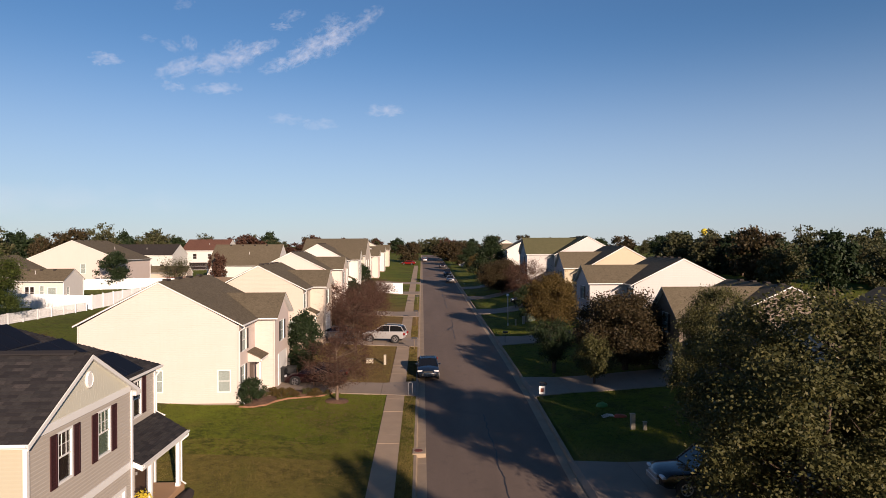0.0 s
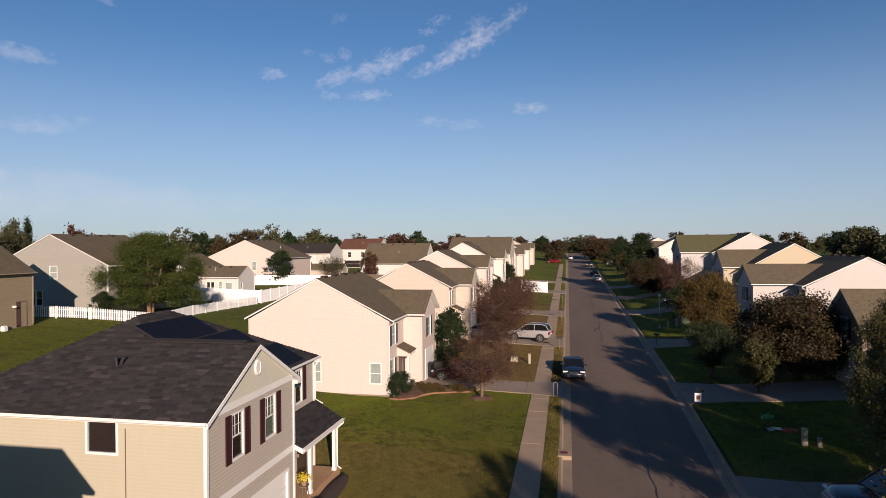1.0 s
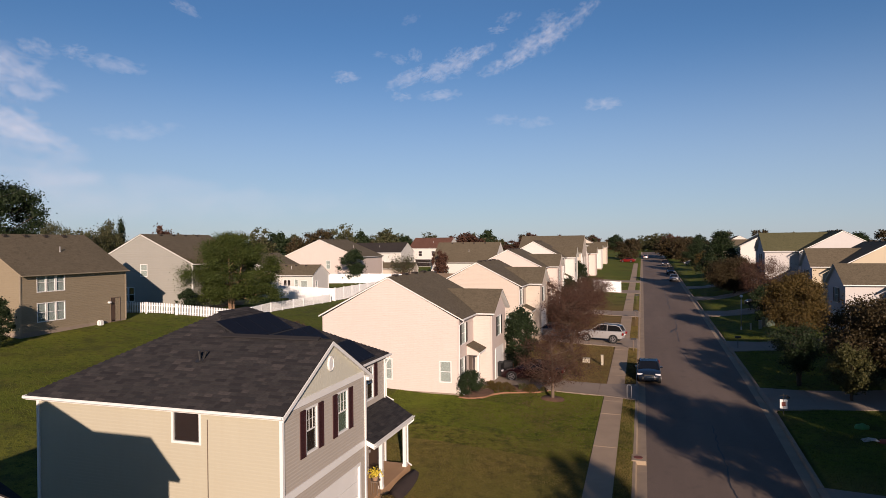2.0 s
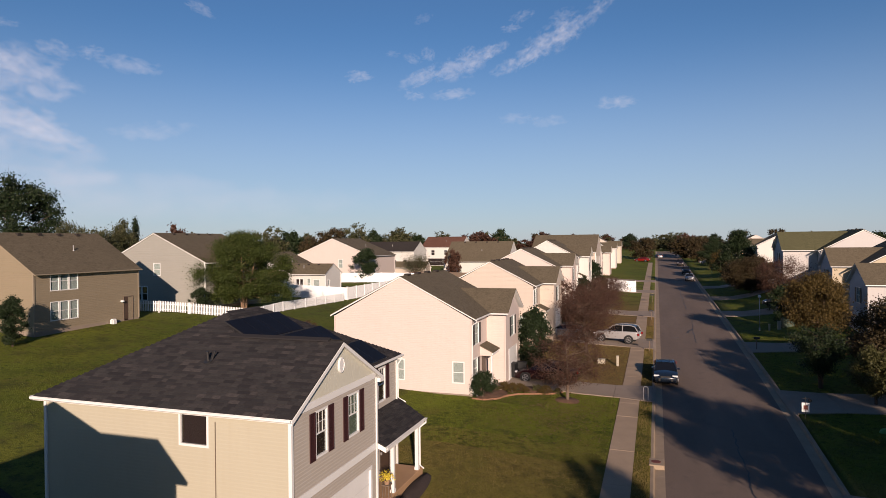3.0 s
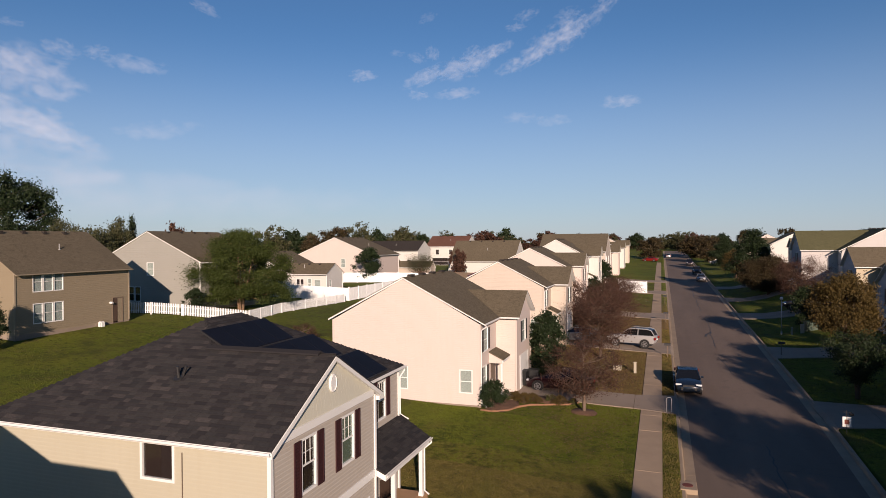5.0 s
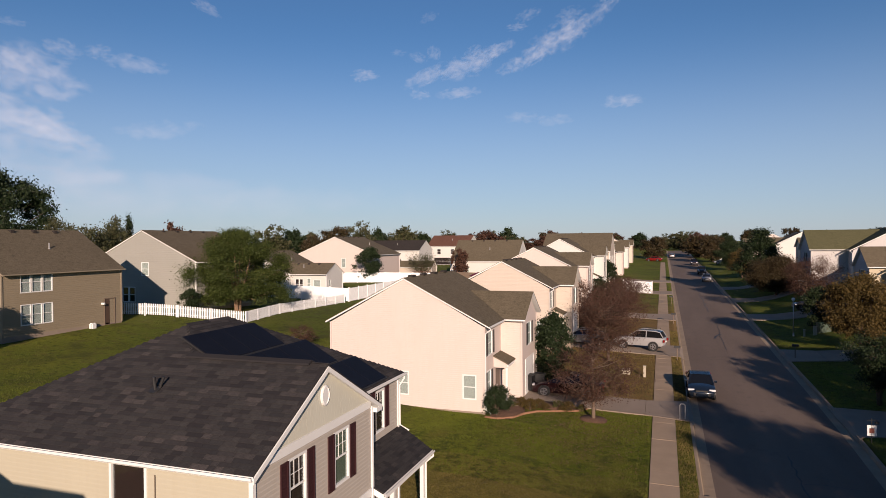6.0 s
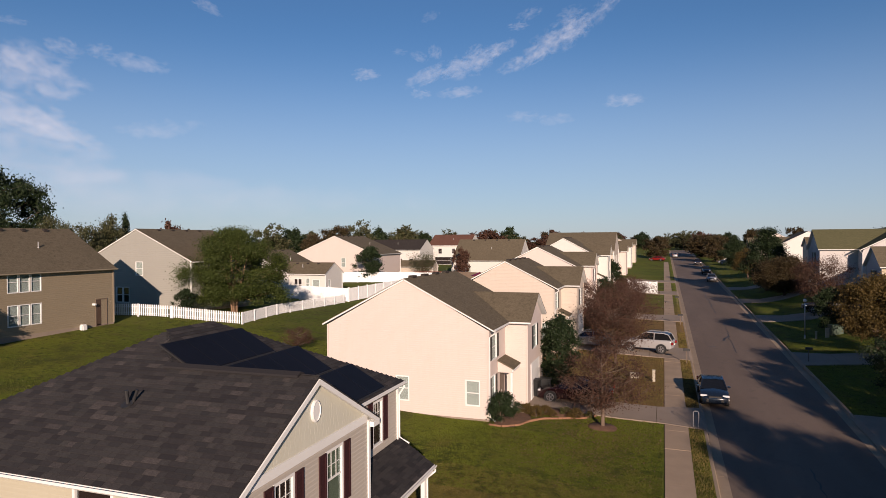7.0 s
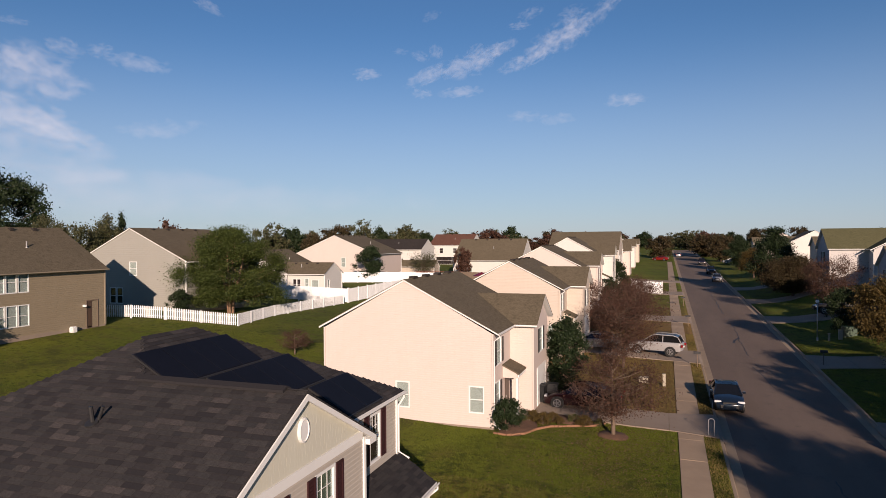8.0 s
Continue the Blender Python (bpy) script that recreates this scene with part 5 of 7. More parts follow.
# ---- the row across the street ----
ACROSS = "houses across the street"
# never in view; added for more shade on the far side
row_house(21.2, 4.0, 1.0, -1, BEIGE_SIDING, ROOF_BROWN, "unseen beige house added for shade across the street", lap=9.0, group=ACROSS, detail=False)
row_house(20.9, 25.0, 1.5, -1, WHITE_SIDING, ROOF_BROWN, "white house hidden behind a large street tree", lap=9.0, group=ACROSS, detail=False)
row_house(21.2, 43.6, 1.95, -1, BROWN_SIDING, ROOF_BROWN, "brown house with low front gable, in shade", lap=9.0, trim=BROWN_SIDING, group=ACROSS, bay=(0.3, 5.7, 2.9), rise=2.5, eave=4.15, pitch=0.75)
# the next three fronts carry their shade in the siding colour
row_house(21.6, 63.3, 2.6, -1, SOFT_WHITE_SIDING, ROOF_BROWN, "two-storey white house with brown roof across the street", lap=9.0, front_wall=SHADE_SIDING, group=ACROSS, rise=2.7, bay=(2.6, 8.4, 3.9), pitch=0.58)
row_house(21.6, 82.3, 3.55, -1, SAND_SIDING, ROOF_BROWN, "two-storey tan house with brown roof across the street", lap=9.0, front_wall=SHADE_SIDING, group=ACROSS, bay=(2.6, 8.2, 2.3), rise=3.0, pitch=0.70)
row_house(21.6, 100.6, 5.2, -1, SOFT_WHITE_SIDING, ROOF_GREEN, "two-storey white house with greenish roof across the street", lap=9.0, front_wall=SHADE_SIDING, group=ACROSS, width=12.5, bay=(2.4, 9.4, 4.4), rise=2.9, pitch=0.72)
row_house(21.6, 122.0, 5.4, -1, BEIGE_SIDING, ROOF_BROWN, "beige house beyond the trees across the street", lap=9.0, group=ACROSS, detail=False)
row_house(21.6, 160.0, 5.6, -1, WHITE_SIDING, ROOF_BROWN, "white house far across the street", lap=9.0, group=ACROSS, detail=False)
row_house(21.6, 200.0, 5.6, -1, CREAM_SIDING, ROOF_BROWN, "cream house far across the street", lap=9.0, group=ACROSS, detail=False)

# ---- houses beyond the back gardens ----
tw = [("y", 5.0, 1, a, a + 0.72, z, z + 1.45) for a in (-3.75, -2.85, -1.95) for z in (0.75, 3.2)]
tw = [(w[0], w[1], w[2], w[3] - 0.1, w[4] - 0.1, *w[5:]) for w in tw]
tan = plain_house(-57.2, -47.1, 36.9, 47.6, 4.85, 4.75, 8.0, "y", TAN_SIDING, ROOF_BROWN, "two-storey tan house with brown roof and grouped white windows", tw, lap=0.15, group="houses beyond the gardens", trim=TAN_TRIM)
bm = bmesh.new()
ring(bm, "y", 5.05, 1, 3.6, 4.6, -0.1, 2.05, 0.07, -0.02, 0.05)
dr = part("door", bm, WOOD, tan, "brown framed back door with a screen")
bm = bmesh.new()
box(bm, 5.03, 5.07, 3.6, 4.08, -0.1, 2.05)
part("door_leaf", bm, DOORWOOD, dr)
bm = bmesh.new()
box(bm, 5.025, 5.05, 4.1, 4.6, -0.1, 2.05)
part("screen", bm, GALV, dr)
bm = bmesh.new()
soft_box(bm, 5.05, 5.35, 3.2, 3.4, 1.6, 1.78, 0.03)
part("wall_lamp", bm, WHITE, tan)
bm = bmesh.new()
soft_box(bm, 5.1, 5.5, 1.9, 2.4, -0.35, 0.2, 0.08, 2)
part("hose_reel", bm, WHITE, tan)
plain_house(-61.2, -47.4, 57.4, 69, 4.75, 5.05, 8.35, "y", GREY_SIDING, ROOF_BROWN, "two-storey pale grey house with brown roof", [("x", 0, -1, -0.1, 0.75, 3.55, 4.85), ("x", 0, -1, -2.7, -2.0, 0.7, 2.2, DARKROOM), ("x", 0, -1, -1.8, -1.1, 0.7, 2.2, DARKROOM)], lap=0.2, group="houses beyond the gardens")
plain_house(-65.9, -52.7, 82.9, 93.5, 3.9, 3.35, 6.55, "y", WHITE_SIDING, ROOF_BROWN, "single-storey white house with broad brown roof", [("x", 0, -1, 4.6, 5.4, 0.8, 2.3)], group="houses beyond the gardens")
plain_house(-69, -52.6, 111, 123, 4.4, 5.0, 8.4, "y", CREAM_SIDING, ROOF_BROWN, "two-storey cream house with brown roof behind a white fence", [("x", 0, -1, 1.4, 2.2, 2.6, 4.2)], group="houses beyond the gardens")
plain_house(-78, -62, 158, 168, 4.6, 5.0, 7.6, "x", WHITE_SIDING, ROOF_DARK, "white house with dark roof", [("x", 0, -1, 2, 3, 1.0, 2.6, DARKROOM), ("x", 0, -1, 5, 6, 1.0, 2.6, DARKROOM)], group="houses beyond the gardens")
# red-brown roof: the widest dark window paints the shade under its porch
plain_house(-66, -54, 175, 187, 5.0, 5.6, 8.6, "x", WHITE_SIDING, ROOF_RED, "white house with red-brown roof and porch", [("x", 0, -1, -3, -2, 3.2, 4.6, DARKROOM), ("x", 0, -1, 1, 2, 3.2, 4.6, DARKROOM), ("x", 0, -1, -4, 4, 0.2, 2.2, DARKROOM)], group="houses beyond the gardens")
plain_house(-44, -30, 130, 142, 4.4, 3.4, 7.6, "x", WHITE_SIDING, ROOF_BROWN, "low pale house with steep brown roof", [("x", 0, -1, -4, -3, 0.8, 2.2)], group="houses beyond the gardens")

plain_house(-56.5, -46.9, 83.2, 88.0, 3.9, 3.4, 4.8, "x", WHITE_SIDING, ROOF_BROWN, "white garden wing of a single-storey house", [("x", 0, -1, -0.15, 0.35, 1.0, 2.5, DARKROOM), ("x", 0, -1, 0.5, 1.0, 1.0, 2.5, DARKROOM), ("x", 0, -1, 1.75, 2.25, 1.2, 2.6), ("x", 0, -1, 2.8, 3.8, 0.4, 2.4), ("y", 0, 1, -1.6, -1.1, 0.9, 2.4)], group="houses beyond the gardens")

# ---- fences ----
def picket_fence(p, q, label, joined=False):
    p, q = Vector(p), Vector(q)
    f = thing("picket_fence", (p.x, p.y, 0), label, "fence", "white picket fences")
    d = q - p
    n = int(d.length / 0.16)
    u = d.normalized()
    w = Vector((-u.y, u.x)) * 0.012
    me = None
    for i in range(n):
        c = p + u * (i * 0.16 + 0.05)
        zb = ground_z(c.x, c.y)
        if me is None:
            bm = bmesh.new()
            pts = [(-0.045, 0), (0.045, 0), (0.045, 0.98), (0, 1.06), (-0.045, 0.98)]
            a = [bm.verts.new((u.x * s - w.x, u.y * s - w.y, z)) for s, z in pts]
            b = [bm.verts.new((u.x * s + w.x, u.y * s + w.y, z)) for s, z in pts]
            bm.faces.new(a)
            bm.faces.new(b[::-1])
            for k in range(5):
                bm.faces.new((a[k], a[(k + 1) % 5], b[(k + 1) % 5], b[k]))
            me = mesh_of("picket", bm, VINYL)
        o = new("picket", me)
        o.parent = f
        o.location = (c.x - p.x, c.y - p.y, zb + 0.06)
    m = max(1, int(d.length / 2.4))
    for i in range(m + 1):
        c = p + d * i / m
        zb = ground_z(c.x, c.y)
        bm = bmesh.new()
        if i == 0 and joined:
            c = c + u * 0.16
        soft_box(bm, c.x - p.x - 0.06, c.x - p.x + 0.06, c.y - p.y - 0.06, c.y - p.y + 0.06, zb - 0.2, zb + 1.12, 0.015)
        part("fence_post", bm, VINYL, f)
        if i < m:
            e = p + d * (i + 1) / m
            ze = ground_z(e.x, e.y)
            for h in (0.28, 0.82):
                bm = bmesh.new()
                o = Vector((-u.y, u.x)) * 0.03
                tube(bm, [(c.x - p.x + o.x, c.y - p.y + o.y, zb + h), (e.x - p.x + o.x, e.y - p.y + o.y, ze + h)], 0.03, 0.03, 4)
                part("rail", bm, VINYL, f)


def panel_fence(p, q, h, label, mat=None, step=2.4, group="white panel fences"):
    p, q = Vector(p), Vector(q)
    mat = mat or VINYL
    f = thing("panel_fence", (p.x, p.y, 0), label, "fence", group)
    d = q - p
    m = max(1, int(d.length / step))
    u = d.normalized()
    w = Vector((-u.y, u.x)) * 0.025
    for i in range(m + 1):
        c = p + d * i / m
        zb = ground_z(c.x, c.y)
        bm = bmesh.new()
        soft_box(bm, c.x - p.x - 0.075, c.x - p.x + 0.075, c.y - p.y - 0.075, c.y - p.y + 0.075, zb - 0.3, zb + h + 0.12, 0.02)
        part("fence_post", bm, mat, f)
        if i < m:
            e = p + d * (i + 1) / m
            ze = ground_z(e.x, e.y)
            bm = bmesh.new()
            k = max(3, int((e - c).length / 0.2))
            front, back = [], []
            for j in range(k):
                for g, dep in ((0.02, 0.3), (0.06, 1.0), (0.94, 1.0), (0.98, 0.3)):
                    fr_ = (j + g) / k
                    m_ = c.lerp(e, fr_)
                    zm_ = zb + (ze - zb) * fr_
                    front.append((m_.x - p.x - w.x * dep, m_.y - p.y - w.y * dep, zm_))
                    back.append((m_.x - p.x + w.x * dep, m_.y - p.y + w.y * dep, zm_))
            loop = front + back[::-1]
            lo_ = [bm.verts.new((x_, y_, z_ + 0.05)) for x_, y_, z_ in loop]
            hi_ = [bm.verts.new((x_, y_, z_ + h)) for x_, y_, z_ in loop]
            nl = len(loop)
            for j in range(nl):
                bm.faces.new((lo_[j], lo_[(j + 1) % nl], hi_[(j + 1) % nl], hi_[j]))
            half_n = nl // 2
            for j in range(half_n - 1):
                bm.faces.new((hi_[j], hi_[j + 1], hi_[nl - 2 - j], hi_[nl - 1 - j]))
            part("fence_panel", bm, mat, f)


picket_fence((-50.5, 49.9), (-45.6, 52.6), "white picket fence beside the tan house")
picket_fence((-45.6, 52.6), (-39.5, 54.9), "white picket fence round a back garden", True)
picket_fence((-39.5, 54.9), (-41.0, 62.7), "white picket fence along the sloping lawn", True)
picket_fence((-41.0, 62.7), (-41.8, 79.0), "white picket fence along the sloping lawn", True)
picket_fence((-41.9, 79.0), (-48.0, 78.4), "white picket fence in front of a vinyl fence", True)
panel_fence((-42.0, 80.6), (-56.0, 79.5), 1.8, "tall white vinyl privacy fence")
panel_fence((-42.0, 80.8), (-40.0, 112.0), 1.8, "tall white vinyl privacy fence along the gardens")
panel_fence((-58.0, 104.0), (-40.0, 112.0), 1.8, "tall white vinyl privacy fence across the gardens")

panel_fence((-8.2, 112.0), (-3.7, 112.0), 1.9, "white vinyl fence closing a garden beside the street")

# ---- trees ----
BIG = build_tree(21, 9.6, 3.9, 0.8, 120000, 0.060, LEAF_OLIVE, BARK, "round", 3, 0.20, 190, 0.13, 3)
BACKYARD = build_tree(7, 8.4, 4.4, 1.15, 125000, 0.066, LEAF_GREEN, PALEBARK, "bell", 5, 0.20, 210, 0.14, 2)
RUST = build_tree(8, 4.4, 2.25, 1.1, 11000, 0.045, LEAF_RED, GREYBARK, "round", 1, 0.11, 80, 0.22, 6, limbs=18)
RUST_TALL = build_tree(9, 6.2, 3.2, 1.0, 15000, 0.055, LEAF_RED, BARK, "vase", 2, 0.14, 110, 0.2, 5, limbs=24)
GOLD = build_tree(12, 6.4, 2.9, 0.9, 42000, 0.075, LEAF_GOLD, BARK, "oval", 1, 0.18, 110, 0.18, 2)
BROWNISH = build_tree(14, 5.7, 3.5, 0.7, 70000, 0.075, LEAF_BROWN, BARK, "round", 1, 0.2, 130, 0.18, 3)
OLIVE_S = build_tree(17, 3.6, 1.5, 0.6, 12000, 0.065, LEAF_OLIVE, BARK, "oval", 1, 0.09, 70, 0.18, 2)
DARKTREE = build_tree(19, 5.0, 1.5, 0.3, 18000, 0.07, LEAF_DARK, BARK, "oval", 1, 0.1, 90, 0.18, 2)
DARK_TALL = build_tree(23, 9.5, 3.8, 0.8, 26000, 0.12, LEAF_DARK, BARK, "oval", 1, 0.22, 130, 0.16, 2)
SHRUB = build_tree(25, 1.7, 0.85, 0.1, 9000, 0.045, LEAF_DARK, BARK, "round", 3, 0.05, 60, 0.18, 1)
LOWBUSH = build_tree(26, 0.7, 0.45, 0.05, 1500, 0.04, LEAF_GOLD, BARK, "round", 3, 0.03, 30, 0.22, 1)
LOWGREEN = build_tree(27, 0.6, 0.42, 0.05, 1200, 0.045, LEAF_OLIVE, BARK, "round", 3, 0.03, 16, 0.22, 1)
FAR = [build_tree(30 + i, 10, 4.8, 0.6, 5200, 0.30, m, BARK, sh, 1, 0.3, 70, 0.17, 0) for i, (m, sh) in enumerate(((LEAF_FAR, "round"), (LEAF_DARK, "oval"), (LEAF_FAR, "oval"), (LEAF_BROWN, "round"), (LEAF_RED, "round"), (LEAF_DARK, "cone")))]
NEARWOOD = [build_tree(50 + i, 10, 4.8, 0.6, 14000, 0.15, m, BARK, sh, 1, 0.3, 110, 0.15, 1) for i, (m, sh) in enumerate(((LEAF_FAR, "round"), (LEAF_DARK, "cone"), (LEAF_FAR, "oval")))]
ROUND_DARK = build_tree(41, 5.4, 2.3, 0.2, 11000, 0.11, LEAF_DARK, BARK, "oval", 1, 0.14, 80, 0.17, 1)
BARE = build_tree(43, 4.6, 3.0, 0.6, 3000, 0.09, LEAF_FAR, BARK, "vase", 4, 0.1, 60, 0.28, 5)
VASE = build_tree(47, 4.3, 1.9, 0.9, 15000, 0.055, LEAF_DARK, BARK, "vase", 4, 0.10, 90, 0.17, 4)
OAK = build_tree(45, 17, 8.5, 2.0, 34000, 0.20, LEAF_DARK, BARK, "round", 1, 0.5, 90, 0.14, 2)

plant(BIG, 12.9, 19.4, "large dense olive-green street tree beside a driveway", scale=1.12, zs=0.86)
# unseen tree, added to darken the lawn beside the first drive
plant(BIG, 16.2, 20.5, "unseen slender olive-green tree added to shade the lawn", turn=75, scale=0.45, zs=1.6)
# added behind the large tree so that the lawn falls into shade
plant(BIG, 20.0, 22.5, "hidden dense olive-green tree added to shade the far lawn", turn=310, scale=0.72, zs=1.15)
# stands out of view; shaped and placed to cast the near lawn's shadow
plant(BIG, 9.4, 0.5, "tall narrow olive-green tree out of view that shades the near lawn", turn=120, scale=0.7, zs=1.5)
plant(BIG, 15.3, 31.5, "olive-green tree beyond the first drive", turn=200, scale=0.58, zs=1.45)
plant(BACKYARD, -45.0, 61.0, "broad green multi-stemmed tree behind a picket fence", scale=1.13, zs=0.87)
plant(ROUND_DARK, -46.3, 55.2, "dark brownish-green shrub behind a picket fence", "shrub", "shrub", scale=0.48)
plant(RUST, -5.85, 41.2, "small rust-brown tree on a mulch ring in the lawn")
plant(RUST_TALL, -6.3, 57.4, "reddish-brown thinning street tree", group="rust trees", turn=40, scale=0.92)
plant(RUST_TALL, -6.2, 73.0, "reddish-brown thinning street tree", group="rust trees", turn=130, scale=0.9)
plant(RUST_TALL, -8.8, 67.5, "reddish-brown thinning street tree beside a drive", group="rust trees", turn=250, scale=0.9)
plant(RUST_TALL, -6.4, 90.0, "reddish-brown thinning street tree", group="rust trees", turn=300, scale=0.7)
plant(DARKTREE, -9.2, 47.6, "dark green upright tree by the cream house")
plant(DARKTREE, -9.4, 84.5, "dark green evergreen beside the pale house", turn=90, scale=0.9)
plant(DARKTREE, -10.0, 104.0, "dark green tree beside the white house", turn=190, scale=1.1)
plant(SHRUB, -11.0, 39.2, "clipped dark green shrub at the house corner", "shrub", "shrub")
plant(SHRUB, -10.0, 68.5, "dark green shrub by the beige house", "shrub", "shrub", turn=80, scale=1.1)
plant(GOLD, 13.7, 66.0, "golden-brown rounded street tree")
plant(BROWNISH, 15.7, 48.2, "brown-green rounded tree in front of a shaded house", scale=1.1, zs=0.93)
plant(OLIVE_S, 12.4, 44.9, "small olive-green tree beside a driveway")
plant(VASE, 10.3, 49.0, "small dark multi-stemmed tree on the lawn", turn=70)
plant(RUST_TALL, 14.4, 90.0, "red-brown street tree across the street", scale=1.0, turn=20)
plant(DARK_TALL, 12.6, 116.0, "tall dark green tree beside the street")
plant(BROWNISH, 13.4, 106.0, "brown tree across the street", scale=0.95, turn=77)
plant(GOLD, 12.6, 140.0, "golden street tree further along", scale=0.9, turn=33)
plant(ROUND_DARK, 13.0, 78.0, "round dark tree across the street", scale=0.8)
plant(DARK_TALL, 12.6, 165.0, "tall dark street tree far along", scale=0.8, turn=140)
plant(FAR[3], 11.5, 200.0, "brown street tree far along", scale=0.75)
plant(FAR[4], 9.8, 240.0, "red-brown street tree far along", scale=0.8)
plant(ROUND_DARK, -52.2, 108.0, "round dark evergreen by the cream house", scale=1.2)
plant(BARE, -49.0, 126.0, "half-bare spreading shrub tree", scale=1.1)
plant(FAR[4], -41.0, 127.0, "narrow dark red tree", scale=0.34, zs=1.7)
plant(OAK, -124.0, 93.0, "tall spreading dark oak behind the houses", scale=1.1, zs=1.12)
plant(RUST, -29.6, 48.6, "half-bare brown shrub on the sloping lawn", "shrub", "shrub", scale=0.5, zs=0.85)
plant(DARKTREE, -45.6, 34.0, "dark shrub beside the tan house", "shrub", "shrub", scale=0.75)

# single trees that stand out above the roofs: x, y, height of the top, scale, kind, label
for x, y, top, sc, k, label in [
    (-78.3, 70.9, 14.6, 0.79, 0, "green tree behind the tan house"),
    (-80.5, 78.7, 15.9, 0.79, 2, "dense green tree behind the tan house"),
    (-83.5, 84.3, 16.3, 0.40, 5, "tall green conifer behind the tan house"),
    (-84.3, 71.6, 15.7, 0.55, 0, "thin dark tree beside the oak"),
    (-90.0, 101.5, 15.8, 0.57, 4, "dark red tree behind the grey house"),
    (-97.1, 115.1, 14.7, 0.90, 3, "brown tree behind the grey house"),
    (-92.7, 137.2, 15.8, 0.99, 0, "green tree behind a brown roof"),
    (-93.8, 148.4, 15.4, 1.13, 1, "dark green tree behind a brown roof"),
    (-87.0, 146.7, 14.1, 0.61, 3, "brown tree behind a brown roof"),
    (-102.8, 189.4, 17.4, 1.21, 3, "brownish tree behind the cream house"),
    (-85.0, 170.5, 17.3, 0.88, 0, "tall green tree behind the cream house"),
    (-84.8, 181.7, 16.2, 0.88, 1, "dark green tree behind the white house"),
    (-83.1, 198.9, 16.7, 1.21, 2, "rounded green tree behind the white house"),
    (-79.5, 205.6, 14.8, 0.88, 1, "dark green tree beside a red-brown roof"),
    (-57.7, 207.6, 15.5, 1.21, 4, "rounded dark red tree behind the low house"),
    (-48.4, 245.7, 12.8, 1.00, 4, "red-brown tree between far roofs"),
    (-11.6, 300.1, 15.4, 0.90, 1, "rounded dark tree far along the street"),
    (-4.6, 215.3, 13.0, 0.86, 3, "olive street tree far along"),
    (6.5, 330.2, 15.8, 1.33, 0, "pale green tree at the end of the street"),
    (9.7, 230.1, 13.5, 1.29, 3, "brown street tree far along"),
    (16.0, 259.8, 12.0, 1.04, 0, "green tree far along the street"),
]:
    base_z = ground_z(x, y) - 0.3
    plant(NEARWOOD[{0: 0, 2: 2, 5: 1}[k]] if x < -75 and y < 95 and k != 4 else FAR[k], x, y, label, group="trees above the roofs", scale=sc, turn=(x * 7) % 360, z=base_z, zs=max(0.6, (top - base_z) / (10.2 * sc)))

# tree line round the horizon
fr = random.Random(5)


def belt(n, xs, ys, size, picks, label, zbase):
    for i in range(n):
        x, y = fr.uniform(*xs), fr.uniform(*ys)
        m = FAR[fr.choice(picks)]
        plant(m, x, y, label, scale=fr.uniform(*size), turn=fr.uniform(0, 360), group="tree line", z=max(ground_z(x, y), zbase) - 0.5, zs=fr.uniform(0.8, 1.15))


belt(16, (-190, -120), (100, 190), (0.6, 1.0), (0, 1, 2, 3), "tree in the wooded edge behind the houses", 1.0)
belt(24, (-150, -40), (205, 320), (0.6, 1.0), (0, 1, 2, 3, 4), "tree in the far tree line", 1.5)
belt(18, (-44, -14), (240, 340), (0.5, 0.85), (0, 2, 3, 4), "tree in the far tree line", 2.5)
belt(20, (-8, 40), (300, 400), (0.55, 0.95), (0, 1, 2, 3), "tree at the end of the street", 3.5)
belt(26, (40, 140), (190, 320), (0.55, 0.95), (0, 1, 2, 3), "tree in the far tree line", 3.0)
belt(56, (52, 110), (60, 150), (0.66, 0.9), (0, 0, 1, 2, 3, 5), "tree in the dense wood across the street", 3.0)
belt(24, (50, 80), (20, 62), (0.62, 0.85), (0, 1, 2, 3), "tree in the wood behind the houses", 2.0)

# ---- vehicles ----
def rest(x, y, up=0.0):
    return (x, y, ground_z(x, y) + up)


car((0.26, 49.9, road_z(49.9) + 0.01), -90, BLUE_PAINT, "dark blue saloon car parked at the kerb")
car(rest(-4.0, 63.9, 0.06), 168, WHITE_PAINT, "silver-white sport-utility car with roof rails on a driveway", "suv")
car(rest(-8.9, 63.4, 0.06), 180, SILVER_PAINT, "grey saloon car on a driveway by the house", "sedan")
car(rest(-7.9, 45.4, 0.06), 180, MAROON_PAINT, "maroon saloon car under the trees on a driveway", "sedan")
car(rest(12.5, 26.0, 0.06), 180, BLACK_PAINT, "dark blue-black pickup truck with chrome grille", "pickup", "truck")
car((6.1, 139.5, road_z(139.5) + 0.01), -92, SILVER_PAINT, "silver saloon car parked at the far kerb")
car((6.2, 158.0, road_z(158) + 0.01), -90, BLACK_PAINT, "black sport-utility car parked at the far kerb", "suv")
car((6.0, 190.0, road_z(190) + 0.01), -90, MAROON_PAINT, "dark red sport-utility car far along the street", "suv")
car(rest(13.0, 186.0, 0.06), 180, SILVER_PAINT, "silver saloon car on a far driveway")
car(rest(14.5, 87.3, 0.06), 180, BLACK_PAINT, "black sport-utility car on a driveway", "suv")
car(rest(17.5, 105.0, 0.06), 180, WHITE_PAINT, "white saloon car on a driveway")
car(rest(-4.5, 206.0, 0.02), 160, RED_PAINT, "bright red saloon car far along the street")
car((0.9, 232.0, road_z(232) + 0.01), 90, WHITE_PAINT, "white saloon car far along the street")


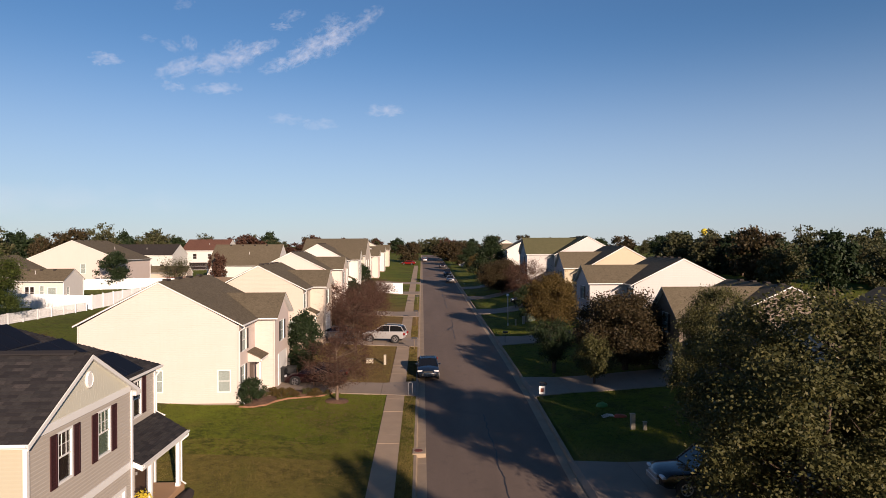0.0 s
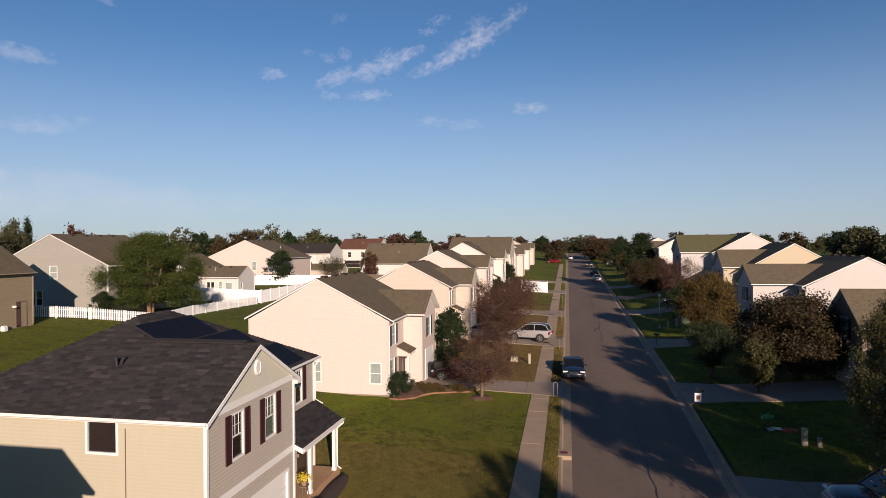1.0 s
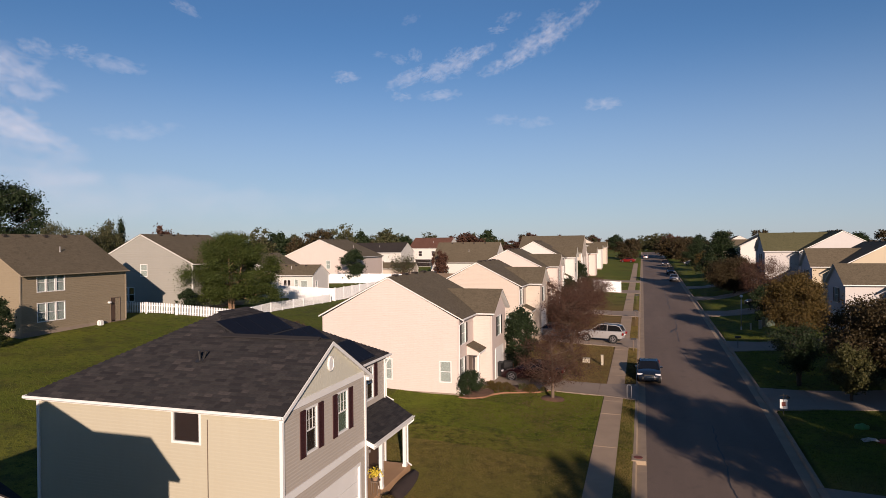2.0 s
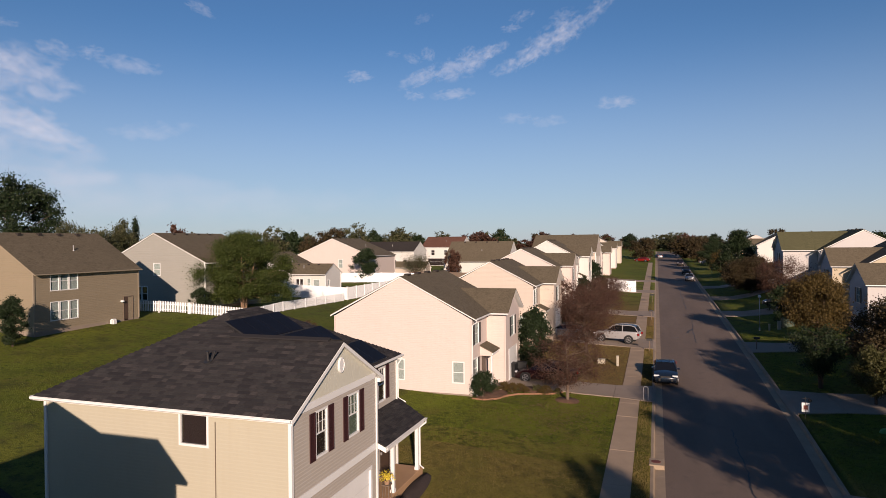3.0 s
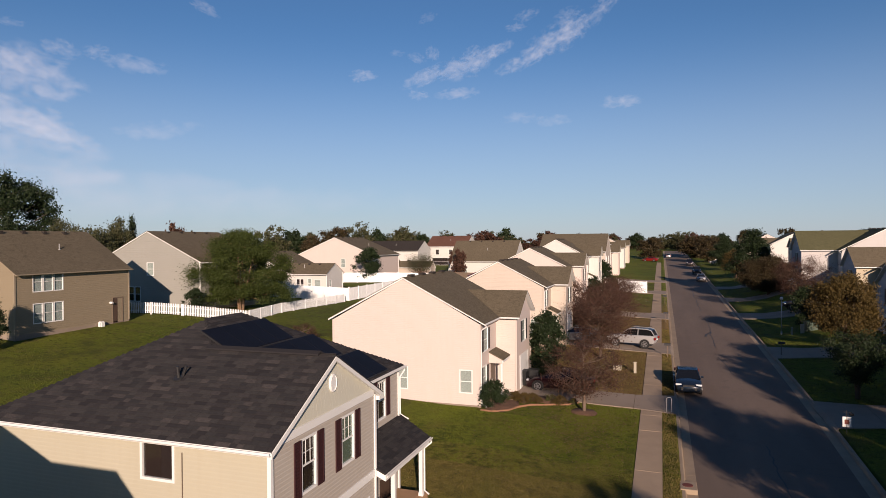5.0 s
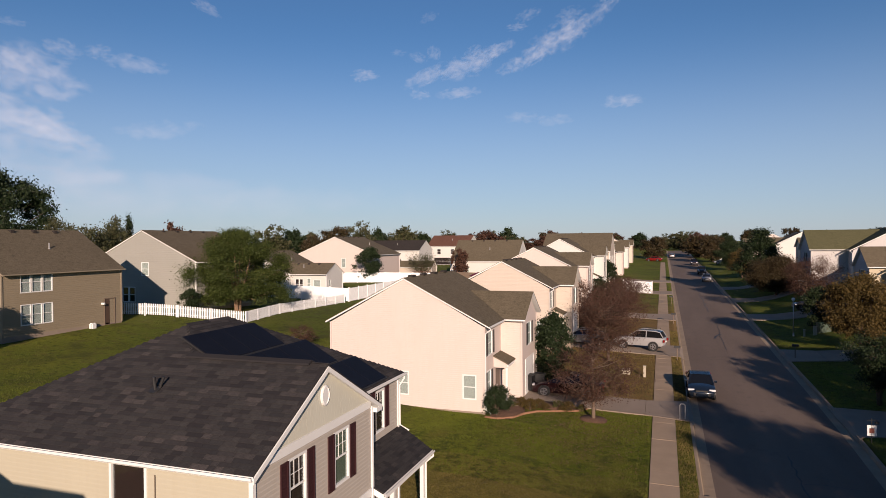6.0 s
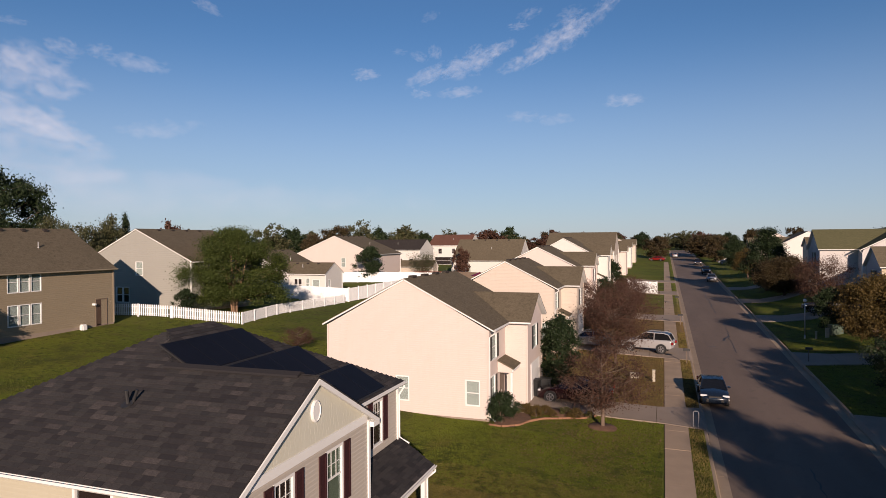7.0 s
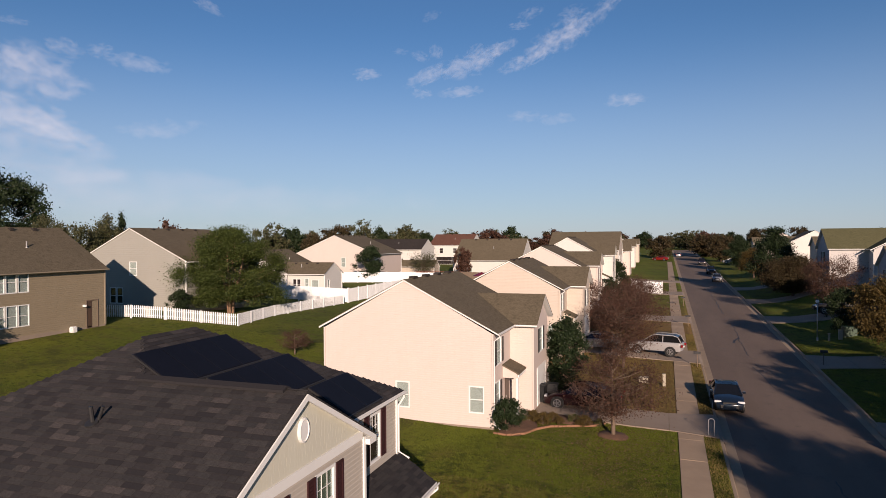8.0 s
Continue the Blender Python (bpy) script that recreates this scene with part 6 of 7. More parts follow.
# ---- street furniture ----
def street_lamp(x, y):
    p = thing("street_lamp", rest(x, y), "grey post-top street lamp on the lawn", "street lamp")
    bm = bmesh.new()
    tube(bm, [(0, 0, -0.3), (0, 0, 0.3)], 0.09, 0.08, 10)
    tube(bm, [(0, 0, 0.3), (0, 0, 3.45)], 0.055, 0.045, 10)
    part("pole", bm, GALV, p, smooth=True)
    bm = bmesh.new()
    bmesh.ops.create_icosphere(bm, subdivisions=2, radius=0.17, matrix=Matrix.Translation((0, 0, 3.62)))
    part("lamp_globe", bm, LAMPGLASS, p, smooth=True)
    bm = bmesh.new()
    disc(bm, (0, 0, 3.8), (0, 0, 1), 0.12, 0.04, 12)
    disc(bm, (0, 0, 3.46), (0, 0, 1), 0.09, 0.06, 12)
    part("cap", bm, BLACKMETAL, p)


street_lamp(10.0, 74.0)


def post_box(x, y, h, w, mat, label, category="utility box", turn=0.0, cap=True):
    b = thing("utility_post" if h > w * 2 else "utility_box", rest(x, y), label, category, turn=turn)
    bm = bmesh.new()
    soft_box(bm, -w / 2, w / 2, -w / 2 * 0.8, w / 2 * 0.8, -0.2, h, 0.02, 2)
    part("housing", bm, mat, b)
    if cap:
        bm = bmesh.new()
        soft_box(bm, -w / 2 - 0.02, w / 2 + 0.02, -w / 2 * 0.8 - 0.02, w / 2 * 0.8 + 0.02, h - 0.005, h + 0.05, 0.015, 2)
        part("lid", bm, mat, b)


post_box(-3.36, 53.0, 0.8, 0.2, BEIGEBOX, "beige cable pedestal in the lawn")
post_box(-4.7, 53.6, 0.32, 0.6, BEIGEBOX, "low beige utility box in the lawn")
post_box(10.9, 73.8, 0.65, 0.17, BEIGEBOX, "beige cable pedestal on the lawn")
post_box(11.9, 74.2, 0.85, 0.32, BEIGEBOX, "beige utility pedestal on the lawn")
post_box(12.9, 75.5, 0.85, 1.1, GREENBOX, "green transformer box on the lawn", turn=10)
post_box(11.75, 34.6, 0.85, 0.26, BEIGEBOX, "tall beige utility pedestal on the shaded lawn")
post_box(12.35, 34.3, 0.45, 0.2, BEIGEBOX, "short beige utility pedestal on the shaded lawn")


def mailbox(x, y, turn, label):
    m = thing("mailbox", rest(x, y), label, "mailbox", "mailboxes", turn=turn)
    bm = bmesh.new()
    box(bm, -0.03, 0.03, -0.03, 0.03, -0.2, 1.0)
    part("post", bm, WOOD, m)
    bm = bmesh.new()
    prof = [(-0.09, 0), (0.09, 0), (0.09, 0.12), (0.06, 0.18), (0, 0.2), (-0.06, 0.18), (-0.09, 0.12)]
    a = [bm.verts.new((-0.28, u, 1.0 + v)) for u, v in prof]
    b = [bm.verts.new((0.24, u, 1.0 + v)) for u, v in prof]
    bm.faces.new(a)
    bm.faces.new(b[::-1])
    for i in range(len(prof)):
        j = (i + 1) % len(prof)
        bm.faces.new((a[i], a[j], b[j], b[i]))
    part("box", bm, BLACKMETAL, m)


for y in (59.9, 80.3, 98.5):
    mailbox(-0.95, y, 0, "black mailbox on a thin post in the verge")
# mailbox form stands in for a small low hoop-like object
mailbox(8.2, 62.9, 180, "black mailbox in place of a low hoop-like object beside a driveway")

hr = thing("verge_rail", rest(-1.05, 43.0), "thin grey hoop rail in the grass verge", "rail")
bm = bmesh.new()
tube(bm, [(-0.12, 0, -0.2), (-0.12, 0, 0.85), (-0.06, 0, 0.92), (0.1, 0, 0.92), (0.16, 0, 0.85), (0.16, 0, -0.2)], 0.022, 0.022, 6)
part("hoop", bm, GALV, hr)

# yard sign by the drive across the street
sg = thing("yard_sign", rest(7.9, 41.6), "small white yard sign under a black lantern post", "sign")
bm = bmesh.new()
tube(bm, [(0, 0, -0.2), (0, 0, 1.25)], 0.025, 0.025, 6)
tube(bm, [(-0.2, 0, 1.15), (0.25, 0, 1.15)], 0.02, 0.02, 6)
part("post", bm, BLACKMETAL, sg)
bm = bmesh.new()
soft_box(bm, -0.2, 0.22, -0.02, 0.02, 0.35, 0.9, 0.01)
pl = part("panel", bm, WHITE, sg)
bm = bmesh.new()
box(bm, -0.1, 0.12, -0.03, -0.021, 0.5, 0.75)
part("emblem", bm, REDWOOD, pl)
bm = bmesh.new()
soft_box(bm, 0.13, 0.33, -0.1, 0.1, 0.98, 1.12, 0.03)
part("lantern", bm, BLACKMETAL, sg)

# storm drain inlet in the kerb
bm = bmesh.new()
soft_box(bm, -0.72, -0.02, 31.4, 32.4, 0.5, 0.985, 0.02)
dr = single("drain_inlet", bm, KERBSTONE, "rust-stained concrete storm drain inlet in the kerb", "drain")
bm = bmesh.new()
box(bm, -0.45, -0.015, 31.5, 32.3, 0.80, 0.9)
part("opening", bm, BLACKMETAL, dr)
bm = bmesh.new()
disc(bm, (-0.4, 31.9, 0.99), (0, 0, 1), 0.22, 0.02, 16)
part("cover", bm, REDWOOD, dr)


# wheeled bins
def bin_(x, y, turn):
    b = thing("wheeled_bin", rest(x, y, 0.05), "dark wheeled bin beside the garage", "bin", "bins", turn=turn)
    bm = bmesh.new()
    bot = [bm.verts.new(p) for p in ((-0.25, -0.25, 0.08), (0.25, -0.25, 0.08), (0.25, 0.25, 0.08), (-0.25, 0.25, 0.08))]
    top = [bm.verts.new(p) for p in ((-0.3, -0.31, 1.0), (0.3, -0.31, 1.0), (0.3, 0.33, 1.05), (-0.3, 0.33, 1.05))]
    bm.faces.new(bot[::-1])
    bm.faces.new(top)
    for i in range(4):
        bm.faces.new((bot[i], bot[(i + 1) % 4], top[(i + 1) % 4], top[i]))
    part("body", bm, PLASTIC, b)
    bm = bmesh.new()
    slab(bm, [(-0.32, -0.36, 1.07), (0.32, -0.36, 1.07), (0.32, 0.36, 1.12), (-0.32, 0.36, 1.12)], 0.05)
    part("lid", bm, PLASTIC, b)
    for x_ in (-0.27, 0.27):
        bm = bmesh.new()
        disc(bm, (x_, 0.24, 0.1), (1, 0, 0), 0.1, 0.06, 12)
        part("wheel", bm, RUBBER, b)


bin_(-10.35, 45.2, 80)
bin_(-9.75, 45.75, 95)


# mulch beds and rings
def mulch(cx, cy, pts, label, mat=None, rise=0.0):
    bm = bmesh.new()
    ring_, inner = [], []
    n = 28
    for i in range(n):
        a = i * math.tau / n
        rx, ry = pts
        k = 1 + 0.12 * noise.noise((math.cos(a) * 1.5 + cx, math.sin(a) * 1.5 + cy, 0))
        x, y = cx + rx * k * math.cos(a), cy + ry * k * math.sin(a)
        ring_.append(bm.verts.new((x, y, ground_z(x, y) - 0.06)))
        x, y = cx + 0.8 * rx * k * math.cos(a), cy + 0.8 * ry * k * math.sin(a)
        inner.append(bm.verts.new((x, y, ground_z(x, y) + 0.09 + rise)))
    c = bm.verts.new((cx, cy, ground_z(cx, cy) + 0.12 + rise))
    for i in range(n):
        j = (i + 1) % n
        bm.faces.new((ring_[i], ring_[j], inner[j], inner[i]))
        bm.faces.new((inner[i], inner[j], c))
    return single("mulch_bed", bm, mat or MULCH, label, "mulch bed", "mulch beds", smooth=True)


mulch(-5.85, 41.2, (0.85, 0.75), "ring of red mulch round a small tree")
mulch(-10.7, 40.5, (1.05, 1.9), "red mulch planting bed along the house front")
mulch(-8.7, 42.6, (1.9, 0.75), "red mulch planting bed beside the drive")
mulch(-10.0, 24.4, (0.36, 2.1), "dark mulch bed beside the porch", DARK_MULCH, 0.1)
for i in range(11):
    plant(LOWBUSH if i % 3 else LOWGREEN, -10.5 + i * 0.40 + fr.uniform(-0.2, 0.2), 40.9 + i * 0.17 + fr.uniform(-0.35, 0.5), "low yellowing perennial in the bed", "shrub", "shrub", scale=fr.uniform(0.45, 1.25), turn=fr.uniform(0, 360), group="perennials")

# garden decorations left on the lawn across the street
def lawn_mound(name, x, y, size, mat, label, category):
    """Crumpled low form that lies on the grass."""
    bm = bmesh.new()
    bmesh.ops.create_icosphere(bm, subdivisions=3, radius=1.0)
    for v in bm.verts:
        k = 1 + 0.30 * noise.noise(v.co * 2.3 + Vector((x, y, 0)))
        v.co = Vector((v.co.x * size[0] * k, v.co.y * size[1] * k, max(-0.04, v.co.z * size[2] * k)))
    t = thing(name, (x, y, ground_z(x, y) + 0.03), label, category)
    part("cover", bm, mat, t, smooth=True)
    return t


lawn_mound("garden_decoration", 11.3, 39.2, (0.36, 0.26, 0.27), surface("green_plastic", (0.07, 0.20, 0.04), (0.05, 0.14, 0.03), 0.45), "bright green crumpled garden decoration on the lawn", "decoration")
red = lawn_mound("garden_decoration", 11.75, 36.9, (0.42, 0.26, 0.16), surface("orange_plastic", (0.28, 0.055, 0.025), (0.26, 0.05, 0.02), 0.45), "flat orange-red garden decoration with pale rods", "decoration")
for i in range(5):
    bm = bmesh.new()
    tube(bm, [Vector((-0.40, -0.24 + 0.11 * i, 0.10)), Vector((-0.75, -0.30 + 0.13 * i, 0.13)), Vector((-1.10, -0.26 + 0.12 * i, 0.02))], 0.018, 0.012, 6)
    part("rod", bm, WHITE, red, "pale rod")

# porch things
ch = thing("porch_chair", (-11.2, 22.6, 1.62), "white wooden porch rocking chair", "chair", turn=15)
for nm, b in (("seat", (-0.25, 0.25, -0.25, 0.25, 0.42, 0.46)), ("backrest", (-0.28, -0.23, -0.25, 0.25, 0.46, 1.1)), ("leg", (0.2, 0.25, 0.2, 0.25, 0, 0.62)), ("leg", (0.2, 0.25, -0.25, -0.2, 0, 0.62)), ("leg", (-0.25, -0.2, 0.2, 0.25, 0, 0.62)), ("leg", (-0.25, -0.2, -0.25, -0.2, 0, 0.62)), ("armrest", (-0.25, 0.27, 0.2, 0.27, 0.62, 0.66)), ("armrest", (-0.25, 0.27, -0.27, -0.2, 0.62, 0.66))):
    bm = bmesh.new()
    soft_box(bm, *b, 0.008)
    part(nm, bm, WHITE, ch)
pt = thing("flower_stand", (-10.4, 22.5, 1.62), "yellow flowers in a pot on a wooden stand", "plant stand")
bm = bmesh.new()
for a, b in ((0.14, 0.14), (-0.14, 0.14), (0.14, -0.14), (-0.14, -0.14)):
    tube(bm, [(a, b, 0), (a * 0.8, b * 0.8, 0.55)], 0.018, 0.018, 5)
box(bm, -0.16, 0.16, -0.16, 0.16, 0.53, 0.57)
part("stand", bm, WOOD, pt)
bm = bmesh.new()
tube(bm, [(0, 0, 0.57), (0, 0, 0.75)], 0.09, 0.13, 12)
part("pot", bm, PALEBARK, pt)
rr = np.random.default_rng(2)
p = new("flowers", quad_mesh("flowers", leaf_quads(rr.normal(size=(260, 3)) * [0.13, 0.13, 0.09] + [0, 0, 0.88], 0.035, rr), LEAF_YELLOW))
p.parent = pt
plant(LOWBUSH, -9.75, 22.2, "dark leafy plant at the porch corner", "shrub", "shrub", scale=0.9)

# garden sheds, deck, play things beyond the fences
plain_house(-57.0, -47.5, 128.0, 131.0, 4.3, 2.2, 3.4, "x", BEIGE_SIDING, ROOF_BROWN, "low beige garden shed with brown roof", [], 0.25)
dk = thing("deck", (-44.0, 124.0, 3.9), "red-stained timber deck behind a low house", "deck")
bm = bmesh.new()
for i in range(14):
    box(bm, -5 + i * 0.72, -5 + i * 0.72 + 0.69, -3, 3, 0.9, 0.96)
part("deck_board", bm, REDWOOD, dk)
for i in range(8):
    bm = bmesh.new()
    box(bm, -5 + i * 1.4, -4.9 + i * 1.4, -3.05, -2.95, -1, 1.9)
    part("deck_post", bm, REDWOOD, dk)
bm = bmesh.new()
box(bm, -5, 5, -3.04, -2.96, 1.82, 1.9)
part("handrail", bm, REDWOOD, dk)
panel_fence((-40.0, 118.0), (-24.0, 119.0), 1.7, "weathered timber garden fence", WOOD, group="timber fences")
um = thing("garden_parasol", (-31.0, 105.0, ground_z(-31, 105)), "red garden parasol beyond a roof", "parasol")
bm = bmesh.new()
tube(bm, [(0, 0, -0.2), (0, 0, 2.6)], 0.03, 0.03, 8)
part("pole", bm, WOOD, um)
bm = bmesh.new()
bmesh.ops.create_cone(bm, cap_ends=False, segments=8, radius1=1.5, radius2=0.05, depth=0.6, matrix=Matrix.Translation((0, 0, 2.5)))
part("canopy", bm, RED_PAINT, um)

# a hot-air balloon far off, and a radio mast
bl = thing("hot_air_balloon", (617.5, 1365.0, 40.0), "tiny yellow-green hot-air balloon in the sky", "balloon")
bm = bmesh.new()
bmesh.ops.create_uvsphere(bm, u_segments=16, v_segments=12, radius=7)
for v in bm.verts:
    if v.co.z < 0:
        k = 1 + v.co.z / 7 * 0.55
        v.co.x *= k
        v.co.y *= k
        v.co.z *= 1.35
part("envelope", bm, LEAF_YELLOW, bl, smooth=True)
bm = bmesh.new()
soft_box(bm, -1.2, 1.2, -1.2, 1.2, -14, -12, 0.1)
part("basket", bm, WOOD, bl)
bm = bmesh.new()
tube(bm, [(363, 595, 0), (363, 595, 31)], 0.9, 0.5, 6)
single("radio_mast", bm, BLACKMETAL, "thin dark mast above the far trees", "mast")


# ---- clouds: thin far sheets of vapour ----
def cloud_material():
    m, n, l, bs = material("cloud_vapour")
    tc = n.new("ShaderNodeTexCoord")
    sep = n.new("ShaderNodeSeparateXYZ")
    l.new(tc.outputs["Generated"], sep.inputs[0])

    def calc(op, a, b=None):
        k = n.new("ShaderNodeMath")
        k.operation = op
        for v, i in ((a, 0), (b, 1)):
            if v is None:
                continue
            if isinstance(v, (int, float)):
                k.inputs[i].default_value = v
            else:
                l.new(v, k.inputs[i])
        return k.outputs[0]

    gx_, gy_ = calc("SUBTRACT", sep.outputs[0], 0.5), calc("SUBTRACT", sep.outputs[1], 0.5)
    r2 = calc("ADD", calc("MULTIPLY", gx_, gx_), calc("MULTIPLY", gy_, gy_))
    fall = calc("SUBTRACT", 1.0, calc("MULTIPLY", r2, 4.0))
    info = n.new("ShaderNodeObjectInfo")
    vec = n.new("ShaderNodeVectorMath")
    vec.operation = "MULTIPLY_ADD"
    l.new(tc.outputs["Object"], vec.inputs[0])
    chan = n.new("ShaderNodeSeparateColor")
    l.new(info.outputs["Color"], chan.inputs[0])
    freq = n.new("ShaderNodeVectorMath")
    freq.operation = "SCALE"
    freq.inputs[0].default_value = (0.04, 0.065, 0.03)
    l.new(chan.outputs[0], freq.inputs["Scale"])
    l.new(freq.outputs[0], vec.inputs[1])
    off = n.new("ShaderNodeCombineXYZ")
    l.new(calc("MULTIPLY", info.outputs["Random"], 90.0), off.inputs[2])
    l.new(off.outputs[0], vec.inputs[2])
    a = n.new("ShaderNodeTexNoise")
    a.inputs["Scale"].default_value, a.inputs["Detail"].default_value, a.inputs["Roughness"].default_value = 1.0, 6, 0.5
    a.inputs["Distortion"].default_value = 0.35
    l.new(vec.outputs[0], a.inputs["Vector"])
    d = calc("SUBTRACT", calc("ADD", a.outputs[0], calc("MULTIPLY", fall, 0.36)), 0.62)
    d = calc("MULTIPLY", d, 1.25)
    k = n.new("ShaderNodeClamp")
    l.new(d, k.inputs[0])
    edge = n.new("ShaderNodeClamp")
    l.new(calc("MULTIPLY", fall, 2.0), edge.inputs[0])
    dens = calc("MULTIPLY", calc("MULTIPLY", k.outputs[0], edge.outputs[0]), info.outputs["Alpha"])
    em = n.new("ShaderNodeEmission")
    em.inputs[0].default_value = (0.80, 0.73, 0.77, 1)
    em.inputs[1].default_value = 0.62
    tp = n.new("ShaderNodeBsdfTransparent")
    mx = n.new("ShaderNodeMixShader")
    l.new(dens, mx.inputs[0])
    l.new(tp.outputs[0], mx.inputs[1])
    l.new(em.outputs[0], mx.inputs[2])
    l.new(mx.outputs[0], n["Material Output"].inputs[0])
    return m


VAPOUR = cloud_material()


def cloud(az, el, w, h, tilt, dense):
    """az: degrees to the left of +y; el: degrees up; w, h: degrees across; tilt: degrees, up to the right."""
    far = 3600.0
    a, e = radians(az), radians(el)
    d = Vector((-math.sin(a) * math.cos(e), math.cos(a) * math.cos(e), math.sin(e)))
    eye = Vector((-2, 3, 11.5))
    hw, hh = far * math.tan(radians(w) / 2), far * math.tan(radians(h) / 2)
    bm = bmesh.new()
    n = 8
    vs_ = [[bm.verts.new((-hw + 2 * hw * i / n, -hh + 2 * hh * j / n, 30 * math.sin(i * 0.9) * math.cos(j))) for j in range(n + 1)] for i in range(n + 1)]
    for i in range(n):
        for j in range(n):
            bm.faces.new((vs_[i][j], vs_[i + 1][j], vs_[i + 1][j + 1], vs_[i][j + 1]))
    ob = single("cloud", bm, VAPOUR, "thin wispy white cloud in a blue sky", "cloud", "clouds", kind="structure", smooth=True)
    ob.matrix_basis = look(eye + d * far, eye + d * 2 * far) @ pose(0, 0, 0, 0, 0, tilt)
    ob.color = (min(1.0, 2.2 / w + 0.02), 1, 1, dense * (0.85 if w > 8 else 0.6))


# pale haze low over the horizon
def haze_material():
    m, n, l, bs = material("horizon_haze")
    tc = n.new("ShaderNodeTexCoord")
    sep = n.new("ShaderNodeSeparateXYZ")
    l.new(tc.outputs["Generated"], sep.inputs[0])
    k = n.new("ShaderNodeMapRange")
    k.interpolation_type = "SMOOTHERSTEP"
    for i, v in ((1, 0.0), (2, 1.0), (3, 0.50), (4, 0.0)):
        k.inputs[i].default_value = v
    l.new(sep.outputs[2], k.inputs[0])
    em = n.new("ShaderNodeEmission")
    em.inputs[0].default_value = (0.60, 0.635, 0.76, 1)
    em.inputs[1].default_value = 0.54
    tp = n.new("ShaderNodeBsdfTransparent")
    mx = n.new("ShaderNodeMixShader")
    l.new(k.outputs[0], mx.inputs[0])
    l.new(tp.outputs[0], mx.inputs[1])
    l.new(em.outputs[0], mx.inputs[2])
    l.new(mx.outputs[0], n["Material Output"].inputs[0])
    return m


bm = bmesh.new()
prev = None
for i in range(41):
    az = radians(-110 + 220 * i / 40)
    cur = [bm.verts.new((4300 * math.sin(az), 4300 * math.cos(az), z)) for z in (-60, 500, 1050, 1600)]
    if prev:
        for j in range(3):
            bm.faces.new((prev[j], cur[j], cur[j + 1], prev[j + 1]))
    prev = cur
single("backdrop", bm, haze_material(), "pale haze low over the horizon", "sky haze", kind="structure", smooth=True)

MAIN_WISPS = [
    (20.9, 14.5, 4.8, 1.7, 20, 0.90),
    (19.0, 15.1, 4.8, 1.8, 18, 0.90),
    (16.8, 15.5, 5.5, 2.6, 14, 1.00),
    (15.2, 16.2, 4.1, 2.0, 30, 1.00),
    (13.7, 16.9, 3.5, 1.4, 28, 0.70),
    (16.3, 16.7, 2.1, 1.2, 30, 0.50),
    (12.8, 15.4, 3.5, 1.4, 22, 0.70),
    (11.3, 16.0, 4.1, 2.0, 25, 0.90),
    (9.8, 17.0, 4.3, 2.6, 28, 1.00),
    (8.4, 17.6, 5.1, 2.8, 20, 1.00),
    (7.2, 18.2, 3.5, 2.5, 30, 0.90),
    (5.7, 18.9, 3.9, 1.8, 35, 0.70),
    (4.4, 19.9, 2.8, 1.7, 35, 0.60),
    (7.7, 19.2, 3.0, 1.8, 10, 0.50),
    (26.0, 14.7, 3.2, 1.5, 5, 0.90),
    (21.1, 13.1, 2.3, 1.2, 0, 0.70),
    (17.5, 13.2, 4.6, 1.5, 5, 0.95),
    (3.2, 12.0, 4.3, 1.5, 2, 0.90),
    (12.0, 11.0, 3.9, 1.4, 0, 0.50),
    (9.0, 10.7, 4.1, 1.4, 0, 0.50),
    (11.4, 19.5, 3.0, 1.1, 20, 0.60),
    (12.3, 18.6, 2.3, 0.9, 5, 0.70),
    (19.8, 16.6, 1.5, 1.7, 60, 0.60),
    (21.2, 16.2, 2.1, 1.1, -15, 0.50),
    (23.0, 16.6, 1.7, 0.8, 0, 0.35),
    (20.2, 19.5, 2.1, 1.1, 20, 0.35),
]
LEFT_WISPS = [
    (51.9, 12.9, 9.0, 4.6, -15, 0.90),
    (52.8, 13.2, 4.1, 2.6, -20, 0.70),
    (49.9, 14.9, 3.5, 1.8, -10, 0.70),
    (47.5, 15.0, 2.5, 1.4, 10, 0.60),
    (44.8, 14.4, 6.2, 1.7, -6, 0.85),
    (39.4, 19.3, 3.5, 1.2, -25, 0.60),
    (52.3, 9.5, 8.3, 3.8, -8, 1.00),
    (50.6, 8.6, 8.3, 2.8, -18, 0.85),
    (49.2, 8.3, 4.8, 1.7, -10, 0.70),
    (43.2, 9.4, 8.3, 2.0, 6, 0.50),
    (53.2, 16.3, 2.5, 0.8, 0, 0.50),
    (50.4, 6.4, 13.1, 4.6, -4, 0.55),
    (44.6, 3.9, 29.0, 5.4, 2, 0.40),
    (31.9, 3.4, 29.0, 4.6, 2, 0.30),
    (51.5, 4.6, 16.6, 4.6, 0, 0.50),
    (57.2, 9.4, 15.2, 7.7, -6, 0.70),
    (57.4, 12.9, 12.4, 4.6, -10, 0.60),
]
for row in MAIN_WISPS + LEFT_WISPS:
    cloud(*row)


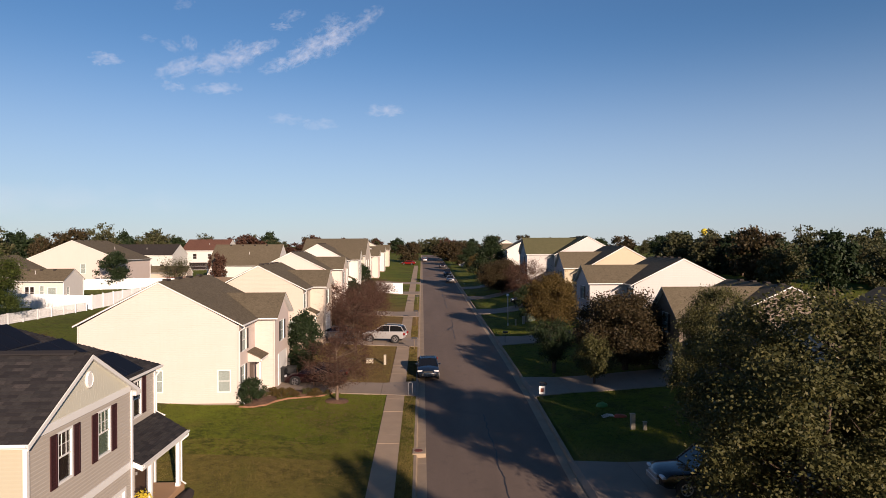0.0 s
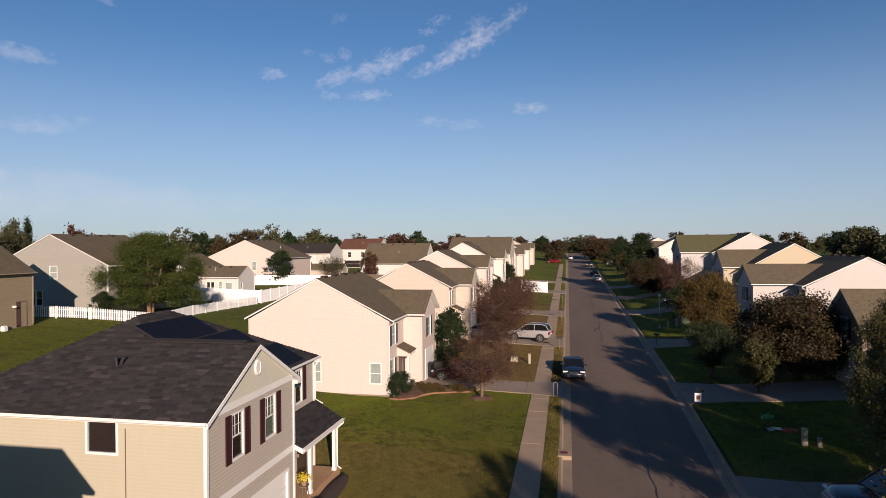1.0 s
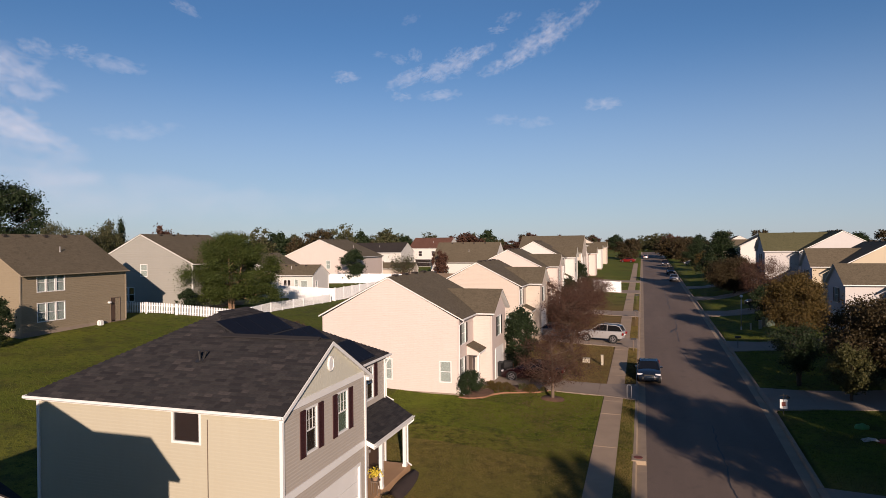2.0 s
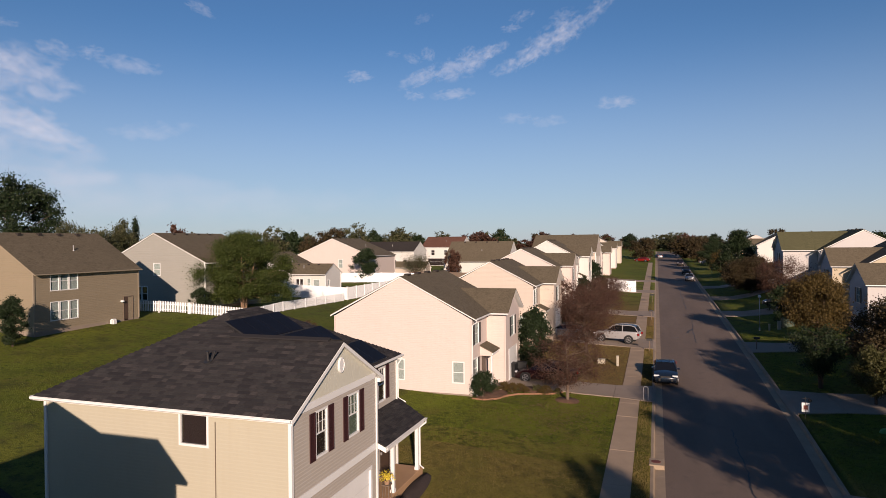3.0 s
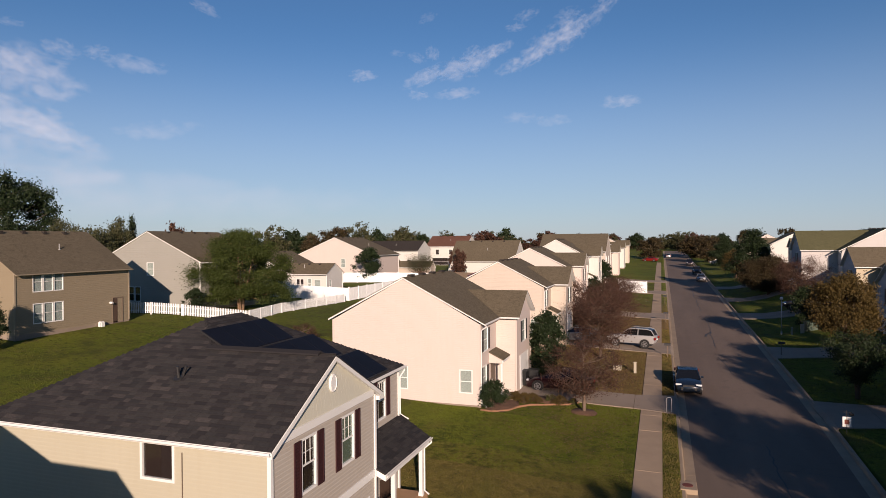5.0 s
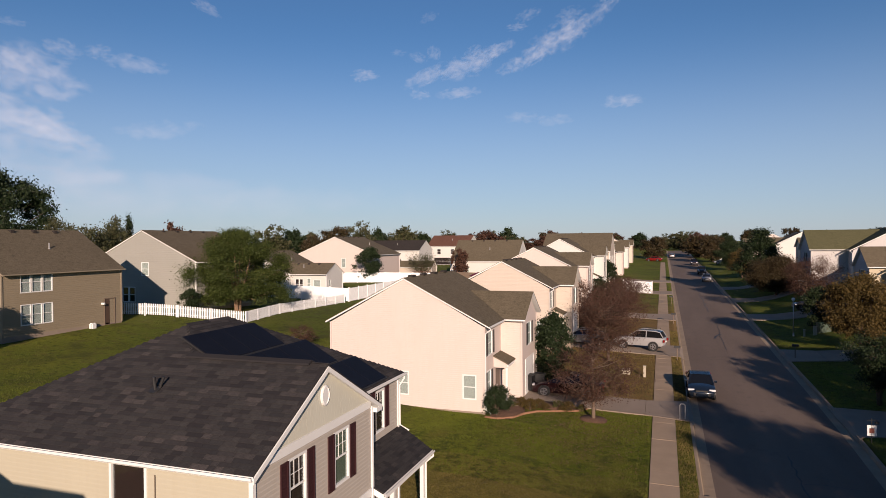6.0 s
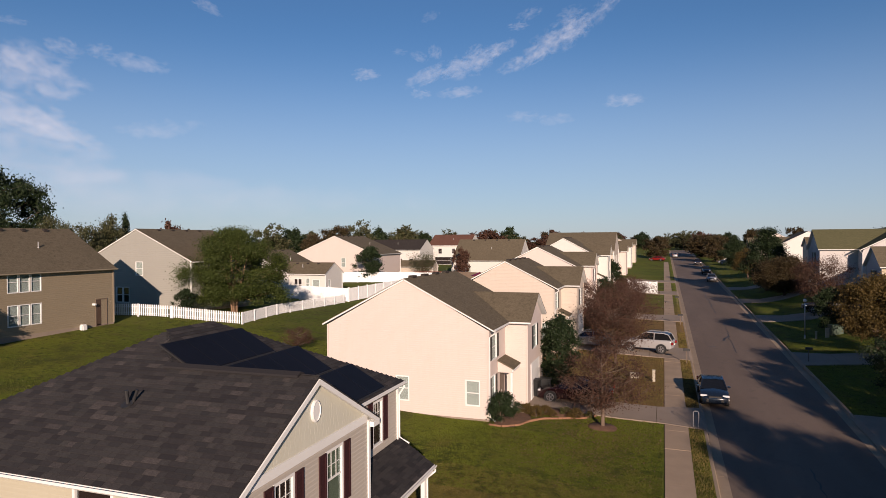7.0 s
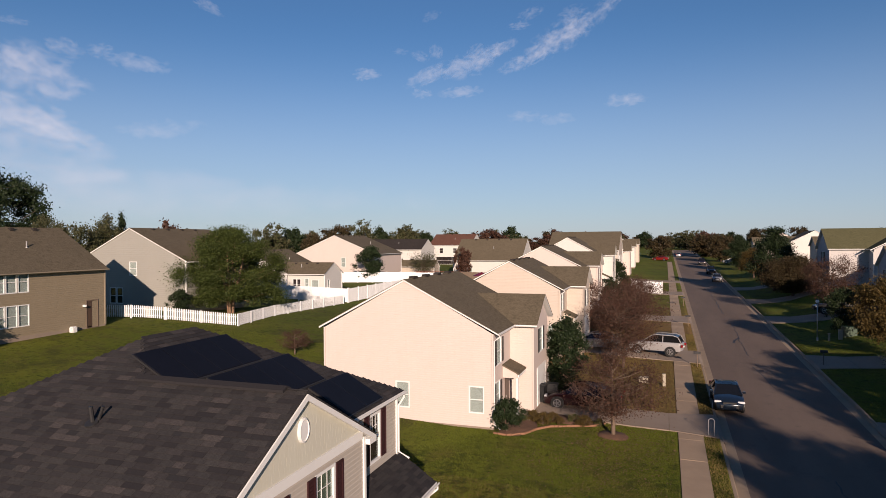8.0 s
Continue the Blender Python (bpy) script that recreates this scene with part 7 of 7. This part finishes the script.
# ---- grass, fallen leaves ----
def tufts(name, n, xs, ys, mat, seed, h, label, keep=None):
    rnd = np.random.default_rng(seed)
    x, y = rnd.uniform(*xs, n), rnd.uniform(*ys, n)
    if keep:
        ok = np.array([keep(a, b) for a, b in zip(x, y)])
        x, y = x[ok], y[ok]
    n = len(x)
    z = np.array([ground_z(a, b) + 0.05 * noise.noise((a * 0.22, b * 0.22, 0)) * (a < -3.2 or a > 9) - 0.015 for a, b in zip(x, y)])
    base = np.stack([x, y, z], 1)
    ang = rnd.uniform(0, math.tau, n)
    wv = np.stack([np.cos(ang), np.sin(ang), np.zeros(n)], 1) * rnd.uniform(0.007, 0.017, (n, 1))
    tip = np.stack([rnd.normal(0, 0.03, n), rnd.normal(0, 0.03, n), rnd.uniform(0.5, 1.2, n) * h], 1)
    q = np.stack([base - wv, base + wv, base + wv * 0.35 + tip, base - wv * 0.35 + tip], 1)
    return tagged(new(name, quad_mesh(name, q, mat)), label, "grass", kind="stuff")


def off_drive(x, y):
    return not any(a - 0.1 < y < b + 0.1 and x > xe for a, b, xe in LEFT_DRIVES) and not (-11.9 < x < -7 and 38.7 < y < 43.4) and not (x < -9.6 and y < 27)


tufts("grass", 150000, (-16.0, -2.72), (30.5, 43.2), BLADE, 1, 0.055, "short green lawn grass", off_drive)
tufts("grass", 80000, (-14.0, -2.72), (22.5, 33.0), DRY_BLADE, 2, 0.05, "short dry brownish lawn grass", off_drive)
tufts("grass", 26000, (-11.0, -2.72), (46.5, 62.0), DRY_BLADE, 3, 0.07, "short dry brownish lawn grass", off_drive)
tufts("grass", 22000, (-1.4, -0.68), (20.0, 75.0), DRY_BLADE, 4, 0.08, "short verge grass between kerb and pavement", off_drive)
tufts("grass", 120000, (-46.0, -16.0), (24.0, 54.0), BLADE, 5, 0.06, "green lawn grass on the slope behind", lambda x, y: not (x > -20.4 and y < 27) and not (x > -22 and 39 < y < 49) and y < 54.0 - (x + 40) * 0.1)
tufts("grass", 40000, (7.8, 15.0), (30.0, 72.0), BLADE, 6, 0.08, "short green grass across the street", lambda x, y: not any(a < y < b for a, b, _ in RIGHT_DRIVES))
rnd = np.random.default_rng(8)
n = 5200
cen = np.array([(-5.8, 40.5)] * (n // 2) + [(-7.5, 53.0)] * (n // 4) + [(-6.5, 36.0)] * (n // 4))
xy = cen + rnd.normal(size=(len(cen), 2)) * [2.2, 2.4]
xy = xy[(xy[:, 0] < -2.8) & (xy[:, 0] > -11)]
zz_ = np.array([ground_z(a, b) + 0.06 for a, b in xy])
lq = leaf_quads(np.c_[xy, zz_], 0.045, rnd)
lq[:, :, 2] = zz_[:, None] + (lq[:, :, 2] - zz_[:, None]) * 0.35
tagged(new("fallen_leaves", quad_mesh("fallen_leaves", lq, LITTER)), "brown fallen leaves scattered on the lawn", "leaves", kind="stuff")


# ---- shingles of the near roof ----
WIDTHS = (0.20, 0.26, 0.32, 0.38, 0.46)
EXPO = 0.145
sr = random.Random(17)


def tab_frame(pts):
    """Along-eave and up-slope directions of a slope whose first edge is the eave."""
    p = [Vector(q) for q in pts]
    nrm = (p[1] - p[0]).cross(p[2] - p[1]).normalized()
    if nrm.z < 0:
        nrm = -nrm
    u = Vector((nrm.y, -nrm.x, 0)).normalized()
    v = nrm.cross(u)
    if v.z < 0:
        v, u = -v, -u
    return p, u, v, nrm


def tab_verts(w):
    lo, hi, e = 0.004, 0.018, EXPO + 0.02
    return [(0.004, 0, lo), (w - 0.004, 0, lo), (w - 0.004, 0, hi), (0.004, 0, hi), (w - 0.004, e, 0.004), (0.004, e, 0.004)]


TAB_FACES = [(0, 1, 2, 3), (3, 2, 4, 5), (0, 3, 5), (1, 4, 2)]


def lay(pts, parent, single_from=None, mat=SHINGLE, label="rows of charcoal asphalt shingles", name="shingles"):
    """Rows of shingle tabs over a slope; those past single_from along x are objects of their own, the rest one mesh."""
    p, u, v, nrm = tab_frame(pts)
    o = p[0]
    flat = [((q - o).dot(u), (q - o).dot(v)) for q in p]
    v0, v1 = min(f[1] for f in flat), max(f[1] for f in flat)
    verts, faces, meshes, count = [], [], {}, 0
    rot = Matrix((u, v, nrm)).transposed().to_4x4()
    row = v0
    while row < v1 - 0.03:
        cut = min(row + EXPO * 0.5, v1 - 0.01)
        xs_ = []
        for (a, b), (c_, d_) in zip(flat, flat[1:] + flat[:1]):
            if (b - cut) * (d_ - cut) < 0:
                xs_.append(a + (c_ - a) * (cut - b) / (d_ - b))
        if len(xs_) >= 2:
            x, end = min(xs_), max(xs_)
            first = True
            while x < end - 0.06:
                w = sr.choice(WIDTHS)
                if first:
                    w *= sr.uniform(0.4, 1.0)
                    first = False
                w_full = w
                w = min(w, end - x)
                at_ = o + u * x + v * row + nrm * 0.002
                if single_from is not None and at_.x > single_from and w == w_full and w in WIDTHS and count < 300:
                    if w not in meshes:
                        me = bpy.data.meshes.new("shingle")
                        me.from_pydata(tab_verts(w), [], TAB_FACES)
                        me.materials.append(SHINGLE_ONE)
                        meshes[w] = me
                    ob = new("shingle", meshes[w])
                    ob.parent = parent
                    ob.matrix_basis = Matrix.Translation(at_) @ rot
                    count += 1
                else:
                    k = len(verts)
                    verts += [at_ + u * a + v * b + nrm * c_ for a, b, c_ in tab_verts(w)]
                    faces += [tuple(i + k for i in f) for f in TAB_FACES]
                x += w
        row += EXPO
    me = bpy.data.meshes.new(name)
    me.from_pydata([tuple(q) for q in verts], [], faces)
    me.materials.append(mat)
    ob = new(name, me)
    ob.parent = parent
    tagged(ob, label, kind="stuff")


lay(NEAR_PLANES["south"], slopes["south"], -13.6)
lay(NEAR_PLANES["front"], slopes["front"])
lay(NEAR_PLANES["gable_north"], slopes["gable_north"])
lay(PORCH, porch_slope)

# rows of shakes on the near gable
verts, faces = [], []
z = EZ + 0.24
top_z = GZ - 0.16
while z < top_z - 0.1:
    zt = z + 0.19
    y = YE0 + (zt - EZ) / K + 0.10
    y_end = 2 * GM - y
    while y < y_end - 0.05:
        w = min(sr.uniform(0.09, 0.20), y_end - y)
        d, low = sr.uniform(0.006, 0.008), z + sr.uniform(-0.006, 0.006)
        k = len(verts)
        for yy in (y + 0.0012, y + w - 0.0012):
            verts += [(XF + 0.021, yy, low), (XF + 0.02 + d, yy, low), (XF + 0.024, yy, max(low + 0.04, min(zt + 0.01, top_z)))]
        faces += [(k + 1, k + 4, k + 5, k + 2), (k, k + 3, k + 4, k + 1), (k, k + 1, k + 2), (k + 3, k + 5, k + 4)]
        y += w
    z = zt
me = bpy.data.meshes.new("shake_cladding")
me.from_pydata(verts, [], faces)
me.materials.append(GABLE_PANEL)
ob = new("shake_cladding", me)
ob.parent = near
tagged(ob, "rows of cream gable shakes", kind="stuff")

# edging along the planting bed of the cream house
bm = bmesh.new()
edge = [(-11.6, 38.75), (-10.9, 38.7), (-10.1, 39.3), (-9.7, 40.2), (-9.1, 41.0), (-7.7, 41.85), (-6.9, 42.3), (-6.4, 43.0)]
for (xa, ya_), (xb, yb_) in zip(edge, edge[1:]):
    cnt = max(2, int(math.hypot(xb - xa, yb_ - ya_) / 0.21))
    for i in range(cnt):
        f0, f1 = (i + 0.04) / cnt, (i + 0.96) / cnt
        a, b = (xa + (xb - xa) * f0, ya_ + (yb_ - ya_) * f0), (xa + (xb - xa) * f1, ya_ + (yb_ - ya_) * f1)
        nx, ny = (b[1] - a[1]), -(b[0] - a[0])
        ln = math.hypot(nx, ny)
        nx, ny = nx / ln * 0.05, ny / ln * 0.05
        h_ = 0.10 + sr.uniform(-0.015, 0.015)
        slab(bm, [(a[0] - nx, a[1] - ny, ground_z(*a) + h_), (b[0] - nx, b[1] - ny, ground_z(*b) + h_), (b[0] + nx, b[1] + ny, ground_z(*b) + h_), (a[0] + nx, a[1] + ny, ground_z(*a) + h_)], 0.16)
tagged(new("bed_edging", mesh_of("bed_edging", bm, EDGING, False)), "row of small orange-brown edging bricks", "edging", kind="stuff")
